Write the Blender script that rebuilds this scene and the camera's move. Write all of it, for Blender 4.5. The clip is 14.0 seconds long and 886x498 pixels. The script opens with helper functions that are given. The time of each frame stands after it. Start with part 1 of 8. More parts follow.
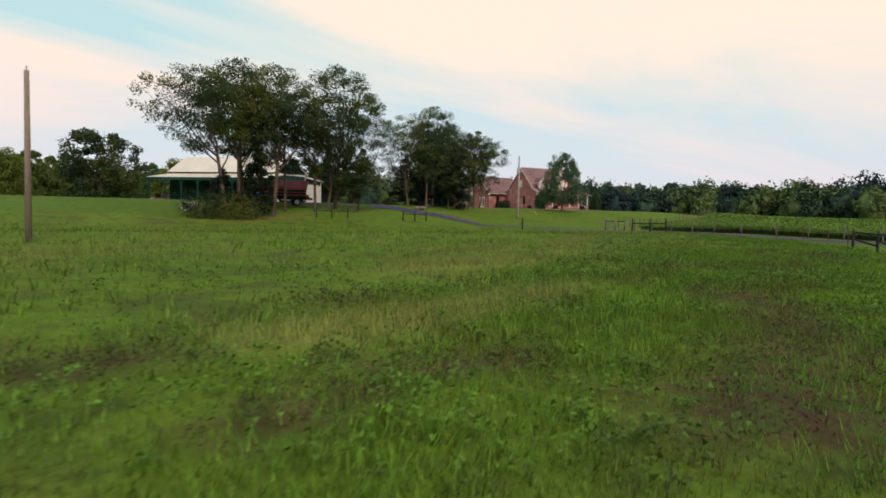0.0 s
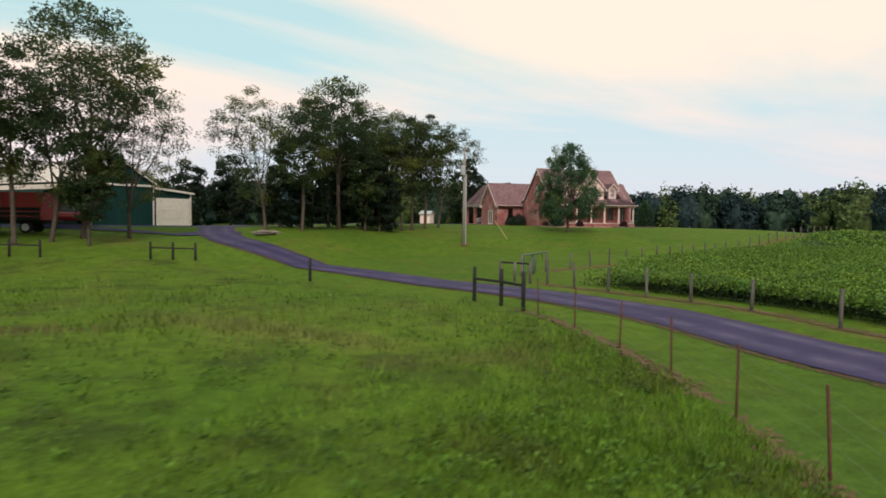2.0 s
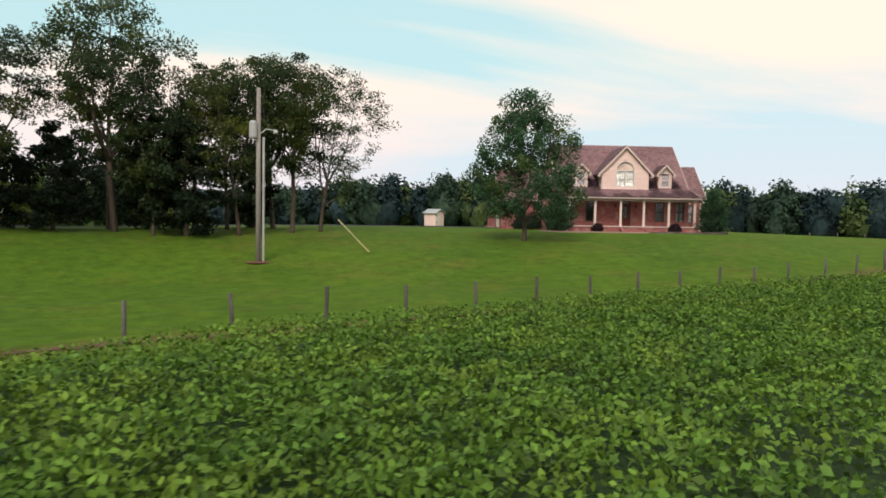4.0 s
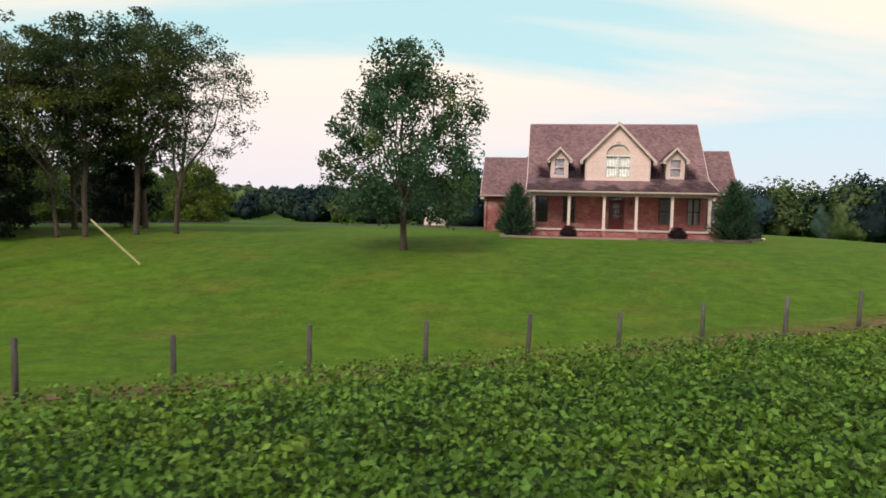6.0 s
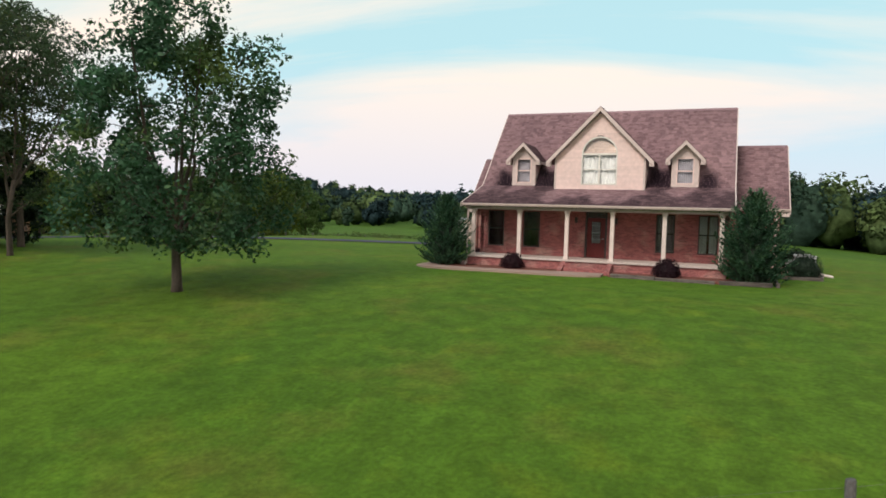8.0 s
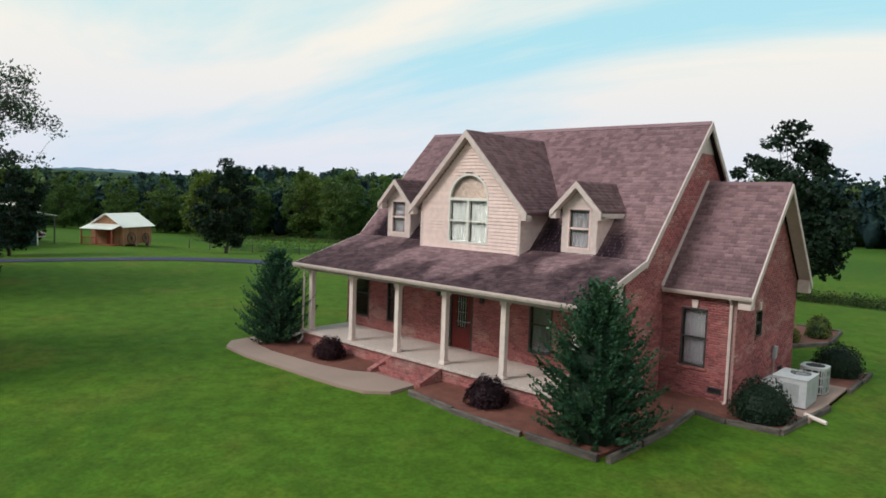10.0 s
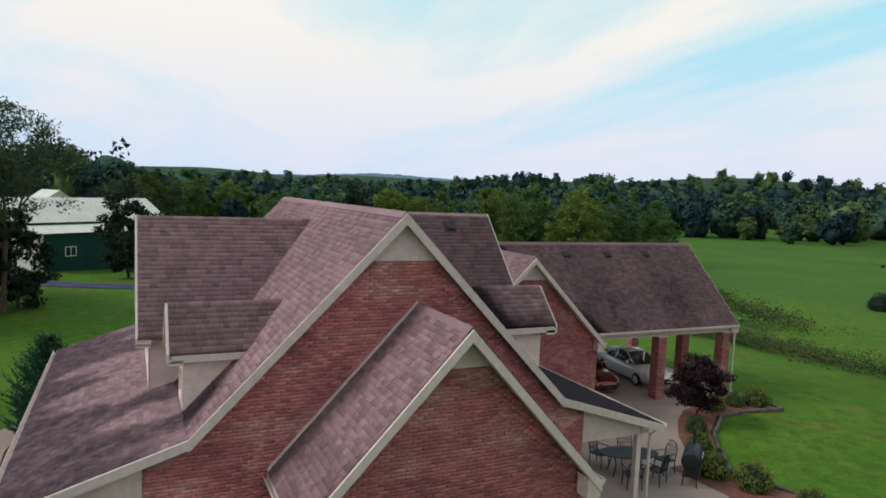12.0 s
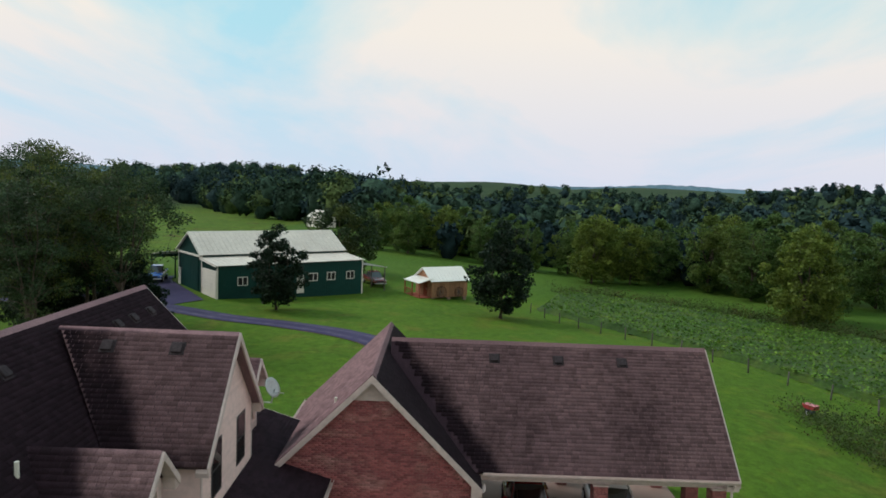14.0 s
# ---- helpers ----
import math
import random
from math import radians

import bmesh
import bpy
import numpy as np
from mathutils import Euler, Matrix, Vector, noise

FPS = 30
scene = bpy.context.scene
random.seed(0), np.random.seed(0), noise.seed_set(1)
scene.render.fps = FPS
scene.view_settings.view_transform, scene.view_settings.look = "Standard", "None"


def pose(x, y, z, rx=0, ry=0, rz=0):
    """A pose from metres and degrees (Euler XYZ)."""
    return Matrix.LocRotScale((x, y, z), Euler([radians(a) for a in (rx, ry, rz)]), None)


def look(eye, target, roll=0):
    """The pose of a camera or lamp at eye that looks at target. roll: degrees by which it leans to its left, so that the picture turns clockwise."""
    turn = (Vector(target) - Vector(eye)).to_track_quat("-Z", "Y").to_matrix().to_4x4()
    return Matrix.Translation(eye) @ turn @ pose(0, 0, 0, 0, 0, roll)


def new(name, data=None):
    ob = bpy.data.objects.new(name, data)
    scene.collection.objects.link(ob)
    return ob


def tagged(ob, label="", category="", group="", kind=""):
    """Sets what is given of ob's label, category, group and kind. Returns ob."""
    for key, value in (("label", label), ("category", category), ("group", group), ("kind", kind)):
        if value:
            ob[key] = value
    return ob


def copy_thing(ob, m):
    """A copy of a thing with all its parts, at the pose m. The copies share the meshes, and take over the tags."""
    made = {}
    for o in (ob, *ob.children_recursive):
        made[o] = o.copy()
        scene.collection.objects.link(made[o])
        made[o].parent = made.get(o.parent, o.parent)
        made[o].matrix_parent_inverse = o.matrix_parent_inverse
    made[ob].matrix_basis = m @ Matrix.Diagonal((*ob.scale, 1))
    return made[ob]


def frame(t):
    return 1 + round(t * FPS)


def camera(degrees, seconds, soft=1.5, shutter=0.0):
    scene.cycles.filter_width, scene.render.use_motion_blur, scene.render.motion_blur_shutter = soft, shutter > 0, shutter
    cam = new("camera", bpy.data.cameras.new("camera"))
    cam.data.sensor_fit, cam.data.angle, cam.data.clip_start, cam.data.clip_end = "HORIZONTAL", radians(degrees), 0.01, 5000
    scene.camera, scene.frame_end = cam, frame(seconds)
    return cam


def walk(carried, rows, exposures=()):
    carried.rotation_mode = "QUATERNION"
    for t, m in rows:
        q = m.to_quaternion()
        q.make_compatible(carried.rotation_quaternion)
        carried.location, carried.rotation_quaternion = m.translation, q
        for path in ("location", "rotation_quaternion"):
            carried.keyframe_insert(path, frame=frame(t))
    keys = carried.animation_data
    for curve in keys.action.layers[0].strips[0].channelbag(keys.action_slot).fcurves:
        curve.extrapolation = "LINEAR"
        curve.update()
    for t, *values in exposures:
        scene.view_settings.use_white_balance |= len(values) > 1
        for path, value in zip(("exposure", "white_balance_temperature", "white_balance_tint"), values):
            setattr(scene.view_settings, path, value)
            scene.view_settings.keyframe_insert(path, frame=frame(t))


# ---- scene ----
cam = camera(67.0, 14.0, soft=1.7, shutter=0.1)
PATH = [
    (0, (-90.626, -108.699, -0.859), (-89.641, -106.963, -0.981), 1.4),
    (0.5, (-84.004, -104.228, -0.387), (-83.049, -102.474, -0.501), 0.8),
    (1, (-75.758, -99.498, 0.519), (-74.889, -97.7, 0.405), 0.4),
    (1.5, (-63.399, -93.045, 0.454), (-62.665, -91.187, 0.355), 0.8),
    (2, (-51.017, -85.647, 0.581), (-50.406, -83.745, 0.486), 0.7),
    (2.5, (-37.466, -76.786, 0.525), (-37.026, -74.838, 0.433), 0.7),
    (2.7, (-32.428, -72.339, 0.299), (-32.092, -70.37, 0.215), 1.0),
    (2.95, (-28.428, -68.939, 0.339), (-28.154, -66.96, 0.253), 1.0),
    (3.3, (-25.659, -66.332, 0.386), (-25.447, -64.345, 0.298), 1.0),
    (3.8, (-21.704, -62.607, 0.454), (-21.581, -60.613, 0.363), 0.9),
    (4.3, (-17.749, -58.881, 0.521), (-17.714, -56.884, 0.427), 0.9),
    (4.8, (-13.793, -55.156, 0.588), (-13.848, -53.159, 0.492), 0.9),
    (5, (-12.092, -53.462, 0.588), (-12.184, -51.466, 0.487), 1.3),
    (5.5, (-8.136, -51.001, 0.952), (-8.337, -49.014, 0.838), 1.2),
    (6, (-5.179, -47.348, 0.935), (-5.472, -45.373, 0.826), 1.3),
    (6.5, (-1.84, -43.976, 1.178), (-2.285, -42.029, 1.071), 1.3),
    (7, (1.127, -40.135, 1.6), (0.558, -38.22, 1.486), 1.4),
    (7.5, (3.891, -36.325, 1.946), (3.213, -34.448, 1.826), 1.6),
    (7.7, (4.468, -34.711, 1.875), (3.768, -32.841, 1.767), 1.6),
    (8.4, (8.086, -29.211, 2.632), (7.209, -27.417, 2.511), 1.8),
    (9.1, (11.717, -23.508, 3.929), (10.619, -21.843, 3.778), 2.0),
    (9.8, (14.551, -17.532, 5.128), (13.257, -16.016, 4.964), 2.1),
    (10, (15.147, -15.696, 5.308), (13.807, -14.219, 5.154), 2.0),
    (10.5, (16.716, -11.396, 6.064), (15.265, -10.029, 5.907), 2.1),
    (11, (17.99, -6.928, 6.827), (16.415, -5.705, 6.67), 2.1),
    (11.5, (19.054, -2.425, 7.671), (17.358, -1.378, 7.511), 2.2),
    (12, (19.791, 1.845, 8.668), (17.986, 2.689, 8.494), 2.4),
    (12.5, (19.716, 5.994, 9.393), (17.824, 6.622, 9.228), 2.4),
    (13, (19.899, 10.116, 10.367), (17.945, 10.506, 10.196), 2.3),
    (13.5, (19.249, 14.169, 11.245), (17.265, 14.36, 11.071), 2.2),
    (14, (18.458, 18.067, 12.1), (16.466, 18.087, 11.926), 2.2),
]
LIGHTING = ((0.0, -0.14, 6650, 15), (2.5, -0.09, 6550, 14), (5.0, 0.0, 6500, 13), (7.5, -0.03, 6300, 12), (10.0, -0.15, 5750, 4), (11.0, -0.13, 5600, 5), (12.5, -0.16, 5650, 6), (14.0, -0.22, 5800, 7))
walk(cam, [(t, look(eye, target, roll)) for t, eye, target, roll in PATH], LIGHTING)

# ---- world and sun ----
SUN_EL, SUN_AZ = radians(42), radians(-108)   # azimuth from +x, counter-clockwise
world = bpy.data.worlds.new("sky_world")
scene.world = world
world.use_nodes = True
wt = world.node_tree
wt.nodes.clear()


def wn(kind, **props):
    n = wt.nodes.new(kind)
    for k, v in props.items():
        n.inputs[k].default_value = v
    return n


w_sky = wn("ShaderNodeTexSky")
w_sky.sky_type = "NISHITA"
w_sky.sun_disc = False
w_sky.sun_elevation = SUN_EL
w_sky.sun_rotation = radians(90) - SUN_AZ
w_sky.air_density, w_sky.dust_density, w_sky.ozone_density = 1.0, 0.6, 1.0
w_co = wn("ShaderNodeTexCoord")
w_sep = wn("ShaderNodeSeparateXYZ")
wt.links.new(w_co.outputs["Generated"], w_sep.inputs[0])
w_z = wn("ShaderNodeMath")
w_z.operation = "ADD"
w_z.inputs[1].default_value = 0.16
wt.links.new(w_sep.outputs["Z"], w_z.inputs[0])
w_dx, w_dy = wn("ShaderNodeMath"), wn("ShaderNodeMath")
w_dx.operation = w_dy.operation = "DIVIDE"
for d, s in ((w_dx, "X"), (w_dy, "Y")):
    wt.links.new(w_sep.outputs[s], d.inputs[0])
    wt.links.new(w_z.outputs[0], d.inputs[1])
w_cmb = wn("ShaderNodeCombineXYZ")
wt.links.new(w_dx.outputs[0], w_cmb.inputs[0])
wt.links.new(w_dy.outputs[0], w_cmb.inputs[1])
w_map = wn("ShaderNodeMapping")
w_map.inputs["Scale"].default_value = (0.24, 0.50, 1)
w_map.inputs["Rotation"].default_value = (0, 0, radians(35))
w_map.inputs["Location"].default_value = (3.1, 1.7, 0)
wt.links.new(w_cmb.outputs[0], w_map.inputs[0])
w_no = wn("ShaderNodeTexNoise", Scale=1.0, Detail=9.0, Roughness=0.56, Distortion=0.55)
wt.links.new(w_map.outputs[0], w_no.inputs["Vector"])
w_ramp = wn("ShaderNodeValToRGB")
w_ramp.color_ramp.elements[0].position, w_ramp.color_ramp.elements[1].position = 0.40, 0.56
wt.links.new(w_no.outputs["Fac"], w_ramp.inputs[0])
# sky brightened and washed with thin high cloud
w_gain = wn("ShaderNodeMix")
w_gain.data_type = "RGBA"
w_gain.inputs[0].default_value = 0.8
w_gain.inputs[7].default_value = (6.5, 9.7, 9.6, 1)
wt.links.new(w_sky.outputs[0], w_gain.inputs[6])
w_mix = wn("ShaderNodeMix")
w_mix.data_type = "RGBA"
w_mix.inputs[7].default_value = (11.4, 9.8, 8.1, 1)
wt.links.new(w_ramp.outputs[0], w_mix.inputs[0])
wt.links.new(w_gain.outputs[2], w_mix.inputs[6])
# pale lavender haze low over the horizon
w_hz = wn("ShaderNodeMapRange")
w_hz.inputs["From Min"].default_value, w_hz.inputs["From Max"].default_value = 0.0, 0.22
w_hz.inputs["To Min"].default_value, w_hz.inputs["To Max"].default_value = 0.85, 0.0
wt.links.new(w_sep.outputs["Z"], w_hz.inputs[0])
w_mix2 = wn("ShaderNodeMix")
w_mix2.data_type = "RGBA"
w_mix2.inputs[7].default_value = (8.2, 8.1, 9.1, 1)
wt.links.new(w_hz.outputs[0], w_mix2.inputs[0])
wt.links.new(w_mix.outputs[2], w_mix2.inputs[6])
w_bg = wn("ShaderNodeBackground", Strength=0.1)
w_out = wn("ShaderNodeOutputWorld")
wt.links.new(w_mix2.outputs[2], w_bg.inputs[0])
wt.links.new(w_bg.outputs[0], w_out.inputs[0])

sun = new("sun", bpy.data.lights.new("sun", "SUN"))
sun.data.energy, sun.data.angle, sun.data.color = 2.75, radians(20), (1.0, 0.88, 0.76)
s_dir = Vector((math.cos(SUN_EL) * math.cos(SUN_AZ), math.cos(SUN_EL) * math.sin(SUN_AZ), math.sin(SUN_EL)))
sun.matrix_world = look(s_dir * 100, (0, 0, 0))


# ---- materials ----
def surf(name, c1, c2, big=0.5, fine=12.0, rough=0.85, bump=0.15, bump_scale=None, island=0.0, objrand=0.0,
         metal=0.0, spec=0.25, c3=None, amount3=0.35, scale3=0.15, stretch=(1, 1, 1), trans=0.0, grain=0.35):
    """Two colours mixed by broad noise, darkened and lightened by fine noise, with relief."""
    m = bpy.data.materials.new(name)
    m.use_nodes = True
    nt = m.node_tree
    b = nt.nodes["Principled BSDF"]
    b.inputs["Roughness"].default_value = rough
    b.inputs["Metallic"].default_value = metal
    b.inputs["Specular IOR Level"].default_value = spec
    geo = nt.nodes.new("ShaderNodeNewGeometry")
    mp = nt.nodes.new("ShaderNodeMapping")
    mp.inputs["Scale"].default_value = stretch
    nt.links.new(geo.outputs["Position"], mp.inputs[0])

    def noise_at(scale, detail=4.0):
        n = nt.nodes.new("ShaderNodeTexNoise")
        n.inputs["Scale"].default_value, n.inputs["Detail"].default_value = scale, detail
        nt.links.new(mp.outputs[0], n.inputs["Vector"])
        return n.outputs["Fac"]

    def remap(x, lo, hi, a=0.3, c=0.7):
        r = nt.nodes.new("ShaderNodeMapRange")
        r.inputs["From Min"].default_value, r.inputs["From Max"].default_value = a, c
        r.inputs["To Min"].default_value, r.inputs["To Max"].default_value = lo, hi
        nt.links.new(x, r.inputs[0])
        return r.outputs[0]

    def mixed(fac, a, c, mode="MIX"):
        x = nt.nodes.new("ShaderNodeMix")
        x.data_type, x.blend_type = "RGBA", mode
        for s, v in ((0, fac), (6, a), (7, c)):
            if isinstance(v, (float, int)):
                x.inputs[s].default_value = v
            elif isinstance(v, tuple):
                x.inputs[s].default_value = (*v[:3], 1)
            else:
                nt.links.new(v, x.inputs[s])
        return x.outputs[2]

    col = mixed(remap(noise_at(big), 0, 1), c1, c2)
    if c3:
        col = mixed(remap(noise_at(scale3, 5), 0, amount3 * 2, 0.5, 0.72), col, c3)
    val = remap(noise_at(fine), 1 - grain, 1 + grain)
    for on, kind, sock in ((island, "geo", "Random Per Island"), (objrand, "obj", "Random")):
        if on:
            src = geo if kind == "geo" else nt.nodes.new("ShaderNodeObjectInfo")
            r = remap(src.outputs[sock], 1 - on, 1 + on, 0, 1)
            mul = nt.nodes.new("ShaderNodeMath")
            mul.operation = "MULTIPLY"
            nt.links.new(val, mul.inputs[0])
            nt.links.new(r, mul.inputs[1])
            val = mul.outputs[0]
    sc = nt.nodes.new("ShaderNodeVectorMath")
    sc.operation = "SCALE"
    nt.links.new(col, sc.inputs[0])
    nt.links.new(val, sc.inputs["Scale"])
    nt.links.new(sc.outputs[0], b.inputs["Base Color"])
    if bump:
        bp = nt.nodes.new("ShaderNodeBump")
        bp.inputs["Strength"].default_value = bump
        bp.inputs["Distance"].default_value = 0.02
        nt.links.new(noise_at(bump_scale or fine), bp.inputs["Height"])
        nt.links.new(bp.outputs[0], b.inputs["Normal"])
    if trans:
        # thin leaves let some light through
        t = nt.nodes.new("ShaderNodeBsdfTranslucent")
        nt.links.new(sc.outputs[0], t.inputs[0])
        mx = nt.nodes.new("ShaderNodeMixShader")
        mx.inputs[0].default_value = trans
        nt.links.new(b.outputs[0], mx.inputs[1])
        nt.links.new(t.outputs[0], mx.inputs[2])
        nt.links.new(mx.outputs[0], nt.nodes["Material Output"].inputs[0])
    return m


def glass(name, tint, rough=0.04):
    m = bpy.data.materials.new(name)
    m.use_nodes = True
    b = m.node_tree.nodes["Principled BSDF"]
    b.inputs["Base Color"].default_value = (*tint, 1)
    b.inputs["Roughness"].default_value = rough
    b.inputs["Transmission Weight"].default_value = 1.0
    b.inputs["Specular IOR Level"].default_value = 0.6
    return m


def brick_wall_material():
    m = surf("brick_far", (0.30, 0.108, 0.10), (0.23, 0.083, 0.08), big=0.8, fine=22, bump=0.2, c3=(0.42, 0.26, 0.22), scale3=0.9)
    nt = m.node_tree
    b = nt.nodes["Principled BSDF"]
    old = b.inputs["Base Color"].links[0].from_socket
    geo = [n for n in nt.nodes if n.type == "NEW_GEOMETRY"][0]
    sep = nt.nodes.new("ShaderNodeSeparateXYZ")
    nt.links.new(geo.outputs["Position"], sep.inputs[0])
    ad = nt.nodes.new("ShaderNodeMath")
    nt.links.new(sep.outputs["X"], ad.inputs[0])
    nt.links.new(sep.outputs["Y"], ad.inputs[1])
    cmb = nt.nodes.new("ShaderNodeCombineXYZ")
    nt.links.new(ad.outputs[0], cmb.inputs[0])
    nt.links.new(sep.outputs["Z"], cmb.inputs[1])
    br = nt.nodes.new("ShaderNodeTexBrick")
    for k, v in (("Scale", 1.0), ("Mortar Size", 0.007), ("Brick Width", 0.215), ("Row Height", 0.075), ("Mortar Smooth", 0.2)):
        br.inputs[k].default_value = v
    br.inputs["Color1"].default_value, br.inputs["Color2"].default_value = (1.25, 1.2, 1.2, 1), (0.7, 0.72, 0.75, 1)
    br.inputs["Mortar"].default_value = (1.2, 1.45, 1.5, 1)
    nt.links.new(cmb.outputs[0], br.inputs["Vector"])
    mul = nt.nodes.new("ShaderNodeMix")
    mul.data_type, mul.blend_type = "RGBA", "MULTIPLY"
    mul.inputs[0].default_value = 1.0
    nt.links.new(old, mul.inputs[6])
    nt.links.new(br.outputs["Color"], mul.inputs[7])
    nt.links.new(mul.outputs[2], b.inputs["Base Color"])
    return m


M_BRICKFAR = brick_wall_material()
M_BRICK = surf("brick", (0.38, 0.128, 0.126), (0.26, 0.088, 0.094), big=0.7, fine=25, bump=0.3, island=0.30, objrand=0.25, c3=(0.45, 0.24, 0.22), scale3=0.8, amount3=0.45, stretch=(1, 1, 2.2))
M_MORTAR = surf("mortar", (0.33, 0.20, 0.185), (0.26, 0.155, 0.148), fine=40)


def shingle_material():
    """Weathered brown shingle; a mesh value blackens it with algal growth and, on rear slopes, painted shade, with
    ragged, streaky edges.
    """
    m = surf("shingle", (0.238, 0.147, 0.158), (0.190, 0.117, 0.129), c3=(0.146, 0.090, 0.102), amount3=0.25, scale3=0.3, big=0.35, fine=30, bump=0.35, island=0.26, objrand=0.26, grain=0.25, spec=0.15, rough=0.95)
    nt = m.node_tree
    b = nt.nodes["Principled BSDF"]
    old = b.inputs["Base Color"].links[0].from_socket
    geo = [n for n in nt.nodes if n.type == "NEW_GEOMETRY"][0]
    att = nt.nodes.new("ShaderNodeAttribute")
    att.attribute_name = "algae_shade"
    mp = nt.nodes.new("ShaderNodeMapping")
    mp.inputs["Scale"].default_value = (1, 1, 0.35)
    nt.links.new(geo.outputs["Position"], mp.inputs[0])
    ns = nt.nodes.new("ShaderNodeTexNoise")
    for k, v in (("Scale", 2.2), ("Detail", 6.0), ("Roughness", 0.65)):
        ns.inputs[k].default_value = v
    nt.links.new(mp.outputs[0], ns.inputs["Vector"])
    spread = nt.nodes.new("ShaderNodeMath")
    spread.operation = "MULTIPLY_ADD"
    spread.inputs[1].default_value, spread.inputs[2].default_value = 0.6, -0.30
    nt.links.new(ns.outputs["Fac"], spread.inputs[0])
    add = nt.nodes.new("ShaderNodeMath")
    nt.links.new(att.outputs["Fac"], add.inputs[0])
    nt.links.new(spread.outputs[0], add.inputs[1])
    soft = nt.nodes.new("ShaderNodeMapRange")
    soft.interpolation_type = "SMOOTHSTEP"
    for k, v in (("From Min", 0.12), ("From Max", 0.88), ("To Min", 0.0), ("To Max", 0.96)):
        soft.inputs[k].default_value = v
    nt.links.new(add.outputs[0], soft.inputs[0])
    dark = nt.nodes.new("ShaderNodeMix")
    dark.data_type, dark.blend_type = "RGBA", "MULTIPLY"
    dark.inputs[7].default_value = (0.06, 0.053, 0.085, 1)
    nt.links.new(soft.outputs[0], dark.inputs[0])
    nt.links.new(old, dark.inputs[6])
    nt.links.new(dark.outputs[2], b.inputs["Base Color"])
    return m


M_SHINGLE = shingle_material()
M_TRIM = surf("cream_trim", (0.61, 0.50, 0.47), (0.55, 0.445, 0.42), fine=6, bump=0.05, rough=0.55, grain=0.1)
M_POST = surf("post_paint", (0.70, 0.59, 0.545), (0.64, 0.54, 0.50), fine=6, bump=0.04, rough=0.5, grain=0.08)
M_SIDING = surf("vinyl_siding", (0.76, 0.58, 0.54), (0.70, 0.53, 0.495), fine=5, bump=0.04, rough=0.5, grain=0.08, objrand=0.05)
M_PORCHFLOOR = surf("porch_concrete", (0.54, 0.45, 0.41), (0.47, 0.395, 0.365), fine=20, bump=0.1)
M_CONCRETE = surf("walk_concrete", (0.34, 0.235, 0.195), (0.29, 0.20, 0.17), fine=30, bump=0.015, c3=(0.25, 0.20, 0.16), scale3=0.6, amount3=0.2, grain=0.08)
M_GLASS = glass("window_glass", (0.72, 0.76, 0.78))
M_DARK = surf("dark_interior", (0.018, 0.018, 0.02), (0.012, 0.012, 0.014), bump=0)
M_CURTAIN = surf("curtain", (0.80, 0.77, 0.72), (0.68, 0.65, 0.6), big=3, fine=9, bump=0.2, stretch=(6, 6, 0.3))
M_BLIND = surf("window_blind", (0.34, 0.30, 0.32), (0.29, 0.26, 0.275), bump=0.1, stretch=(0.3, 0.3, 8))
M_DOORRED = surf("door_paint", (0.14, 0.022, 0.02), (0.11, 0.018, 0.018), bump=0.05, rough=0.4, grain=0.1)
M_FRAMEDARK = surf("dark_frame", (0.06, 0.055, 0.05), (0.045, 0.04, 0.04), bump=0.02, rough=0.4)
M_FRAMEWHITE = surf("white_frame", (0.72, 0.69, 0.64), (0.66, 0.63, 0.58), bump=0.02, rough=0.4, grain=0.06)
M_MULCH = surf("red_mulch", (0.19, 0.075, 0.055), (0.12, 0.046, 0.036), big=3, fine=30, bump=0.9, grain=0.5)
M_TIMBER = surf("weathered_timber", (0.15, 0.125, 0.11), (0.055, 0.046, 0.042), big=2, fine=20, bump=0.4, stretch=(1, 1, 4), objrand=0.25)
M_POSTWOOD = surf("fence_wood", (0.14, 0.13, 0.122), (0.065, 0.060, 0.056), big=3, fine=26, bump=0.5, stretch=(3, 3, 0.6), objrand=0.25)
M_TPOST = surf("rusty_steel_post", (0.12, 0.055, 0.035), (0.08, 0.04, 0.03), fine=30, bump=0.2)
M_WIRE = surf("wire", (0.16, 0.15, 0.14), (0.1, 0.09, 0.085), bump=0, metal=0.6, rough=0.5)
M_BLACKBOARD = surf("tarred_board", (0.025, 0.024, 0.026), (0.017, 0.016, 0.018), fine=20, bump=0.3)
M_GATEGREEN = surf("gate_paint", (0.035, 0.10, 0.075), (0.03, 0.08, 0.06), bump=0.05, rough=0.45)
M_POLE = surf("utility_pole_wood", (0.23, 0.185, 0.15), (0.15, 0.115, 0.095), big=1.2, fine=18, bump=0.4, stretch=(4, 4, 0.5))
M_POLEGREY = surf("grey_pole", (0.30, 0.28, 0.265), (0.21, 0.195, 0.185), big=1.2, fine=18, bump=0.3, stretch=(4, 4, 0.5))
M_METALGREY = surf("galvanised", (0.46, 0.47, 0.48), (0.36, 0.37, 0.38), fine=14, bump=0.05, metal=0.4, rough=0.45, grain=0.12)
M_BARNGREEN = surf("green_steel", (0.008, 0.048, 0.042), (0.006, 0.038, 0.034), big=0.3, fine=3, bump=0.02, rough=0.5, grain=0.12)
M_WHITEMETAL = surf("white_metal_roof", (0.60, 0.56, 0.50), (0.52, 0.48, 0.43), big=0.4, fine=3, bump=0.03, rough=0.45, grain=0.1)
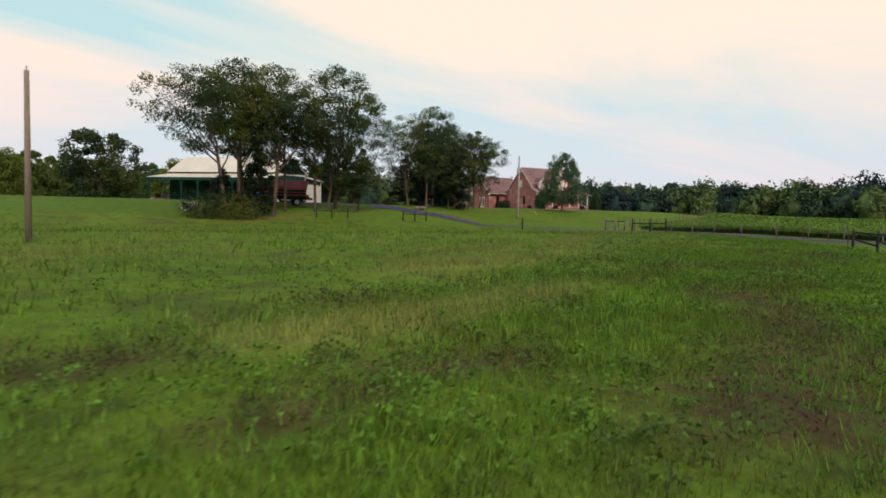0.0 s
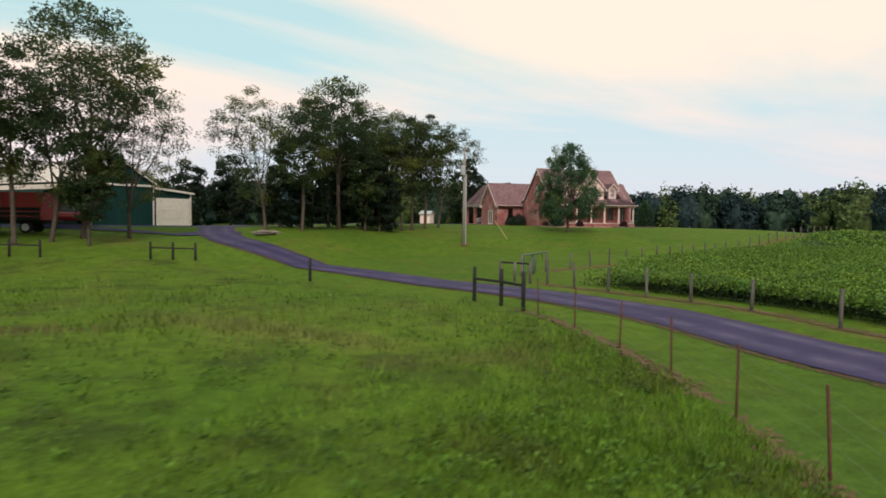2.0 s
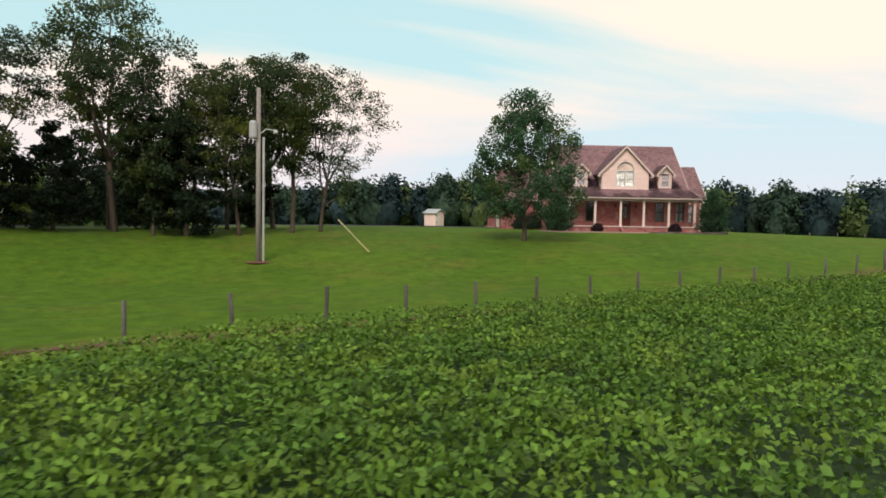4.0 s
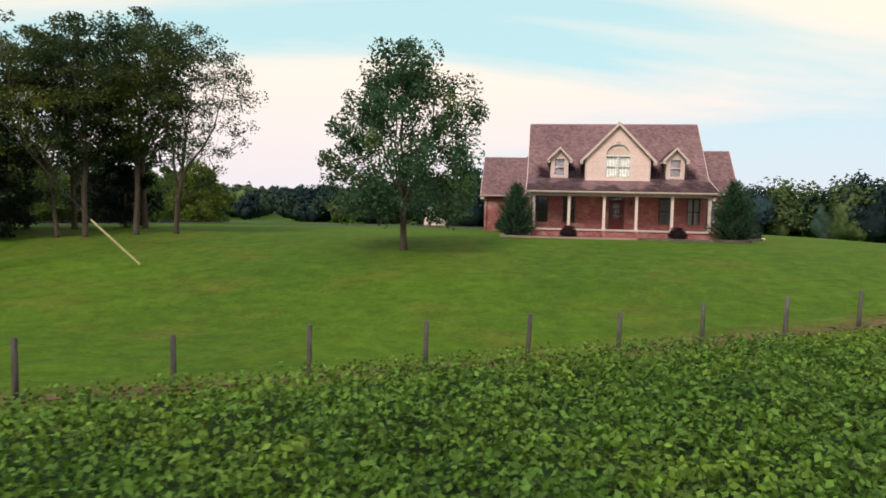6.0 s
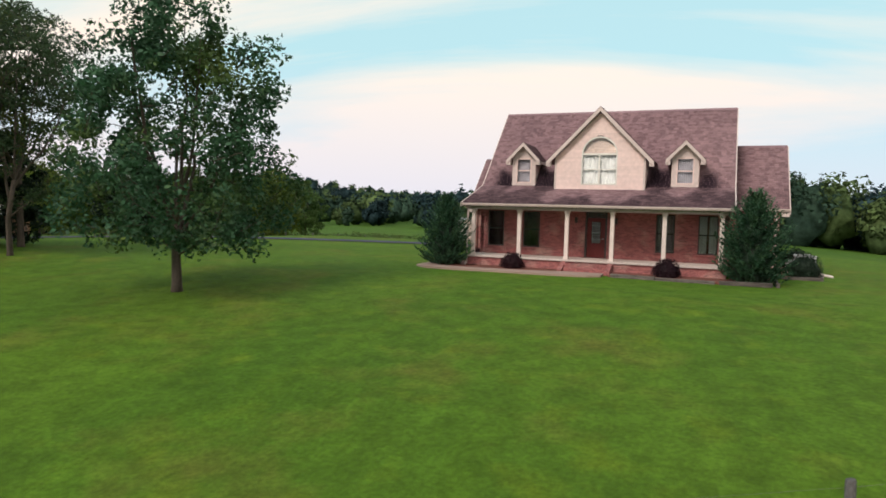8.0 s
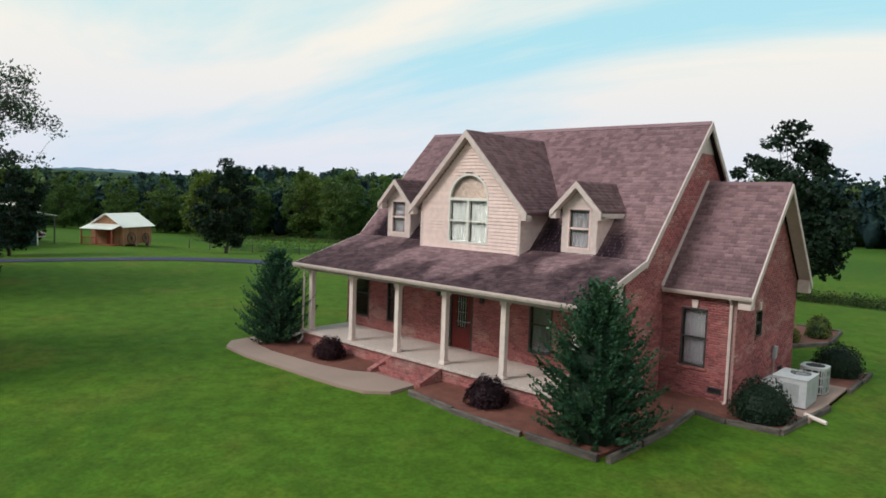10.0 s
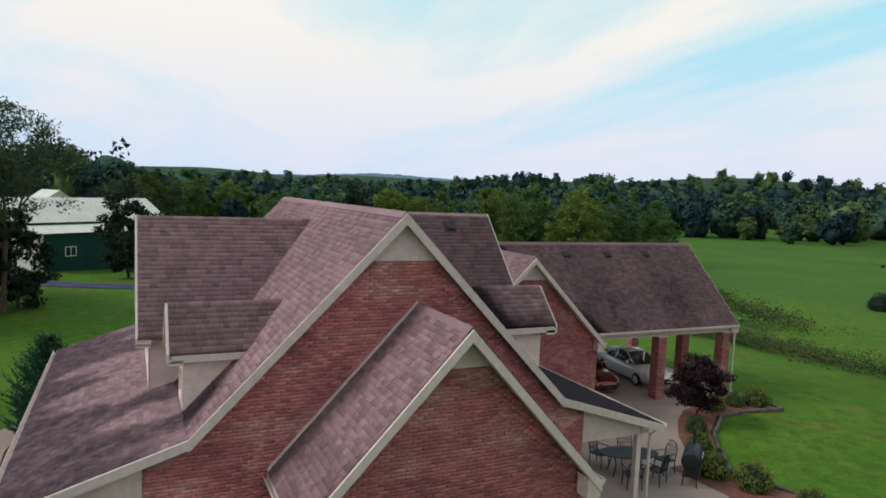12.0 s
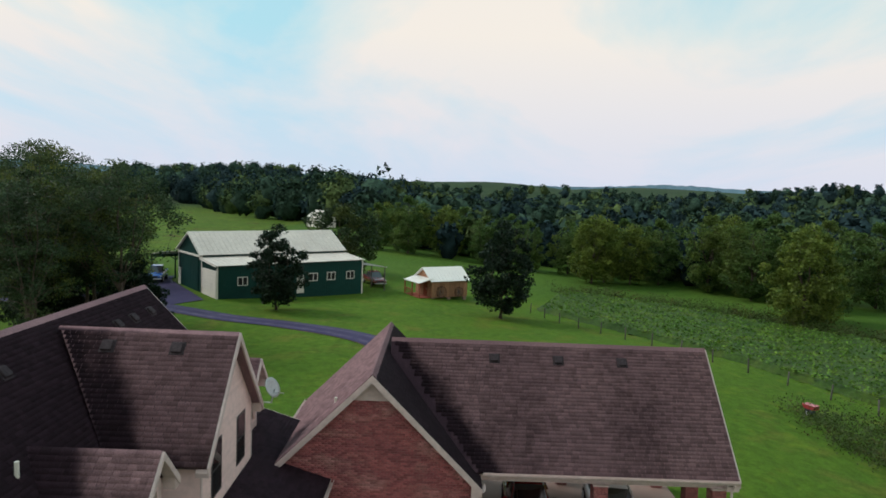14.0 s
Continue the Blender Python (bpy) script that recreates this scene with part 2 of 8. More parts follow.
M_WHITEROOF2 = surf("bright_metal_roof", (0.78, 0.77, 0.73), (0.72, 0.71, 0.67), fine=4, bump=0.03, rough=0.4, grain=0.06)
M_WHITEPAINT = surf("white_paint", (0.72, 0.69, 0.62), (0.64, 0.61, 0.55), fine=5, bump=0.03, rough=0.5, grain=0.1)
M_CEDAR = surf("cedar_board", (0.36, 0.20, 0.115), (0.27, 0.145, 0.085), big=2, fine=14, bump=0.3, stretch=(4, 4, 0.6), objrand=0.18)
M_REDWOOD = surf("red_stain", (0.26, 0.075, 0.045), (0.2, 0.055, 0.035), fine=14, bump=0.2)


def asphalt_material():
    """Blue-black asphalt, worn paler in patches where wheels run (the mesh's "wear" value)."""
    m = surf("asphalt", (0.034, 0.027, 0.080), (0.022, 0.018, 0.060), big=0.35, fine=24, bump=0.3, c3=(0.044, 0.036, 0.086), scale3=0.5, amount3=0.4)
    nt = m.node_tree
    b = nt.nodes["Principled BSDF"]
    old = b.inputs["Base Color"].links[0].from_socket
    geo = [n for n in nt.nodes if n.type == "NEW_GEOMETRY"][0]
    att = nt.nodes.new("ShaderNodeAttribute")
    att.attribute_name = "wear"
    ns = nt.nodes.new("ShaderNodeTexNoise")
    for k, v in (("Scale", 0.9), ("Detail", 7.0), ("Roughness", 0.62)):
        ns.inputs[k].default_value = v
    nt.links.new(geo.outputs["Position"], ns.inputs["Vector"])
    spread = nt.nodes.new("ShaderNodeMapRange")
    for k, v in (("From Min", 0.40), ("From Max", 0.68), ("To Min", 0.12), ("To Max", 1.0)):
        spread.inputs[k].default_value = v
    nt.links.new(ns.outputs["Fac"], spread.inputs[0])
    mul = nt.nodes.new("ShaderNodeMath")
    mul.operation = "MULTIPLY"
    nt.links.new(att.outputs["Fac"], mul.inputs[0])
    nt.links.new(spread.outputs[0], mul.inputs[1])
    pale = nt.nodes.new("ShaderNodeMix")
    pale.data_type = "RGBA"
    pale.inputs[7].default_value = (0.098, 0.084, 0.142, 1)
    nt.links.new(mul.outputs[0], pale.inputs[0])
    nt.links.new(old, pale.inputs[6])
    nt.links.new(pale.outputs[2], b.inputs["Base Color"])
    return m


M_ASPHALT = asphalt_material()
M_SHOULDER = surf("road_shoulder", (0.115, 0.068, 0.038), (0.065, 0.066, 0.02), big=1.2, fine=14, bump=0.4)
M_BARE = surf("bare_earth", (0.140, 0.080, 0.045), (0.085, 0.062, 0.024), big=1.6, fine=14, bump=0.5, c3=(0.06, 0.085, 0.012), amount3=0.25, scale3=0.9)
M_BARK = surf("bark", (0.10, 0.078, 0.06), (0.05, 0.04, 0.033), big=2, fine=16, bump=0.7, stretch=(3, 3, 0.7))
LEAF = dict(big=0.35, fine=3.0, bump=0, rough=0.6, island=0.35, spec=0.2, trans=0.25, grain=0.3)
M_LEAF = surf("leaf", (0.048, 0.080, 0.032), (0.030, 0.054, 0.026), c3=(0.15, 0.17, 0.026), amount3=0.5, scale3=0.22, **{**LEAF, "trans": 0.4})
# darker copy of leaf, the shade of dense crowns put into its colour
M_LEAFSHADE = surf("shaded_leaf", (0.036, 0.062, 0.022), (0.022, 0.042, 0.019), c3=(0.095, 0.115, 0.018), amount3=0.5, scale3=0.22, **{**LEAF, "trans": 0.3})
M_LEAFMAPLE = surf("maple_leaf", (0.050, 0.116, 0.054), (0.030, 0.076, 0.042), c3=(0.15, 0.19, 0.026), amount3=0.35, scale3=0.35, **LEAF)
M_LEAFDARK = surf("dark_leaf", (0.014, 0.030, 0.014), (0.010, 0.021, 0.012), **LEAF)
M_LEAFYELLOW = surf("yellow_green_leaf", (0.150, 0.190, 0.030), (0.095, 0.140, 0.026), **{**LEAF, "trans": 0.42})
M_LEAFMID = surf("mid_leaf", (0.090, 0.150, 0.036), (0.058, 0.106, 0.029), c3=(0.13, 0.16, 0.028), scale3=0.09, **{**LEAF, "trans": 0.42})
M_JUNIPER = surf("juniper_needles", (0.046, 0.104, 0.052), (0.026, 0.064, 0.036), c3=(0.11, 0.19, 0.09), amount3=0.3, scale3=2.0, **LEAF)
M_BARBERRY = surf("dark_red_leaf", (0.030, 0.010, 0.014), (0.018, 0.007, 0.011), **LEAF)
M_VARIEGATED = surf("golden_shrub_leaf", (0.20, 0.20, 0.03), (0.05, 0.08, 0.02), c3=(0.04, 0.065, 0.018), amount3=0.4, scale3=2.5, **LEAF)
M_SOY = surf("soy_leaf", (0.112, 0.205, 0.026), (0.060, 0.130, 0.020), c3=(0.165, 0.235, 0.026), amount3=0.35, scale3=0.5, **{**LEAF, "island": 0.5})
M_BLADE = surf("grass_blade", (0.106, 0.204, 0.016), (0.058, 0.128, 0.012), c3=(0.080, 0.070, 0.018), amount3=0.5, scale3=0.3,
               **{**LEAF, "big": 0.2, "island": 0.6})
M_SEEDHEAD = surf("dry_grass", (0.160, 0.190, 0.048), (0.120, 0.150, 0.036), **LEAF)


# ---- mesh tools ----
class Geo:
    """Collects vertices and faces of one mesh."""

    def __init__(self):
        self.v, self.f = [], []

    def add(self, verts, faces):
        n = len(self.v)
        self.v += [tuple(p) for p in verts]
        self.f += [tuple(i + n for i in f) for f in faces]
        return self

    def box(self, a, b, bev=0.0):
        (x0, y0, z0), (x1, y1, z1) = a, b
        if bev:
            c, V, F = bev, [], []
            bm = bmesh.new()
            bmesh.ops.create_cube(bm, size=1)
            for q in bm.verts:
                q.co = ((x0 + x1) / 2 + q.co.x * (x1 - x0), (y0 + y1) / 2 + q.co.y * (y1 - y0), (z0 + z1) / 2 + q.co.z * (z1 - z0))
            bmesh.ops.bevel(bm, geom=bm.edges[:], offset=c, segments=1, affect="EDGES")
            bm.verts.index_update()
            V = [q.co[:] for q in bm.verts]
            F = [[q.index for q in f.verts] for f in bm.faces]
            bm.free()
            return self.add(V, F)
        V = [(x0, y0, z0), (x1, y0, z0), (x1, y1, z0), (x0, y1, z0), (x0, y0, z1), (x1, y0, z1), (x1, y1, z1), (x0, y1, z1)]
        return self.add(V, [(0, 3, 2, 1), (4, 5, 6, 7), (0, 1, 5, 4), (1, 2, 6, 5), (2, 3, 7, 6), (3, 0, 4, 7)])

    def slab(self, pts, th):
        """A solid under the flat polygon pts, th thick, measured along its normal."""
        p = [Vector(q) for q in pts]
        n = (p[1] - p[0]).cross(p[2] - p[0]).normalized()
        if n.z < 0:
            p.reverse()
            n = -n
        k = len(p)
        low = [q - n * th for q in p]
        F = [tuple(range(k)), tuple(range(2 * k - 1, k - 1, -1))]
        F += [(i, i + k, (i + 1) % k + k, (i + 1) % k) for i in range(k)]
        return self.add(p + low, F)

    def prism(self, poly, along):
        """Polygon pts (3D, flat) pushed along a vector."""
        p, d, k = [Vector(q) for q in poly], Vector(along), len(poly)
        F = [tuple(range(k - 1, -1, -1)), tuple(range(k, 2 * k))]
        F += [(i, (i + 1) % k, (i + 1) % k + k, i + k) for i in range(k)]
        n = (p[1] - p[0]).cross(p[2] - p[0])
        if n.dot(d) < 0:
            F = [tuple(reversed(f)) for f in F]
        return self.add(p + [q + d for q in p], F)

    def tube(self, pts, radii, n=8, cap=True):
        pts = [Vector(p) for p in pts]
        base = len(self.v)
        ref = Vector((0, 0, 1))
        for i, p in enumerate(pts):
            t = (pts[min(i + 1, len(pts) - 1)] - pts[max(i - 1, 0)]).normalized()
            a = t.cross(ref if abs(t.z) < 0.95 else Vector((1, 0, 0))).normalized()
            b = t.cross(a)
            r = radii[i] if isinstance(radii, (list, tuple)) else radii
            for k in range(n):
                w = 2 * math.pi * k / n
                self.v.append(tuple(p + (a * math.cos(w) + b * math.sin(w)) * r))
        for i in range(len(pts) - 1):
            for k in range(n):
                q = base + i * n
                self.f.append((q + k, q + n + k, q + n + (k + 1) % n, q + (k + 1) % n))
        if cap:
            self.f.append(tuple(base + k for k in range(n)))
            self.f.append(tuple(base + (len(pts) - 1) * n + k for k in reversed(range(n))))
        return self


def turn_geo(g, m):
    g.v = [tuple(m @ Vector(p)) for p in g.v]
    return g


def mesh_of(name, g, material, smooth=False):
    me = bpy.data.meshes.new(name)
    if isinstance(g, Geo):
        me.from_pydata(g.v, [], g.f)
    else:
        V, F = g
        k = F.shape[1]
        me.vertices.add(len(V))
        me.vertices.foreach_set("co", np.asarray(V, np.float32).ravel())
        me.loops.add(F.size)
        me.loops.foreach_set("vertex_index", F.astype(np.int32).ravel())
        me.polygons.add(len(F))
        me.polygons.foreach_set("loop_start", np.arange(0, F.size, k, dtype=np.int32))
        me.update(calc_edges=True)
        me.validate()
    if material:
        me.materials.append(material)
    if smooth:
        me.polygons.foreach_set("use_smooth", [True] * len(me.polygons))
    me.update()
    return me


def part(name, g, material, parent, label="", smooth=False, m=None):
    ob = new(name, mesh_of(name, g, material, smooth))
    ob.parent = parent
    if m is not None:
        ob.matrix_local = m
    if label:
        tagged(ob, label)
    return ob


def thing(name, label, category, m=None, group="", kind=""):
    ob = new(name)
    ob.empty_display_size = 0.2
    if m is not None:
        ob.matrix_world = m
    return tagged(ob, label, category, group, kind)


def solid(name, g, material, label, category, group="", kind="", smooth=False, m=None):
    ob = new(name, mesh_of(name, g, material, smooth))
    if m is not None:
        ob.matrix_world = m
    return tagged(ob, label, category, group, kind)


# ---- ground ----
def sm(t):
    t = np.clip(t, 0, 1)
    return t * t * (3 - 2 * t)


def hills(x, y):
    """Low wooded ridges far off."""
    r = np.hypot(x, y)
    a = np.arctan2(y, x)
    h = 27 + 9 * np.sin(a * 3 + 1.0) + 7 * np.sin(a * 7.3 + r / 260) + 5 * np.sin(a * 17 - r / 170)
    return np.maximum(h, 2) * sm((r - 330) / 700)


def ground_z(x, y):
    x, y = np.asarray(x, float), np.asarray(y, float)
    yy = y + 13 * sm((-32 - x) / 18) * sm((y + 75) / 25)
    z = np.interp(yy, (-400, -100, -65, -45, -28.5, -24, -20, -14, -8, 400), (-4.5, -3.0, -2.68, -3.02, -2.9, -2.3, -1.66, -1.05, -0.6, -0.55))
    z = z - 1.2 * sm((y - 10) / 22) * sm((-30 - x) / 25) - 0.95 * sm((-35 - x) / 35) * sm((y + 15) / 20)
    z = z - 2.3 * sm((x - 14) / 45) * sm((y + 25) / 25) - 3.0 * sm((y - 26) / 35) * (1 - 0.6 * sm((-30 - x) / 25))
    return z + hills(x, y)


def gz(x, y):
    return float(ground_z(x, y))


RNG = np.random.default_rng(7)
PASTURE_X = ((-140, -95, -87.3, -85, -79.2, -73.6, -65.1, -61.2, -50.5, -38.2), (-62, -51, -49.3, -47.5, -43.7, -42.1, -41, -41.7, -46.7, -53))
FENCE_A = ((-30.3, -44.5), (-15.2, -35.65), (-4.3, -29.05), (0.25, -26.6), (4.8, -24.6), (22.6, -15.4), (40, -6.0))
FENCE_B = ((-35.3, -53.6), (-34.2, -59), (-32.9, -66.5), (-32.8, -72), (-30.2, -88), (-25, -105), (-17, -122))
ROAD = ((-12, -136), (-21, -117), (-28, -101), (-33.6, -87), (-36.6, -75.5), (-36.8, -68), (-37.1, -64), (-38.0, -58.3), (-40.0, -51.8), (-43.2, -44.2), (-47.0, -36.8),
        (-51.0, -30.0), (-52.0, -22.0), (-50.5, -14.0), (-47.6, -7.5), (-44.5, -1.6), (-42.3, 4.2), (-39.3, 9.8), (-35.6, 13.8), (-30, 17.0), (-22, 19.6), (-10.6, 21.6))


def smooth_line(pts, step):
    """A smooth line through points, resampled at even steps."""
    p = np.array(pts, float)
    out = []
    for i in range(len(p) - 1):
        a, b, c, d = p[max(i - 1, 0)], p[i], p[i + 1], p[min(i + 2, len(p) - 1)]
        for t in np.linspace(0, 1, 14, endpoint=False):
            out.append(0.5 * (2 * b + (c - a) * t + (2 * a - 5 * b + 4 * c - d) * t * t + (3 * b - a - 3 * c + d) * t ** 3))
    out = np.array(out + [p[-1]])
    s = np.r_[0, np.cumsum(np.hypot(*np.diff(out, axis=0).T))]
    q = np.arange(0, s[-1], step)
    return np.stack([np.interp(q, s, out[:, 0]), np.interp(q, s, out[:, 1])], 1)


LINE_A, LINE_B, LINE_ROAD = smooth_line(FENCE_A, 0.5), smooth_line(FENCE_B, 0.5), smooth_line(ROAD, 0.6)


def near(x, y, line):
    """Distance to a line of points."""
    d = np.full(np.shape(x), 1e9)
    for a, b in line[::2]:
        d = np.minimum(d, (x - a) ** 2 + (y - b) ** 2)
    return np.sqrt(d)


def in_pasture(x, y):
    return (x < np.interp(y, *PASTURE_X)) & (y < -37.5 - 0.05 * (x + 53))


def in_soy(x, y):
    ya = np.interp(x, LINE_A[:, 0], LINE_A[:, 1])
    xb = np.interp(y, LINE_B[::-1, 0] * 0 + np.sort(LINE_B[:, 1]), LINE_B[np.argsort(LINE_B[:, 1]), 0])
    edge = 2.5 + 0.7 * np.clip((-6 - x) / 12, 0, 1) * np.clip((x + 32) / 10, 0, 1) + 7.5 * np.clip((-24 - x) / 8, 0, 1)
    return (y < np.where(x > 40, -7.5, ya) - edge) & (x > xb + 1.35 + 0.4 * np.clip((-62 - y) / 5, 0, 1)) & (x > -34.2) & (y < -46 + (x + 30) * 0.6 + 12) & (y > -135) & (x < 150)


# spacing grows with distance from the farm
def axis_steps(lo, hi, step, far):
    a = list(np.arange(lo, hi + 0.01, step))
    g, s = step, step
    while a[-1] < far:
        s *= 1.16
        a.append(a[-1] + s)
    s = step
    while a[0] > -far:
        s *= 1.16
        a.insert(0, a[0] - s)
    return np.array(a)


XS, YS = axis_steps(-105, 60, 1.0, 3200), axis_steps(-125, 62, 1.0, 3200)
GX, GY = np.meshgrid(XS, YS, indexing="ij")
rough = np.sin(GX * 0.9 + 3 * np.sin(GY * 0.23)) * np.sin(GY * 0.7 + 2 * np.sin(GX * 0.31)) * 0.04
GP = in_pasture(GX, GY)
GZ = ground_z(GX, GY) + np.where(GP, rough * 1.5, rough * 0.25) * (near(GX, GY, LINE_ROAD) > 4)
nx, ny = len(XS), len(YS)
idx = np.arange(nx * ny).reshape(nx, ny)
GF = np.stack([idx[:-1, :-1], idx[1:, :-1], idx[1:, 1:], idx[:-1, 1:]], -1).reshape(-1, 4)


def ground_material():
    m = bpy.data.materials.new("grass_ground")
    m.use_nodes = True
    nt = m.node_tree
    b = nt.nodes["Principled BSDF"]
    b.inputs["Roughness"].default_value, b.inputs["Specular IOR Level"].default_value = 0.95, 0.1
    geo = nt.nodes.new("ShaderNodeNewGeometry")

    def nz(scale, detail=5.0, stretch=None, rough=0.5):
        n = nt.nodes.new("ShaderNodeTexNoise")
        n.inputs["Scale"].default_value, n.inputs["Detail"].default_value, n.inputs["Roughness"].default_value = scale, detail, rough
        if stretch:
            mp = nt.nodes.new("ShaderNodeMapping")
            mp.inputs["Rotation"].default_value, mp.inputs["Scale"].default_value = (0, 0, stretch[2]), (stretch[0], stretch[1], 1)
            nt.links.new(geo.outputs["Position"], mp.inputs[0])
            nt.links.new(mp.outputs[0], n.inputs["Vector"])
        else:
            nt.links.new(geo.outputs["Position"], n.inputs["Vector"])
        return n.outputs["Fac"]

    def rng(x, a, c, lo=0.0, hi=1.0):
        r = nt.nodes.new("ShaderNodeMapRange")
        for k, v in (("From Min", a), ("From Max", c), ("To Min", lo), ("To Max", hi)):
            r.inputs[k].default_value = v
        nt.links.new(x, r.inputs[0])
        return r.outputs[0]

    def mix(f, a, c, mode="MIX"):
        x = nt.nodes.new("ShaderNodeMix")
        x.data_type, x.blend_type = "RGBA", mode
        for s, v in ((0, f), (6, a), (7, c)):
            if isinstance(v, (int, float)):
                x.inputs[s].default_value = v
            elif isinstance(v, tuple):
                x.inputs[s].default_value = (*v, 1)
            else:
                nt.links.new(v, x.inputs[s])
        return x.outputs[2]

    def attr(name):
        a = nt.nodes.new("ShaderNodeAttribute")
        a.attribute_name = name
        return a.outputs["Fac"]

    lawn = mix(rng(nz(0.12), 0.35, 0.65), (0.054, 0.108, 0.009), (0.070, 0.126, 0.010))
    lawn = mix(rng(nz(0.28, 7, None, 0.6), 0.52, 0.72, 0, 0.6), lawn, (0.125, 0.108, 0.022))
    lawn = mix(rng(nz(0.8, 5), 0.56, 0.74, 0, 0.5), lawn, (0.112, 0.150, 0.010))
    lawn = mix(rng(nz(0.33, 5, (2.2, 0.25, 0.5)), 0.50, 0.70, 0, 0.4), lawn, (0.066, 0.122, 0.008))
    past = mix(rng(nz(0.10), 0.35, 0.65), (0.060, 0.118, 0.009), (0.084, 0.138, 0.011))
    past = mix(rng(nz(0.22, 6, (1.6, 0.5, 0.6)), 0.50, 0.68, 0, 0.55), past, (0.095, 0.108, 0.02))
    past = mix(rng(nz(0.45, 7, None, 0.62), 0.50, 0.64, 0, 0.6), past, (0.030, 0.044, 0.010))
    past = mix(rng(nz(0.16, 6), 0.58, 0.72, 0, 0.7), past, (0.075, 0.048, 0.022))
    past = mix(rng(nz(1.9, 5, None, 0.6), 0.53, 0.68, 0, 0.5), past, (0.024, 0.042, 0.009))
    past = mix(attr("pale"), past, (0.165, 0.185, 0.038))
    past = mix(attr("weedy"), past, mix(rng(nz(1.6, 6), 0.42, 0.6), (0.055, 0.03, 0.018), (0.035, 0.055, 0.012)))
    field = mix(rng(nz(0.05), 0.35, 0.65), (0.046, 0.095, 0.011), (0.062, 0.115, 0.014))
    col = mix(attr("pasture"), lawn, past)
    col = mix(attr("field"), col, field)
    wood = mix(rng(nz(0.03), 0.35, 0.65), (0.020, 0.040, 0.016), (0.030, 0.052, 0.020))
    col = mix(attr("woods"), col, wood)
    bare = mix(rng(nz(1.3, 6), 0.4, 0.62), (0.15, 0.085, 0.045), (0.10, 0.115, 0.02))
    col = mix(attr("bare"), col, bare)
    sc = nt.nodes.new("ShaderNodeVectorMath")
    sc.operation = "SCALE"
    nt.links.new(col, sc.inputs[0])
    fine = nt.nodes.new("ShaderNodeMath")
    fine.operation = "MULTIPLY"
    nt.links.new(rng(nz(9, 6, None, 0.7), 0.25, 0.75, 0.62, 1.38), fine.inputs[0])
    nt.links.new(rng(nz(1.4, 5, None, 0.65), 0.3, 0.7, 0.74, 1.26), fine.inputs[1])
    nt.links.new(fine.outputs[0], sc.inputs["Scale"])
    nt.links.new(sc.outputs[0], b.inputs["Base Color"])
    bp = nt.nodes.new("ShaderNodeBump")
    bp.inputs["Strength"].default_value, bp.inputs["Distance"].default_value = 0.55, 0.06
    nt.links.new(nz(14, 5, None, 0.7), bp.inputs["Height"])
    nt.links.new(bp.outputs[0], b.inputs["Normal"])
    return m


ground_me = mesh_of("ground", (np.stack([GX.ravel(), GY.ravel(), GZ.ravel()], 1), GF), ground_material(), smooth=True)
GR = np.hypot(GX, GY)


def vertex_value(me, name, values):
    a = me.attributes.new(name, "FLOAT", "POINT")
    a.data.foreach_set("value", np.asarray(values, np.float32).ravel())


vertex_value(ground_me, "pasture", GP)


def patches(x, y, spots):
    """Soft-edged oval patches: centre, half length, half width, turn."""
    v = np.zeros(np.shape(x))
    for cx, cy, a, b, turn in spots:
        c, q = math.cos(turn), math.sin(turn)
        u, w = ((x - cx) * c + (y - cy) * q) / a, ((y - cy) * c - (x - cx) * q) / b
        rag = 0.25 * np.sin(x * 1.1 + cy) * np.sin(y * 0.9 + cx)
        v = np.maximum(v, sm(1.5 - np.sqrt(u * u + w * w) + rag))
    return v


PALE = ((-85.2, -97.6, 3.8, 1.1, 0.27), (-80.8, -95.8, 2.2, 0.8, 0.2), (-76.6, -87.3, 5.0, 1.2, 0.37), (-74.0, -82.0, 3.4, 0.9, 0.37), (-96.0, -84.0, 7.0, 1.4, 0.5), (-64.0, -77.0, 5.0, 0.9, 0.7), (-50.0, -66.0, 4.0, 0.7, -0.9))
WEEDY = ((-86.3, -100.8, 1.6, 0.6, -0.3), (-88.6, -102.0, 1.3, 0.7, 0.4), (-75.0, -97.5, 3.2, 1.6, 0.6), (-83.0, -103.8, 2.2, 1.5, 0.3), (-79.0, -101.8, 2.4, 1.3, 0.5), (-76.8, -99.9, 2.6, 1.2, 0.5), (-90.5, -99.2, 1.5, 0.6, 0.2),
         (-66.0, -92.5, 2.5, 1.2, 0.6), (-58.0, -86.0, 2.2, 0.9, 0.7))
vertex_value(ground_me, "pale", patches(GX, GY, PALE) * 0.95)
vertex_value(ground_me, "weedy", patches(GX, GY, WEEDY) * 0.85)
vertex_value(ground_me, "bare", np.clip(1.15 - np.minimum(near(GX, GY, LINE_A), near(GX, GY, LINE_B)) / 0.9, 0, 0.85) + 0.7 * patches(GX, GY, ((-73.5, -38.0, 6.5, 1.6, 0.25),)))
vertex_value(ground_me, "field", sm((GR - 75) / 20) * ~GP)
vertex_value(ground_me, "woods", sm((GR - 330) / 120))
tagged(new("ground", ground_me), "mown lawn and rough green pasture rolling towards wooded hills", "ground", kind="structure")


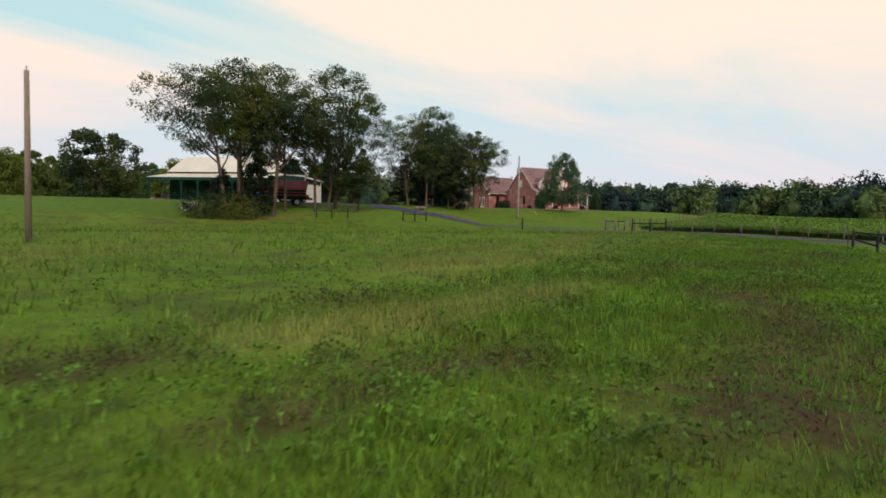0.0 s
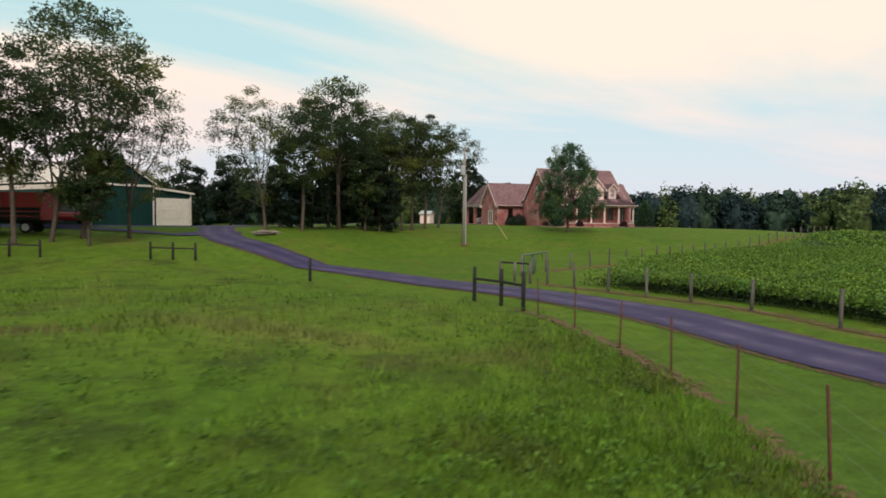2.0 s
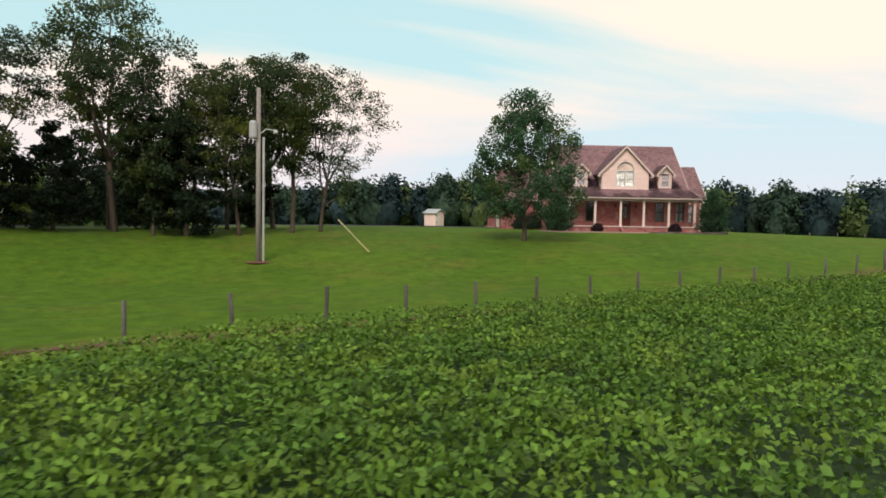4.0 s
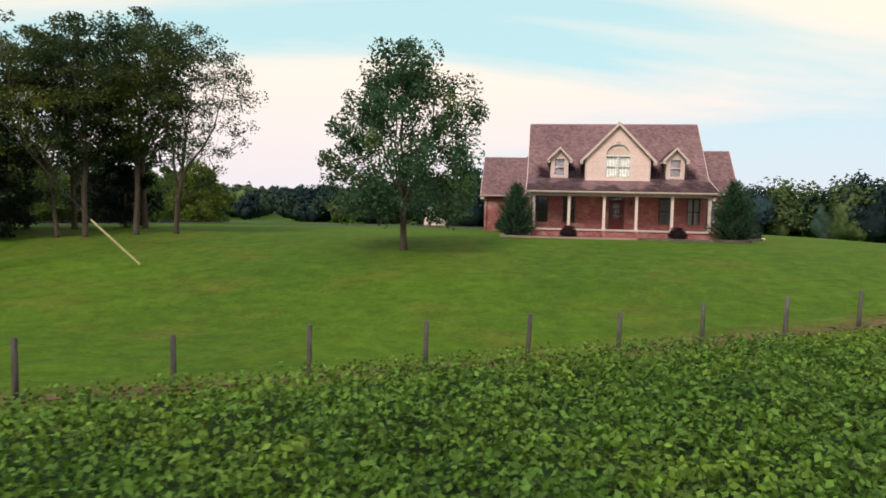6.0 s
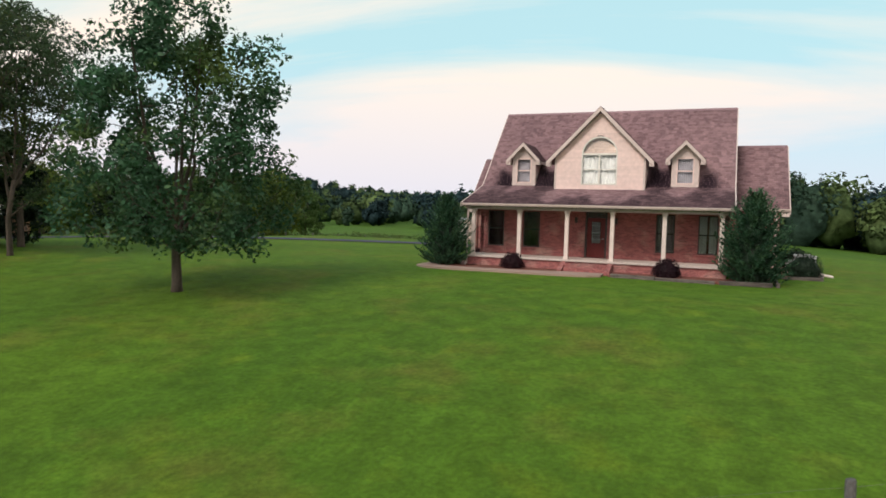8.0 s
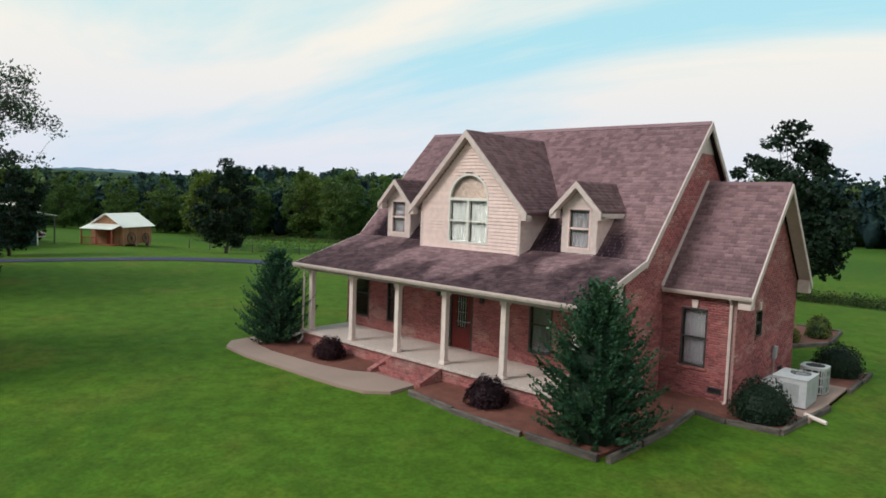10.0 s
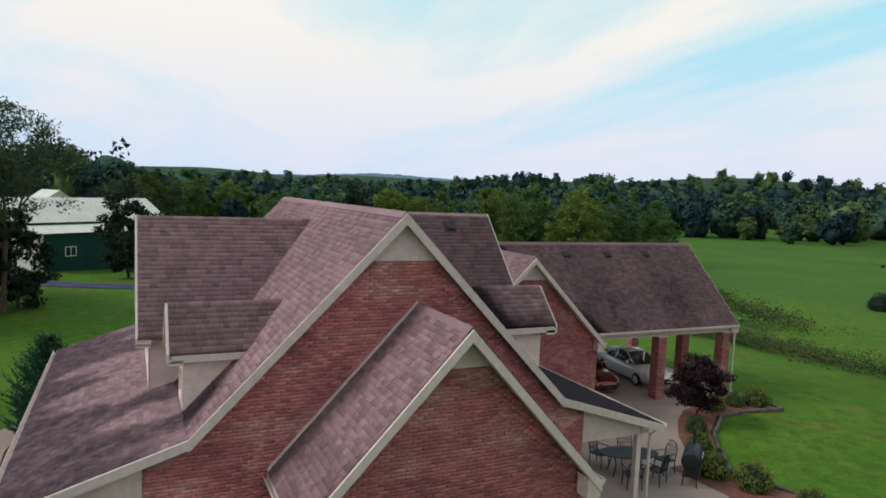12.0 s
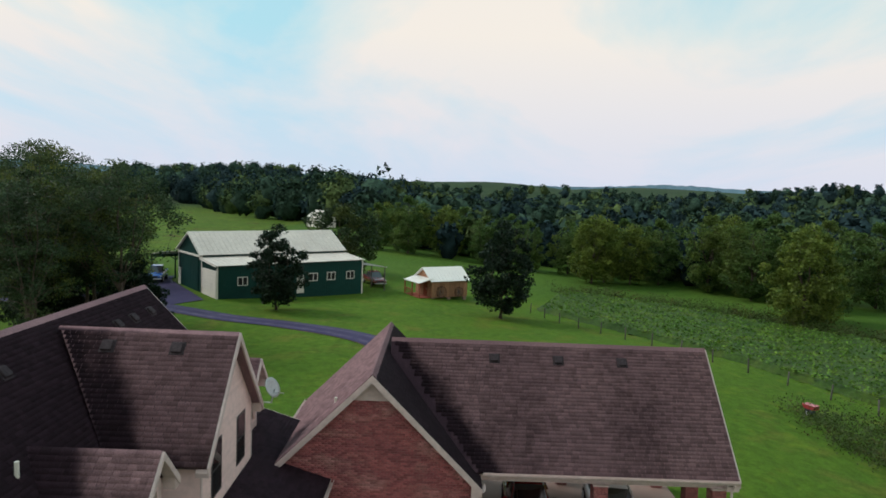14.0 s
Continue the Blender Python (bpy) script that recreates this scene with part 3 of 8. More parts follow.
def ribbon(line, half, lift, jitter=0.0, cols=(-1, -0.6, 0, 0.6, 1)):
    """A strip of ground along a line, its edges uneven by the share jitter."""
    t = np.gradient(line, axis=0)
    t /= np.hypot(t[:, 0], t[:, 1])[:, None]
    nrm = np.stack([-t[:, 1], t[:, 0]], 1)
    out = []
    for k in cols:
        rag = np.convolve(RNG.normal(0, 1, len(line) + 4), (0.3, 0.5, 0.7, 0.5, 0.3), "valid") if abs(k) == 1 else np.zeros(len(line))
        p = line + nrm * (half * k * (1 + jitter * rag))[:, None]
        out.append(np.column_stack([p, ground_z(p[:, 0], p[:, 1]) + lift + (0.035 * (1 - k * k) if lift > 0.03 else 0)]))
    V = np.stack(out, 1).reshape(-1, 3)
    i = np.arange(len(line) * len(cols)).reshape(-1, len(cols))
    F = np.stack([i[:-1, :-1], i[:-1, 1:], i[1:, 1:], i[1:, :-1]], -1).reshape(-1, 4)
    return V, F


def scraps(line, offset, spread, per_m, size):
    """Small ragged patches of bare soil strewn along a line."""
    step = np.hypot(*np.diff(line[:2], axis=0)[0])
    n = int(len(line) * step * per_m)
    t = np.gradient(line, axis=0)
    t /= np.hypot(t[:, 0], t[:, 1])[:, None]
    k = RNG.integers(0, len(line) - 1, n)
    c = line[k] + t[k] * RNG.uniform(0, step, n)[:, None] + np.stack([-t[k, 1], t[k, 0]], 1) * (offset + RNG.normal(0, spread, n))[:, None]
    r = size * RNG.uniform(0.4, 1.4, n)
    a = RNG.uniform(0, 6.283, n)[:, None] + np.arange(6) * math.pi / 3
    rr = r[:, None] * RNG.uniform(0.55, 1.25, (n, 6))
    x, y = c[:, :1] + np.cos(a) * rr, c[:, 1:] + np.sin(a) * rr
    z = ground_z(x, y) + 0.012 + RNG.uniform(0, 0.016, n)[:, None]
    return np.stack([x, y, z], 2).reshape(-1, 3), np.arange(6 * n).reshape(-1, 6)


PAST_FENCE = smooth_line([(-41.0, -63.2), (-41.0, -65.1), (-41.5, -70.9), (-42.7, -76.1), (-44.6, -81.0), (-47.5, -85.0)], 0.5)
solid("road_shoulder", ribbon(LINE_ROAD, 1.60, 0.024, 0.03), M_SHOULDER, "bare reddish verge along the asphalt drive", "verge", kind="structure", smooth=True)
DRIVE = LINE_ROAD[(LINE_ROAD[:, 1] > -95) & (LINE_ROAD[:, 1] < -30)]
for side in (-1.62, 1.62):
    solid("verge_soil", scraps(DRIVE, side, 0.08, 60, 0.065), M_SHOULDER, "ragged crumbled soil at the edge of the asphalt", "soil", kind="stuff")
for line, half, thick in ((LINE_A, 0.13, 14), (LINE_B, 0.14, 26), (PAST_FENCE, 0.08, 22)):
    solid("bare_strip", ribbon(line, half, 0.02, 0.35), M_BARE, "strip of bare reddish earth under the fence", "verge", kind="structure", smooth=True)
    solid("bare_soil", scraps(line, 0, 0.15, thick * 2.2, 0.075), M_BARE, "scattered bare reddish soil under the fence wires", "soil", kind="stuff")
WHEEL = tuple(np.linspace(-1, 1, 13))
road = solid("road", ribbon(LINE_ROAD, 1.5, 0.045, 0.012, WHEEL), M_ASPHALT, "narrow dark asphalt drive curving to the barn and house", "road", kind="structure", smooth=True)
vertex_value(road.data, "wear", np.tile(np.exp(-((np.abs(WHEEL) - 0.52) / 0.19) ** 2), len(LINE_ROAD)))
APRON = [(-53.8, -7.0), (-49.5, -9.0), (-49.0, -16.0), (-50.0, -27.0), (-54.5, -28.5), (-61, -24.5), (-69.5, -22.0), (-70.0, -16.5), (-66.5, -15.6)]
ap = Geo()
ap.add([(x, y, gz(x, y) + 0.07) for x, y in APRON] + [(-58, -18, gz(-58, -18) + 0.09)], [(i, (i + 1) % 9, 9) for i in range(9)][::-1])
solid("asphalt_apron", ap, M_ASPHALT, "worn asphalt yard in front of the green barn", "yard", kind="structure")


# ---- leaves, grass and trees ----
def leaf_quads(P, size, rng, up=0.3, aspect=0.62, out=None, tri=False):
    """Kite-shaped leaves at points P, or three-cornered tufts for far foliage."""
    n = len(P)
    d = rng.normal(size=(n, 3))
    d[:, 2] += up * 2
    if out is not None:
        d += out
    d /= np.linalg.norm(d, axis=1)[:, None]
    a = np.cross(d, rng.normal(size=(n, 3)))
    a /= np.linalg.norm(a, axis=1)[:, None] + 1e-9
    b = np.cross(d, a)
    s = (np.asarray(size) * rng.uniform(0.7, 1.3, n))[:, None]
    w = s * aspect
    if tri:
        V = np.stack([P - a * s * 0.55, P + a * s * 0.4 + b * w * 0.75, P + a * s * 0.4 - b * w * 0.75], 1).reshape(-1, 3)
        return V, np.arange(3 * n).reshape(-1, 3)
    V = np.stack([P - a * s * 0.5, P + b * w * 0.5 - a * s * 0.05 + d * s * 0.06, P + a * s * 0.5, P - b * w * 0.5 - a * s * 0.05 + d * s * 0.06], 1).reshape(-1, 3)
    return V, np.arange(4 * n).reshape(-1, 4)


def join_arrays(*pairs):
    V, F, n = [], [], 0
    for v, f in pairs:
        V.append(v)
        F.append(f + n)
        n += len(v)
    return np.concatenate(V), np.concatenate(F)


PROFILES = {
    "dome": ((0, 0.2, 0.5, 0.75, 0.92, 1), (0.35, 0.72, 1.0, 0.92, 0.58, 0.12)),
    "egg": ((0, 0.1, 0.28, 0.6, 0.85, 1), (0.66, 0.95, 1.0, 0.84, 0.50, 0.08)),
    "maple": ((0, 0.08, 0.28, 0.6, 0.85, 0.96, 1), (0.80, 1.0, 1.0, 0.90, 0.66, 0.38, 0.15)),
    "round": ((0, 0.15, 0.45, 0.75, 0.93, 1), (0.55, 0.88, 1.0, 0.86, 0.52, 0.15)),
}


def crown_tree(name, label, seed, H, R, low, leaf_mat, bark, leaf=0.2, n=130, per=120, clump=0.8, trunk_r=0.22, profile="dome", lean=(0, 0), split=0.3, leaders=5, flat=0.6, tri=True, category="tree"):
    """A tree of height H and crown radius R: forking leaders, branches grown out to leafy clumps that fill an uneven crown.
    low: height of the lowest leaves as a share of H; lean: how far the crown's middle stands off the foot."""
    rng = np.random.default_rng(seed)
    root = thing(name, label, category)
    g = Geo()
    lean = np.array([*lean, 0.0])
    fork = np.array([0, 0, split * H]) + lean * 0.35 + np.array([*rng.normal(0, 0.12, 2), 0])
    tp = [np.array([0, 0, -0.3]), np.array([0, 0, 0.25]), fork * 0.5 + np.array([*rng.normal(0, 0.08, 2), 0]), fork]
    g.tube(tp, [trunk_r * 1.5, trunk_r * 1.08, trunk_r * 0.92, trunk_r * 0.8], 8)
    nodes, radii = [tp[2], fork], [trunk_r * 0.8, trunk_r * 0.75]
    ph = rng.uniform(0, 6.28, 3)
    for k in range(leaders):
        az = k * 2.399 + rng.uniform(-0.4, 0.4)
        out = R * (0.12 if k == 0 else rng.uniform(0.3, 0.62))
        top = H * (0.94 if k == 0 else rng.uniform(0.70, 0.9))
        end = lean + np.array([math.cos(az) * out, math.sin(az) * out, top])
        start = fork if k < 3 else tp[2] + (fork - tp[2]) * rng.uniform(0.3, 1)
        pts = [start + (end - start) * f + np.array([math.cos(az), math.sin(az), 0]) * out * 0.30 * math.sin(math.pi * f) + rng.normal(0, 0.14, 3) * math.sin(math.pi * f) for f in np.linspace(0, 1, 8)]
        r0 = trunk_r * rng.uniform(0.42, 0.62)
        rr = [r0 * (1 - 0.88 * f) for f in np.linspace(0, 1, 8)]
        g.tube(pts, rr, 6, cap=False)
        nodes += pts[1:]
        radii += rr[1:]
    zf = rng.uniform(0, 1, n * 3)
    w = np.interp(zf, *PROFILES[profile])
    zf = zf[rng.uniform(0, 1, n * 3) < 0.25 + 0.75 * w * w][:n]
    n = len(zf)
    az = np.arange(n) * 2.399 + rng.uniform(-0.5, 0.5, n)
    lump = 1 + 0.13 * np.sin(3 * az + ph[0] + 4 * zf) + 0.10 * np.sin(5 * az + ph[1] - 7 * zf)
    rad = R * np.interp(zf, *PROFILES[profile]) * lump * np.sqrt(rng.uniform(0.10, 1.0, n)) - clump * 0.35
    rad = np.maximum(rad, 0)
    zc = H * low + (H - H * low - clump * flat * 0.7) * zf
    C = np.column_stack([np.cos(az) * rad, np.sin(az) * rad, zc]) + lean * np.clip(zc / H * 1.3, 0, 1)[:, None]
    for c in C[np.argsort(np.hypot(C[:, 0] - lean[0], C[:, 1] - lean[1]))]:
        N = np.array(nodes)
        d = np.linalg.norm(N - c, axis=1) + 1.2 * np.maximum(N[:, 2] - c[2] + 0.3, 0)
        k = int(np.argmin(d))
        q0, r0 = N[k], max(0.018, min(radii[k] * 0.6, 0.02 * d[k] + 0.012))
        mid = (q0 + c) / 2 + np.array([0, 0, 0.08 * d[k]]) + rng.normal(0, 0.05 * d[k], 3)
        g.tube([q0, mid, c], [r0, r0 * 0.7, 0.012], 4, cap=False)
        nodes += [mid, c]
        radii += [r0 * 0.7, 0.02]
    cnt = np.maximum((per * rng.uniform(0.45, 1.5, n)).astype(int), 5)
    base = np.repeat(C, cnt, axis=0)
    off = rng.normal(size=(len(base), 3))
    off *= (rng.uniform(0.05, 1, len(base)) ** 0.45 / np.linalg.norm(off, axis=1))[:, None]
    size = clump * rng.uniform(0.65, 1.25, n)
    off *= np.array([1, 1, flat]) * np.repeat(size, cnt)[:, None]
    P = base + off
    part("trunk", g, bark, root, smooth=True)
    part("crown", leaf_quads(P, leaf, rng, up=0.35, tri=tri), leaf_mat, root)
    return root


def conifer_shrub(name, label, seed, H, R, mat, category):
    """A juniper: rising fan-like sprays of scale leaves all round a stem, with ragged tips."""
    rng = np.random.default_rng(seed)
    root = thing(name, label, category)
    part("stem", Geo().tube([(0, 0, -0.1), (0.03, 0, H * 0.5), (0, 0, H * 0.93)], [0.09, 0.06, 0.015], 6), M_BARK, root)
    n, m = 420, 34
    h = np.linspace(0.02, 0.97, n) ** 0.92
    az = np.arange(n) * 2.399 + rng.uniform(-0.5, 0.5, n)
    prof = np.interp(h, (0, 0.08, 0.25, 0.5, 0.75, 0.92, 1.0), (0.84, 1.0, 1.06, 0.96, 0.70, 0.34, 0.05)) * R * rng.uniform(0.62, 1.16, n)
    V = []
    for i in range(n):
        rad = np.array([math.cos(az[i]), math.sin(az[i]), 0])
        side = np.array([-rad[1], rad[0], 0])
        ln = min(0.95, prof[i] * 0.75 + 0.28) * rng.uniform(0.8, 1.15)
        rise = 0.45 + 0.55 * h[i] + rng.uniform(-0.1, 0.15)
        tip = rad * prof[i] + np.array([0, 0, h[i] * H + 0.10 + 0.25 * rng.uniform()])
        f = np.linspace(0, 1, m)
        P = tip[None] - (1 - f)[:, None] * ln * (rad * 0.85)[None] - ((1 - f) ** 0.7)[:, None] * ln * rise * np.array([0, 0, 1])[None]
        P += rng.normal(0, 0.018, (m, 3))
        sg = np.where(np.arange(m) % 2, 1.0, -1.0)
        tilt = rng.normal(0, 0.45, m)
        d = rad[None] * 0.75 + np.array([0, 0, 0.75])[None] + sg[:, None] * (side[None] * np.cos(tilt)[:, None] + np.array([0, 0, 1])[None] * np.sin(tilt)[:, None]) * 0.8
        d /= np.linalg.norm(d, axis=1)[:, None]
        L = (0.20 * (1 - 0.62 * f) * rng.uniform(0.75, 1.25, m))[:, None]
        w = np.cross(d, rad[None] * 0.4 + rng.normal(0, 0.5, (m, 3)))
        w *= (0.034 / (np.linalg.norm(w, axis=1) + 1e-9))[:, None]
        V.append(np.stack([P, P + d * L * 0.5 + w, P + d * L, P + d * L * 0.5 - w], 1).reshape(-1, 3))
    V = np.concatenate(V)
    part("foliage", (V, np.arange(len(V)).reshape(-1, 4)), mat, root)
    # solid dark core stands in for the shade deep among the sprays
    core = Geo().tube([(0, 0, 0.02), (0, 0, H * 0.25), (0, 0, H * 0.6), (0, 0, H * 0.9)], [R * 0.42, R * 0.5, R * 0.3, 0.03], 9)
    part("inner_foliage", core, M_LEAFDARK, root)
    return root


def round_shrub(name, label, seed, R, Hh, mat, n=1500, leaf=0.07, category="shrub"):
    rng = np.random.default_rng(seed)
    root = thing(name, label, category)
    d = rng.normal(size=(n, 3))
    d /= np.linalg.norm(d, axis=1)[:, None]
    d[:, 2] = np.abs(d[:, 2])
    lump = 1 + 0.13 * np.sin(d[:, 0] * 7 + seed) * np.sin(d[:, 1] * 6 + 2 * seed) + rng.uniform(-0.12, 0.08, n)
    P = d * lump[:, None] * np.array([R, R, Hh * 0.92]) + np.array([0, 0, Hh * 0.08])
    part("foliage", leaf_quads(P, leaf, rng, up=0.2, out=d * 1.2), mat, root)
    g = Geo()
    for k in range(5):
        a = k * 1.26
        g.tube([(0, 0, -0.05), (math.cos(a) * R * 0.3, math.sin(a) * R * 0.3, Hh * 0.4), (math.cos(a) * R * 0.55, math.sin(a) * R * 0.5, Hh * 0.6)], [0.025, 0.018, 0.008], 5)
    part("stems", g, M_BARK, root)
    # solid core, mostly darker than the leaves, for shade inside the shrub
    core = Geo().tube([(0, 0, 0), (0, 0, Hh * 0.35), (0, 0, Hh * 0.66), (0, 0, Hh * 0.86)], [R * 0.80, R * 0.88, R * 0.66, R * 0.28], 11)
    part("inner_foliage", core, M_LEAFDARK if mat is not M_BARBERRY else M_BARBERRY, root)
    return root


def stand(ob, x, y, s=1.0, rz=0.0, z=None):
    ob.matrix_world = pose(x, y, gz(x, y) if z is None else z, 0, 0, rz) @ Matrix.Scale(s, 4)


def again(ob, x, y, s=1.0, rz=0.0, z=None):
    return copy_thing(ob, pose(x, y, gz(x, y) if z is None else z, 0, 0, rz) @ Matrix.Scale(s, 4))


G_DRIVE = "trees along the drive"
t_broad = crown_tree("shade_tree", "broad old shade tree with a wide flat-topped crown", 3, 15.6, 5.2, 0.38, M_LEAF, M_BARK, leaf=0.18, n=140, per=88, clump=1.0, trunk_r=0.21, split=0.36, leaders=6)
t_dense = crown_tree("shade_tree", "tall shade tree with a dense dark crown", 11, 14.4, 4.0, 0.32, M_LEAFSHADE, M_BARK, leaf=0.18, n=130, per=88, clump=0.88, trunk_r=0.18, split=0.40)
t_airy = crown_tree("shade_tree", "thin feathery tree with fine twigs showing", 23, 13.6, 4.6, 0.20, M_LEAF, M_BARK, leaf=0.14, n=150, per=75, clump=0.85, trunk_r=0.15, lean=(1.3, 0), split=0.30)
t_lean = crown_tree("shade_tree", "leaning shade tree with a crown spreading to one side", 31, 15.8, 6.2, 0.42, M_LEAF, M_BARK, leaf=0.18, n=165, per=80, clump=1.05, trunk_r=0.2, lean=(3.2, 0), split=0.42, leaders=6)
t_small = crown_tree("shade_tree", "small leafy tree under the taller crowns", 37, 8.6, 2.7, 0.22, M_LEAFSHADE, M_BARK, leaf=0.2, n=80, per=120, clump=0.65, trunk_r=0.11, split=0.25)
t_cedar = crown_tree("cedar_tree", "dark dense cedar with foliage to the ground", 41, 7.8, 2.5, 0.04, M_LEAFDARK, M_BARK, leaf=0.2, n=110, per=110, clump=0.62, trunk_r=0.14, profile="egg", split=0.5, leaders=3)
for src, spots in ((t_broad, ((-70.8, -36.2, 1.04, 20), (-74.0, -34.2, 1.02, 300), (-40.0, -15.6, 0.97, 300), (-31.6, -5.8, 0.86, 210), (-61.3, -29.6, 1.08, 60))),
                   (t_dense, ((-65.0, -33.0, 0.94, 100), (-71.2, -32.6, 1.06, 170), (-68.6, -33.0, 1.0, 40), (-40.9, -14.4, 0.98, 70), (-29.15, -10.6, 1.0, 20), (-31.2, -12.3, 0.95, 250), (-34.4, -9.0, 0.96, 130), (-36.4, -10.6, 0.92, 10), (-44.4, -21.8, 0.92, 330))),
                   (t_airy, ((-27.2, -9.5, 0.93, 345), (-32.45, -13.0, 0.94, 200), (-58.2, -29.6, 1.04, 300), (-47.8, -22.8, 1.04, 155), (-63.0, -31.6, 1.1, 15), (-38.6, -8.0, 0.75, 250))),
                   (t_lean, ((-75.8, -36.8, 1.0, 150), (-73.0, -32.0, 0.95, 100))),
                   (t_small, ((-37.3, -16.0, 1.0, 200), (-60.3, -33.4, 0.95, 60))),
                   (t_cedar, ((-35.5, -14.85, 1.05, 0), (-46.2, -18.6, 0.85, 0), (-43.0, -17.5, 0.85, 200), (-39.2, -12.0, 0.9, 240), (-33.4, -5.2, 0.85, 90),
                              (-72.5, -35.6, 0.8, 10), (-76.2, -36.0, 0.6, 80)))):
    tagged(src, group=G_DRIVE)
    stand(src, *spots[0])
    for spot in spots[1:]:
        again(src, *spot)

maple = crown_tree("maple_tree", "young full-crowned maple standing alone on the lawn", 52, 10.7, 4.25, 0.14, M_LEAFMAPLE, M_BARK, leaf=0.18, n=270, per=108, clump=0.6, trunk_r=0.17, profile="maple", split=0.24, leaders=7, flat=1.0, tri=False)
stand(maple, -12.2, -13.75, 1.0, 0)
yard_tree = crown_tree("yard_tree", "dark round-crowned tree on the lawn before the barn", 61, 9.0, 3.0, 0.10, M_LEAFDARK, M_BARK, leaf=0.24, n=120, per=95, clump=0.7, trunk_r=0.14, profile="round", split=0.22, leaders=4, flat=0.7)
stand(yard_tree, -50.7, 1.6)
tagged(again(yard_tree, -57.2, 25.7, 1.25, 120), "large dark oak beside the plank fence", "tree")
tagged(again(yard_tree, -2.0, 48.6, 1.75, 200), "broad dark tree behind the house at the lawn edge", "tree")

# single trees and clumps of the nearer wood edge
t_m = crown_tree("field_tree", "full green tree at the edge of the woods", 71, 14.8, 5.4, 0.06, M_LEAFMID, M_BARK, leaf=0.42, n=110, per=85, clump=1.25, trunk_r=0.22, profile="round", split=0.3, flat=0.75)
t_y = crown_tree("field_tree", "yellowish-green tree at the edge of the woods", 73, 14.4, 5.4, 0.06, M_LEAFYELLOW, M_BARK, leaf=0.42, n=110, per=85, clump=1.25, trunk_r=0.2, profile="round", split=0.3, flat=0.75)
tagged(t_m, group="wood edge trees"), tagged(t_y, group="wood edge trees")
stand(t_m, -124, 12, 0.85, 0)
stand(t_y, -100, 46, 0.85, 0)
for k, (x, y, s) in enumerate(((-130, 5, 0.85), (-124, 20, 0.9), (-118, 28, 0.8), (-112, 36, 0.8), (-104, 54, 0.9), (-106, 60, 1.0), (-67, 66, 1.1), (-72, 70, 1.0), (-90, 70, 1.1),
                               (-84, 76, 1.05), (-93, 84, 1.1), (-104, 72, 1.1), (-98, 66, 1.1), (-97, 76, 1.15), (-103, 49, 0.95), (-112, 44, 0.85), (-116, 56, 0.95), (-136, 14, 0.85), (-132, 24, 0.9), (-128, 34, 0.85), (-142, 6, 0.85), (-86, 88, 1.1), (-78, 92, 1.0))):
    again(t_y if k in (1, 4, 6, 11, 14, 17, 20) else t_m, x, y, s, k * 67)

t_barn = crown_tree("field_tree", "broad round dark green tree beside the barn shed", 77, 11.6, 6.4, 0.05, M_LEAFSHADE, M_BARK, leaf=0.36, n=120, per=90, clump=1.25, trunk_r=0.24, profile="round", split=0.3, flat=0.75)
stand(t_barn, -86.0, 3.0, 1.0, 40)

# far woods: one mass of lumpy crowns
WOOD_AZ = np.array([-180, -165, -160, -150, -60, -29, -10, 14, 35.5, 56, 73, 96, 107, 120, 132, 135.5, 136.6, 148, 158, 174, 180])
WOOD_R = np.array([150, 300, 460, 320, 260, 180, 168, 176, 186, 190, 172, 160, 190, 236, 218, 178, 138, 122, 118, 122, 150])


def crowns(P, H, R, q, size, rng, k=9):
    """Leafy tufts set in k rounded boughs a tree: P ground points, H heights, R radii, q tufts a tree."""
    n = len(P)
    d = rng.normal(size=(n, q, 3))
    d /= np.linalg.norm(d, axis=2)[:, :, None]
    hub = rng.normal(size=(n, k, 3))
    hub /= np.linalg.norm(hub, axis=2)[:, :, None]
    hub[:, :, 2] = hub[:, :, 2] * 1.0 + 0.02
    hub *= rng.uniform(0.40, 0.72, (n, k, 1))
    which = rng.integers(0, k, (n, q))
    at = np.take_along_axis(hub, which[:, :, None].repeat(3, 2), 1)
    c = (at + d * rng.uniform(0.12, 0.34, (n, q, 1))) * np.stack([R, R, H * 0.46], 1)[:, None, :]
    c[:, :, 2] += (H * 0.50)[:, None]
    pts = (c + P[:, None, :]).reshape(-1, 3)
    out = d.reshape(-1, 3) * 2.0
    return leaf_quads(pts, np.repeat(size, q), rng, up=0.35, aspect=0.85, out=out, tri=True)


def crown_bodies(P, H, R, rng):
    """A lumpy closed body deep inside each crown of the far woods."""
    bm = bmesh.new()
    bmesh.ops.create_icosphere(bm, subdivisions=2, radius=1)
    bm.verts.index_update()
    d = np.array([q.co[:] for q in bm.verts])
    f = np.array([[q.index for q in t.verts] for t in bm.faces])
    bm.free()
    n, m = len(P), len(d)
    ph = rng.uniform(0, 6.28, (n, 1, 3))
    lump = 0.50 + 0.14 * np.sin(d[None] * 4.2 + ph).prod(axis=2)[:, :, None] + rng.normal(0, 0.09, (n, m, 1))
    V = d[None] * lump * np.stack([R * 1.05, R * 1.05, H * 0.70], 1)[:, None, :] + P[:, None, :]
    V[:, :, 2] += (H * 0.34)[:, None]
    return V.reshape(-1, 3), (f[None] + m * np.arange(n)[:, None, None]).reshape(-1, 3)


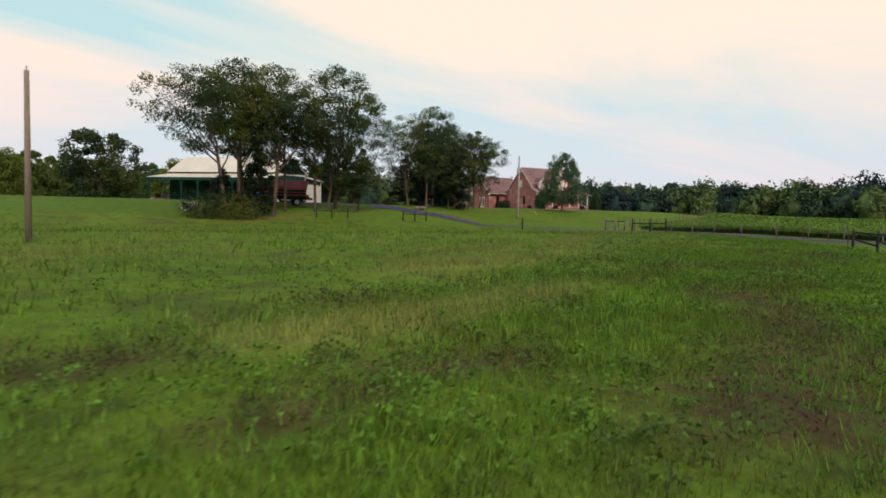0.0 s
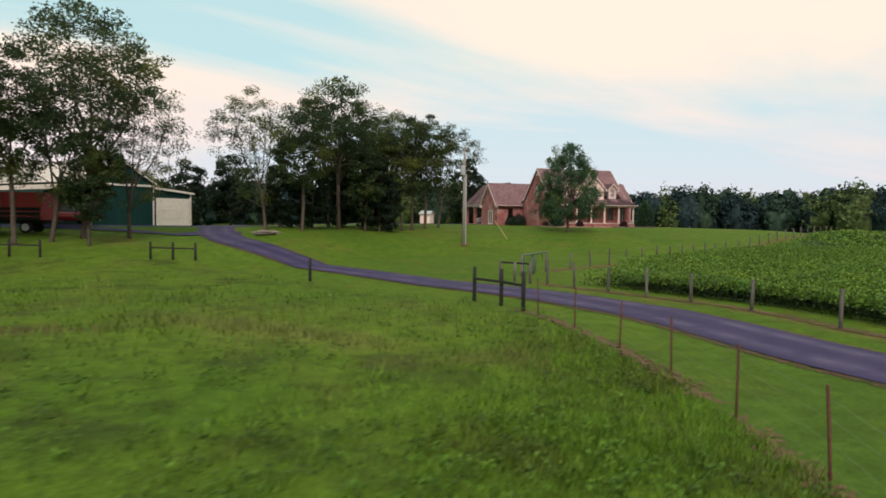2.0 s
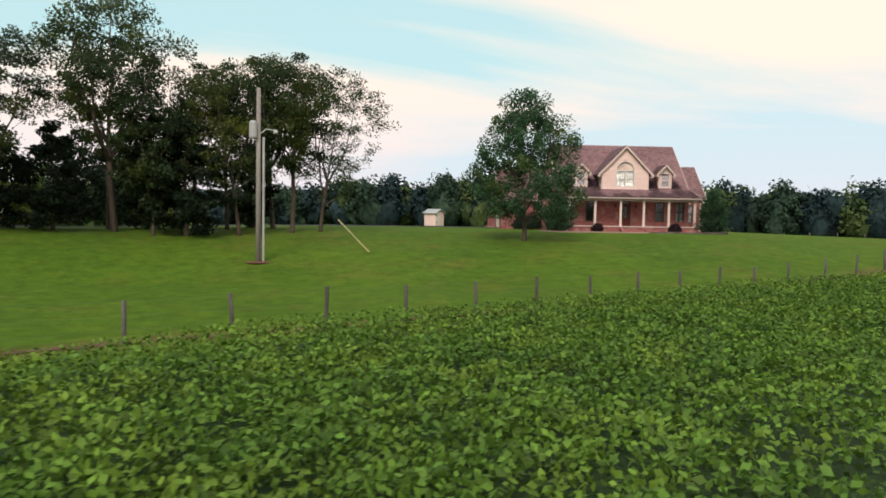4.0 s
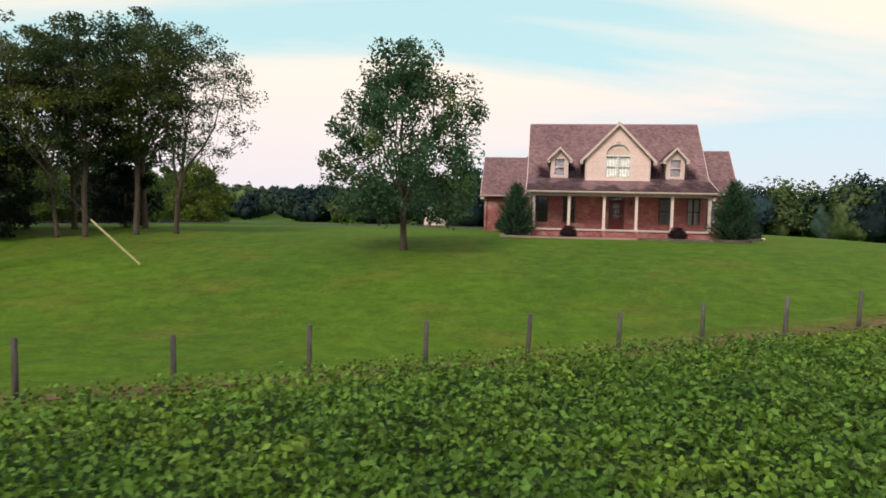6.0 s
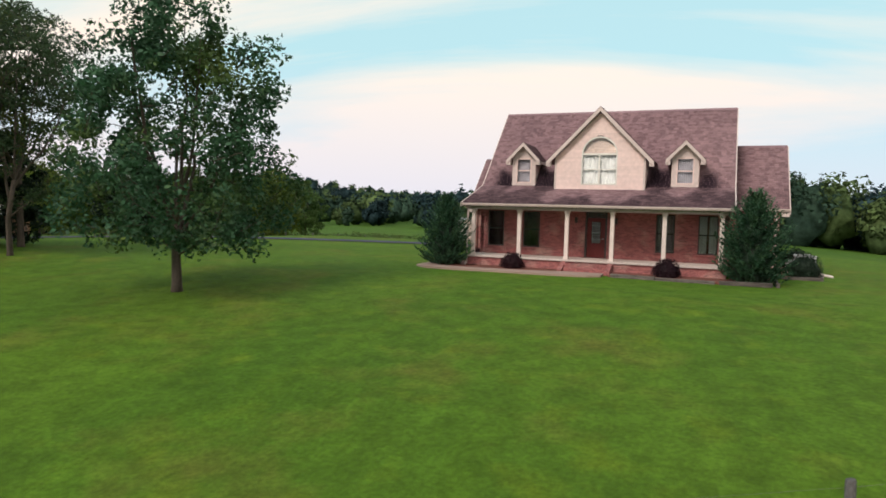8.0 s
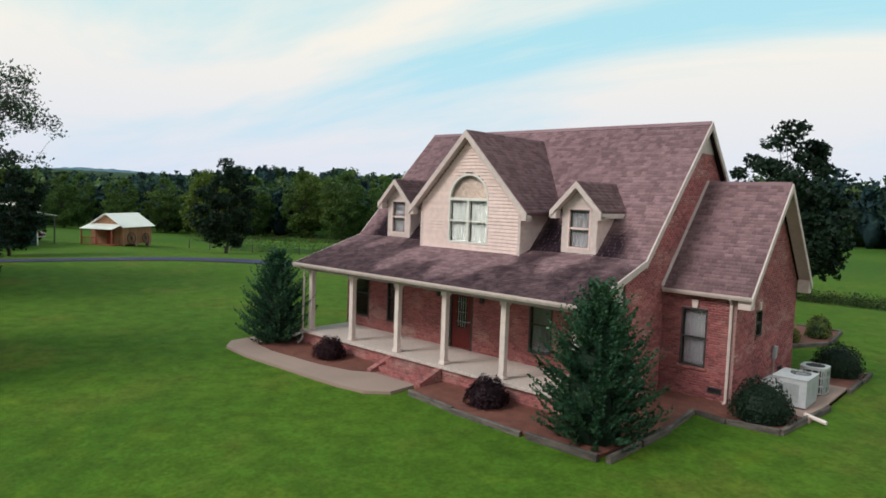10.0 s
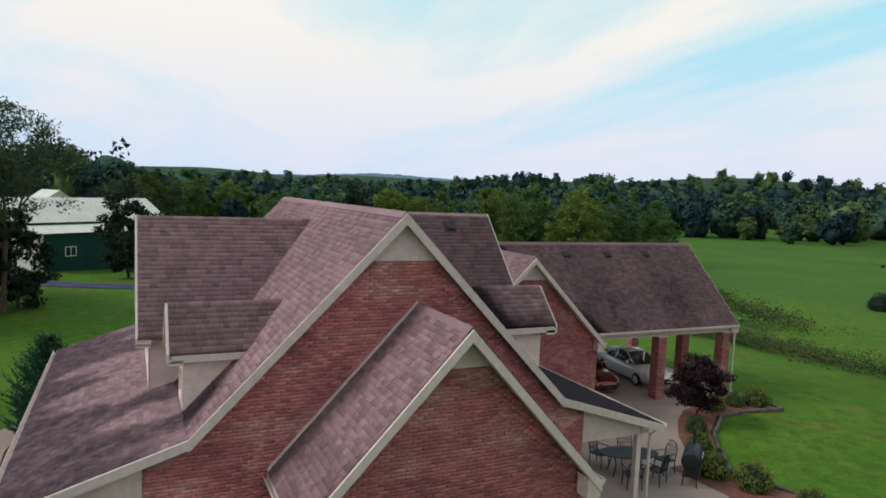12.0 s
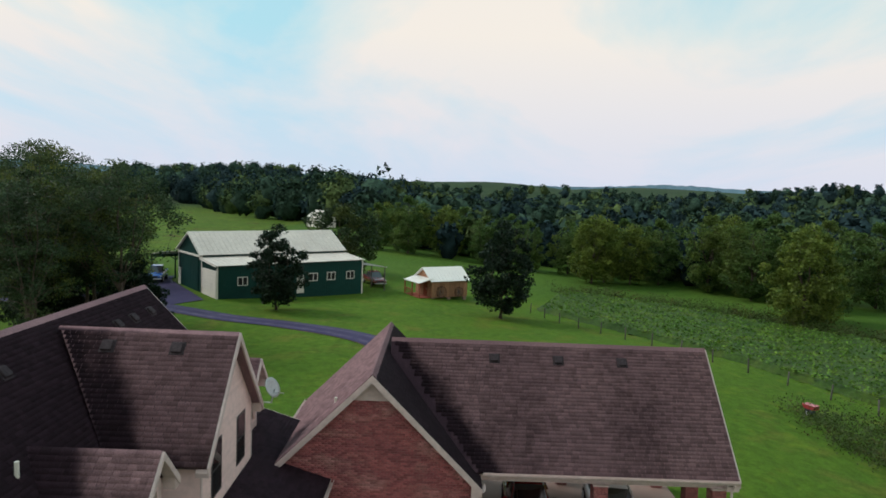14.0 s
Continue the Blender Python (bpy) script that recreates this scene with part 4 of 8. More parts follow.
def wood_points(n, rlo, rhi, rng):
    az = rng.uniform(-32, 205, n)
    az = np.where(az > 180, az - 360, az)
    rm = np.interp(az, WOOD_AZ, WOOD_R)
    r = rm + rlo + (rhi - rlo) * rng.uniform(0, 1, n)
    a = np.radians(az)
    x, y = r * np.cos(a), r * np.sin(a)
    return np.column_stack([x, y, ground_z(x, y)]), r


WR = np.random.default_rng(99)
p1, r1 = wood_points(400, 2, 30, WR)
p2, r2 = wood_points(2200, 30, 660, WR)


def skyline_scale(p):
    """Height scale by bearing, lowered behind the barn to fit the skyline in view."""
    return np.interp(np.degrees(np.arctan2(p[:, 1], p[:, 0])), (95, 125, 150, 180), (1.0, 0.58, 0.44, 0.44))


h1, h2 = WR.uniform(14, 25, len(p1)) * skyline_scale(p1), WR.uniform(17, 25, len(p2)) * (0.4 + 0.6 * skyline_scale(p2))
r1, r2 = h1 * WR.uniform(0.36, 0.52, len(p1)), h2 * WR.uniform(0.42, 0.62, len(p2))
WOODLEAF = {**LEAF, "island": 0.22, "spec": 0.03, "rough": 1.0, "big": 0.09, "trans": 0.0, "fine": 0.6, "bump": 0.0, "grain": 0.45}
# blue in the first two leaf colours stands in for distance haze
M_WOODS = [surf("woodland_dark_hazed_leaf", (0.025, 0.044, 0.046), (0.018, 0.034, 0.039), **WOODLEAF),
           surf("woodland_hazed_leaf", (0.038, 0.066, 0.043), (0.026, 0.048, 0.036), **WOODLEAF),
           surf("woodland_pale_leaf", (0.080, 0.112, 0.040), (0.054, 0.084, 0.036), **WOODLEAF)]
WOOD_LABELS = ("dark tree crowns in the belt of woods around the farm", "green tree crowns in the belt of woods and on the hills", "paler yellow-green tree crowns scattered through the woods")
kind1, kind2 = WR.choice(3, len(p1), p=(0.36, 0.40, 0.24)), WR.choice(3, len(p2), p=(0.4, 0.42, 0.18))
for k in range(3):
    a, b = kind1 == k, kind2 == k
    woods = join_arrays(crowns(p1[a], h1[a], r1[a], 720, np.full(a.sum(), 1.05), WR, 22), crowns(p2[b], h2[b], r2[b], 110, np.full(b.sum(), 1.7), WR),
                        crown_bodies(p1[a], h1[a], r1[a], WR), crown_bodies(p2[b], h2[b], r2[b], WR))
    solid("woods", woods, M_WOODS[k], WOOD_LABELS[k], "woods", kind="stuff", smooth=True)

# ---- crops and grass ----
SOY_NEAR = [(-33, -73), (-30, -66.5), (-25, -58), (-19, -49), (-14, -45), (-8, -41), (-2, -36.5), (5, -33)]


def scatter(x0, x1, y0, y1, per_m2, rng):
    n = int((x1 - x0) * (y1 - y0) * per_m2)
    return rng.uniform(x0, x1, n), rng.uniform(y0, y1, n)


CR = np.random.default_rng(5)
sx, sy = axis_steps(-34, 40, 0.5, 150), axis_steps(-90, -10, 0.5, 135)
sx, sy = sx[(sx > -36) & (sx < 150)], sy[(sy > -136) & (sy < 0)]
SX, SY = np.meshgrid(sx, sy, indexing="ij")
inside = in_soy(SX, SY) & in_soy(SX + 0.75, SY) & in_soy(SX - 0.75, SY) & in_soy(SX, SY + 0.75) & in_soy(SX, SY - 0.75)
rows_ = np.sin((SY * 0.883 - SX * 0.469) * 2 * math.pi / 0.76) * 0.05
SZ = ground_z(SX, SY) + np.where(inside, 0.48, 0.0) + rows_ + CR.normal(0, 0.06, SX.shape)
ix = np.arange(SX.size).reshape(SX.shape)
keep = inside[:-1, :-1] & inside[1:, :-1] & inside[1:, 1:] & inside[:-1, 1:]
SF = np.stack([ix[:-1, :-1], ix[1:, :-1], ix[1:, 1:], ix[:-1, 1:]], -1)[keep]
line = np.array(smooth_line(SOY_NEAR, 0.5))
lx, ly = scatter(-36, 25, -85, -20, 270, CR)
ok = in_soy(lx, ly)
lx, ly = lx[ok], ly[ok]
dist = near(lx, ly, line)
prob = np.clip(1.25 - dist / 8, 0.08, 1)
ok = CR.uniform(size=len(lx)) < prob
lx, ly, dist = lx[ok], ly[ok], dist[ok]
tuft = np.sin(lx * 3.1 + 2 * np.sin(ly * 1.7)) * np.sin(ly * 2.7 + np.sin(lx * 1.3)) * 0.09
rim = ~(in_soy(lx + 0.9, ly) & in_soy(lx - 0.9, ly) & in_soy(lx, ly + 0.9) & in_soy(lx, ly - 0.9))
more = np.repeat(np.nonzero(rim & (dist < 20))[0], 2)
lx, ly, tuft, rim, dist = np.r_[lx, lx[more]], np.r_[ly, ly[more]], np.r_[tuft, tuft[more]], np.r_[rim, rim[more]], np.r_[dist, dist[more]]
lx, ly = lx + CR.normal(0, 0.13, len(lx)), ly + CR.normal(0, 0.13, len(ly))
lz = ground_z(lx, ly) + np.where(rim, 0.9 * CR.uniform(0.0, 1, len(lx)) ** 0.75 + 0.02, 0.72 + tuft * 1.9 + CR.uniform(-0.22, 0.14, len(lx)))
fx, fy = scatter(-30, 90, -115, -8, 10, CR)
ok = in_soy(fx, fy) & (near(fx, fy, line) > 16)
fx, fy = fx[ok], fy[ok]
fz = ground_z(fx, fy) + 0.78 + CR.uniform(-0.1, 0.12, len(fx))
close = dist < 12
soy_size = np.where(rim, 0.105, 0.125) + 0.07 * np.clip((dist - 6) / 14, 0, 1)
soy_p = np.column_stack([lx, ly, lz])
# low rim leaves take the dark colour that paints the crop wall's shade
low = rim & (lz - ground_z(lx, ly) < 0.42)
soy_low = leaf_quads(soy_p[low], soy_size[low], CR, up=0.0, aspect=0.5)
soy_p, soy_size, close = soy_p[~low], soy_size[~low], close[~low]
soy_leaves = leaf_quads(soy_p[close], soy_size[close], CR, up=0.6, aspect=0.66)
soy_far = join_arrays(leaf_quads(soy_p[~close], soy_size[~close] * 1.15, CR, up=0.7, aspect=0.8, tri=True), leaf_quads(np.column_stack([fx, fy, fz]), np.full(len(fx), 0.3), CR, up=0.8, aspect=0.85, tri=True))
# dark green holds the shade between and under the soy leaves
M_SOYSHADE = surf("soy_shade", (0.022, 0.050, 0.010), (0.010, 0.024, 0.006), big=3, fine=14, bump=0.5, grain=0.5)
solid("soybean_stems", join_arrays((np.stack([SX.ravel(), SY.ravel(), SZ.ravel()], 1), SF), soy_low), M_SOYSHADE, "sheet and low leaves under the soybean crop, painted dark for shade", "crop", kind="stuff")
solid("soybean_crop", soy_far, M_SOY, "wide green soybean field beyond the fence", "crop", kind="stuff")
solid("soybean_crop", soy_leaves, M_SOY, "dense leafy green soybean crop beside the fence", "crop", kind="stuff")

# pasture grass along the first part of the way
PAST = np.array(smooth_line([(-92, -110), (-84, -104.2), (-75.7, -99.5), (-63.4, -93), (-51, -85.6), (-40, -78)], 0.5))
gx_, gy_ = scatter(-110, -38, -115, -45, 560, CR)
ok = in_pasture(gx_, gy_)
gx_, gy_ = gx_[ok], gy_[ok]
gd = near(gx_, gy_, PAST)
patch = 0.5 + 0.5 * np.sin(gx_ * 0.35 + 2 * np.sin(gy_ * 0.21)) * np.sin(gy_ * 0.41 + 2 * np.sin(gx_ * 0.17))
ok = CR.uniform(size=len(gx_)) < np.clip(1.15 - gd / 9, 0.02, 1) * (0.4 + 0.6 * patch) * (1 - 0.8 * patches(gx_, gy_, PALE)) * (1 - 0.75 * patches(gx_, gy_, WEEDY))
gx_, gy_, gd, patch = gx_[ok], gy_[ok], gd[ok], patch[ok]


def blades(x, y, h, w, rng):
    n = len(x)
    z = ground_z(x, y) - 0.03
    a = rng.uniform(0, 6.283, n)
    bend = h * rng.uniform(0.2, 0.8, n)
    b = a + rng.uniform(-0.8, 0.8, n) + 1.57
    p = np.column_stack([x, y, z])
    s = np.column_stack([np.cos(a), np.sin(a), np.zeros(n)]) * w[:, None]
    t = np.column_stack([np.cos(b) * bend, np.sin(b) * bend, h])
    V = np.stack([p - s, p + s, p + t], 1).reshape(-1, 3)
    return V, np.arange(3 * n).reshape(-1, 3)


tuft = np.clip(np.sin(gx_ * 5.1 + 2 * np.sin(gy_ * 2.3)) * np.sin(gy_ * 4.3 + 2 * np.sin(gx_ * 1.9)), 0, 1)
gh = (0.10 + 0.14 * patch * CR.uniform(0.3, 1, len(gx_)) + 0.24 * tuft * CR.uniform(0.4, 1, len(gx_))) * (1 + 0.2 * (gd > 12))
solid("pasture_grass", blades(gx_, gy_, gh, 0.007 + 0.018 * np.clip(gd / 16, 0, 1), CR), M_BLADE, "rough uneven green pasture grass with weeds", "grass", kind="stuff")
wx, wy = scatter(-120, -40, -122, -60, 5, CR)
ok = in_pasture(wx, wy) & (near(wx, wy, PAST) > 4) & (np.sin(wx * 0.23 + np.sin(wy * 0.3)) * np.sin(wy * 0.19 + 1) > 0.25) & (near(wx, wy, PAST) < 30)
wx, wy = wx[ok], wy[ok]
solid("dry_grass_stalks", blades(wx, wy, CR.uniform(0.3, 0.55, len(wx)), np.full(len(wx), 0.008), CR), M_SEEDHEAD, "patches of tall straw-coloured seeding grass", "grass", kind="stuff")
# pale seeding grass in sweeps and low broad-leaved weeds
wx, wy = scatter(-105, -46, -108, -60, 130, CR)
ok = (CR.uniform(size=len(wx)) < patches(wx, wy, PALE)) & in_pasture(wx, wy)
wx, wy = wx[ok], wy[ok]
solid("seeding_grass", blades(wx, wy, CR.uniform(0.22, 0.42, len(wx)), np.full(len(wx), 0.012), CR), M_SEEDHEAD, "pale sweeps of fine seeding grass in the pasture", "grass", kind="stuff")
wx, wy = scatter(-106, -40, -112, -58, 9, CR)
ok = (CR.uniform(size=len(wx)) < 0.03 + 0.95 * patches(wx, wy, WEEDY)) & in_pasture(wx, wy) & (near(wx, wy, PAST) < 26)
wx, wy = wx[ok], wy[ok]
k = 16
cx, cy = np.repeat(wx, k) + CR.normal(0, 0.11, len(wx) * k), np.repeat(wy, k) + CR.normal(0, 0.11, len(wx) * k)
cz = ground_z(cx, cy) + CR.uniform(0.03, 0.26, len(cx))
M_WEED = surf("weed_leaf", (0.044, 0.056, 0.018), (0.050, 0.034, 0.018), c3=(0.055, 0.024, 0.022), amount3=0.25, scale3=0.35, **LEAF)
solid("pasture_weeds", leaf_quads(np.column_stack([cx, cy, cz]), 0.075, CR, up=0.2, aspect=0.26), M_WEED, "clumps of brownish and reddish broad-leaved weeds", "weeds", kind="stuff")

# second crop beyond the rear fence, with a weedy far edge
CROP2 = [(-66, 31.8), (-33, 51.6), (-24, 59), (-57, 69), (-77, 55), (-84, 38)]


def in_poly(x, y, poly):
    inside = np.zeros(np.shape(x), bool)
    for (x0, y0), (x1, y1) in zip(poly, poly[1:] + poly[:1]):
        inside ^= ((y0 > y) != (y1 > y)) & (x < (x1 - x0) * (y - y0) / (y1 - y0 + 1e-9) + x0)
    return inside


sx, sy = np.meshgrid(np.arange(-85, -23, 0.7), np.arange(30, 71, 0.7), indexing="ij")
inside = in_poly(sx, sy, CROP2)
sz = ground_z(sx, sy) + np.where(inside, 0.6, 0.0) + CR.normal(0, 0.07, sx.shape)
ix = np.arange(sx.size).reshape(sx.shape)
keep = inside[:-1, :-1] | inside[1:, :-1] | inside[1:, 1:] | inside[:-1, 1:]
sf = np.stack([ix[:-1, :-1], ix[1:, :-1], ix[1:, 1:], ix[:-1, 1:]], -1)[keep]
fx, fy = scatter(-85, -23, 30, 70, 11, CR)
ok = in_poly(fx, fy, CROP2)
fx, fy = fx[ok], fy[ok]
fz = ground_z(fx, fy) + 0.64 + CR.uniform(-0.12, 0.14, len(fx))
solid("soybean_crop", join_arrays((np.stack([sx.ravel(), sy.ravel(), sz.ravel()], 1), sf), leaf_quads(np.column_stack([fx, fy, fz]), 0.3, CR, up=0.7, aspect=0.75)), M_SOY,
      "strip of green soybean crop behind the rear fence", "crop", kind="stuff")


def weed_belt(label, pts, half, height, n, mat, seed, leaf=0.22):
    """Tall weeds and brambles along a line, leafy to the ground."""
    rng = np.random.default_rng(seed)
    line = smooth_line(pts, 0.5)
    c = line[rng.integers(0, len(line), n)] + rng.normal(0, half * 0.5, (n, 2))
    k = 26
    hh = height * rng.uniform(0.15, 1.0, n) ** 1.2 * 1.3
    q = np.repeat(c, k, axis=0) + rng.normal(0, 0.45, (n * k, 2))
    z = ground_z(q[:, 0], q[:, 1]) + np.repeat(hh, k) * rng.uniform(0.05, 1, n * k) ** 0.7
    solid("weed_belt", leaf_quads(np.column_stack([q, z]), leaf, rng, up=0.3, aspect=0.5), mat, label, "weeds", kind="stuff")


M_WEEDTALL = surf("tall_weed_leaf", (0.058, 0.090, 0.020), (0.040, 0.062, 0.016), c3=(0.110, 0.085, 0.028), amount3=0.45, scale3=0.3, **LEAF)
weed_belt("tall tangled weeds along the far edge of the crop", [(-84, 38), (-78, 55), (-57, 70), (-40, 66), (-24, 60)], 3.4, 1.5, 900, M_WEEDTALL, 31, 0.24)
weed_belt("strip of tall weeds at the lawn edge behind the house", [(-25, 49), (-14, 47), (0, 55), (15, 53), (30, 43)], 4.5, 1.0, 1200, M_WEEDTALL, 32, 0.17)
weed_belt("overgrown flower garden at the lawn edge", [(-26, 43.6), (-21, 42.6), (-17.5, 43.0), (-13, 46)], 1.7, 1.0, 170, M_WEEDTALL, 33, 0.16)
weed_belt("low dark leafy bushes by the culvert near the barn", [(-79.5, -37.5), (-76.5, -38.6), (-73, -38)], 0.9, 2.3, 190, M_LEAFSHADE, 34, 0.2)
# low bright clover-like clumps through the pasture
wx, wy = scatter(-104, -40, -112, -60, 11, CR)
wd = near(wx, wy, PAST)
ok = (CR.uniform(size=len(wx)) < np.clip(0.95 - wd / 18, 0.04, 0.8) * np.clip(0.45 + 1.6 * np.sin(wx * 0.45 + 1.5 * np.sin(wy * 0.31)) * np.sin(wy * 0.52 + 1.2), 0.08, 1) * (1 - 0.95 * patches(wx, wy, PALE)) * (1 - 0.85 * patches(wx, wy, WEEDY))) & in_pasture(wx, wy)
wx, wy = wx[ok], wy[ok]
k = 15
r = np.repeat(CR.uniform(0.10, 0.34, len(wx)), k)
a, q = CR.uniform(0, 6.283, len(r)), np.sqrt(CR.uniform(0, 1, len(r)))
cx, cy = np.repeat(wx, k) + np.cos(a) * q * r, np.repeat(wy, k) + np.sin(a) * q * r
cz = ground_z(cx, cy) + 0.05 + r * (1.15 - q * q) * 0.8
M_CLOVER = surf("clover_leaf", (0.084, 0.170, 0.015), (0.046, 0.110, 0.011), c3=(0.045, 0.055, 0.014), amount3=0.5, scale3=0.3, **{**LEAF, "island": 0.5})
solid("clover", leaf_quads(np.column_stack([cx, cy, cz]), 0.068, CR, up=0.9, aspect=0.6, tri=True), M_CLOVER, "low bright green clover clumps in the pasture", "grass", kind="stuff")

# ridge on the horizon, the blue of distance haze put into its colour
ra = np.radians(np.arange(-40, 215, 0.4))
rz_ = 46 + 9 * np.sin(ra * 5.3 + 1) + 7 * np.sin(ra * 11.7) + 4 * np.sin(ra * 29 + 2) + CR.normal(0, 1.0, len(ra))
ridge = [np.column_stack([r * np.cos(ra), r * np.sin(ra), z]) for r, z in ((2050, np.full(len(ra), -20.0)), (2300, rz_ * 0.8), (2500, rz_ + 6), (2900, np.full(len(ra), -20.0)))]
i = np.arange(4 * len(ra)).reshape(4, -1)
rf = np.stack([i[:-1, :-1], i[:-1, 1:], i[1:, 1:], i[1:, :-1]], -1).reshape(-1, 4)
M_RIDGE = surf("painted_haze_woods", (0.115, 0.175, 0.215), (0.095, 0.15, 0.19), big=0.01, fine=0.06, bump=0, rough=1.0, spec=0.0)
solid("backdrop", (np.concatenate(ridge), rf), M_RIDGE, "wooded ridge on the horizon, distance haze painted in as blue", "hills", kind="structure", smooth=True)


# ---- house ----
# x runs along the front, y goes back from the porch edge, z = 0 is the porch floor
MAIN_SLOPE = 1.025
RY, RZ = 7.22, 8.15
house = thing("house", "two-storey brick farmhouse with gabled dormers, porches, garage wing and carport", "house")
HR = np.random.default_rng(17)
FACE = {"front": 180, "back": 0, "right": -90, "left": 90}


def wall_sheet(u0, u1, w0, w1, holes, t=0.2):
    """A wall in its own plane (x along, z up, outer face at y = 0), with holes (u0, u1, w0, w1) right through."""
    us = sorted({u0, u1, *(h[0] for h in holes), *(h[1] for h in holes)})
    ws = sorted({w0, w1, *(h[2] for h in holes), *(h[3] for h in holes)})
    nu, nw = len(us), len(ws)
    g = Geo()
    g.v = [(u, y, w) for y in (0.0, -t) for u in us for w in ws]

    def solid_cell(i, j):
        if not (0 <= i < nu - 1 and 0 <= j < nw - 1):
            return False
        return not any(h[0] <= us[i] and us[i + 1] <= h[1] and h[2] <= ws[j] and ws[j + 1] <= h[3] for h in holes)

    def at(i, j, back=0):
        return back * nu * nw + i * nw + j

    for i in range(nu - 1):
        for j in range(nw - 1):
            if not solid_cell(i, j):
                continue
            c = ((i, j), (i + 1, j), (i + 1, j + 1), (i, j + 1))
            g.f.append(tuple(at(*q) for q in reversed(c)))
            g.f.append(tuple(at(*q, 1) for q in c))
            for a, b, (di, dj) in ((0, 1, (0, -1)), (1, 2, (1, 0)), (2, 3, (0, 1)), (3, 0, (-1, 0))):
                if not solid_cell(i + di, j + dj):
                    g.f.append((at(*c[a]), at(*c[b]), at(*c[b], 1), at(*c[a], 1)))
    return g


def window(parent, m, w, h, cover=None, frame=None, sill=True, key=False):
    """A sash window: frame with meeting rail, two panes, a curtain or blind behind, sill and keystone."""
    frame = frame or M_FRAMEWHITE
    g = Geo()
    f, d = 0.055, 0.09
    for a, b in (((-w / 2, -d, 0), (-w / 2 + f, 0.015, h)), ((w / 2 - f, -d, 0), (w / 2, 0.015, h)), ((-w / 2 + f, -d, 0), (w / 2 - f, 0.015, f)),
                 ((-w / 2 + f, -d, h - f), (w / 2 - f, 0.015, h)), ((-w / 2 + f, -d * 0.8, h / 2 - 0.03), (w / 2 - f, -0.01, h / 2 + 0.03))):
        g.box(a, b)
    ob = part("window", g, frame, parent, m=m)
    for lo, hi in ((f, h / 2 - 0.03), (h / 2 + 0.03, h - f)):
        part("pane", Geo().box((-w / 2 + f, -0.062, lo), (w / 2 - f, -0.056, hi)), M_GLASS, ob).visible_shadow = False
    if cover:
        g = Geo()
        k = 14
        for i in range(k):
            if cover is M_CURTAIN and i in (6, 7):
                continue
            x0, x1 = -w / 2 + f + (w - 2 * f) * i / k, -w / 2 + f + (w - 2 * f) * (i + 1) / k
            y0, y1 = -0.15 + 0.02 * (i % 2), -0.15 + 0.02 * ((i + 1) % 2)
            g.add([(x0, y0, f), (x1, y1, f), (x1, y1, h - f), (x0, y0, h - f)], [(0, 1, 2, 3)])
        part("curtain" if cover is M_CURTAIN else "blind", g, cover, ob)
    if sill:
        part("sill", Geo().box((-w / 2 - 0.06, -0.02, -0.09), (w / 2 + 0.06, 0.06, -0.004), 0.01), M_BRICKFAR, ob)
    if key:
        part("keystone", Geo().prism([(-0.07, 0.0, h + 0.01), (0.07, 0.0, h + 0.01), (0.1, 0.0, h + 0.26), (-0.1, 0.0, h + 0.26)], (0, 0.045, 0)), M_POST, ob)
    return ob


def face_at(side, x, y, z):
    return pose(x, y, z, 0, 0, FACE[side])


def brick_rows(spans, w0, w1):
    """Running-bond bricks as (u, w, half-length); spans(w) gives the (from, to) stretches of a course."""
    out = []
    for r, w in enumerate(np.arange(w0 + 0.035, w1, 0.075)):
        for lo, hi in spans(w):
            k = math.floor(lo / 0.215)
            u = k * 0.215 - 0.11 * (r % 2)
            while u < hi:
                a, b = max(u + 0.005, lo), min(u + 0.21, hi)
                if b - a > 0.03:
                    out.append(((a + b) / 2, w, (b - a) / 2))
                u += 0.215
    return out


def less(lo, hi, gaps):
    """A stretch with gaps taken out."""
    out = [(lo, hi)]
    for a, b in gaps:
        out = [q for p, r in out for q in ((p, min(r, a)), (max(p, b), r)) if q[1] - q[0] > 0.03]
    return out


def bricks_mesh(rows, rng):
    """Boxes 33 mm half high, proud of the wall face by a few millimetres, open at the back."""
    n = len(rows)
    R = np.array(rows)
    y = rng.uniform(0.008, 0.016, n)
    V = []
    for du, dy, dw in ((-1, 0, -1), (1, 0, -1), (1, 0, 1), (-1, 0, 1), (-1, 1, -1), (1, 1, -1), (1, 1, 1), (-1, 1, 1)):
        V.append(np.column_stack([R[:, 0] + du * R[:, 2] * (0.97 if dy else 1), y * dy, R[:, 1] + dw * 0.033 * (0.9 if dy else 1)]))
    V = np.stack(V, 1).reshape(-1, 3)
    F = np.array([(4, 7, 6, 5), (0, 4, 5, 1), (1, 5, 6, 2), (2, 6, 7, 3), (3, 7, 4, 0)])
    return V, (F[None] + 8 * np.arange(n)[:, None, None]).reshape(-1, 4)


BRICK_ONE = mesh_of("brick", bricks_mesh([(0, 0, 0.1025)], HR), M_BRICK)


def brick_face(wall_ob, spans, w0, w1, single=None):
    """Bricks over a wall; those for which single(u, w) holds are objects of their own, up to 300."""
    rows = brick_rows(spans, w0, w1)
    own = [r for r in rows if single and single(r[0], r[1]) and abs(r[2] - 0.1025) < 1e-6][:300]
    mine = set(own)
    rest = [r for r in rows if r not in mine]
    ob = part("bricks", bricks_mesh(rest, HR), M_BRICK, wall_ob)
    tagged(ob, kind="stuff")
    for u, w, _ in own:
        b = new("brick", BRICK_ONE)
        b.parent = wall_ob
        b.matrix_local = Matrix.Translation((u, HR.uniform(-0.003, 0.002), w))


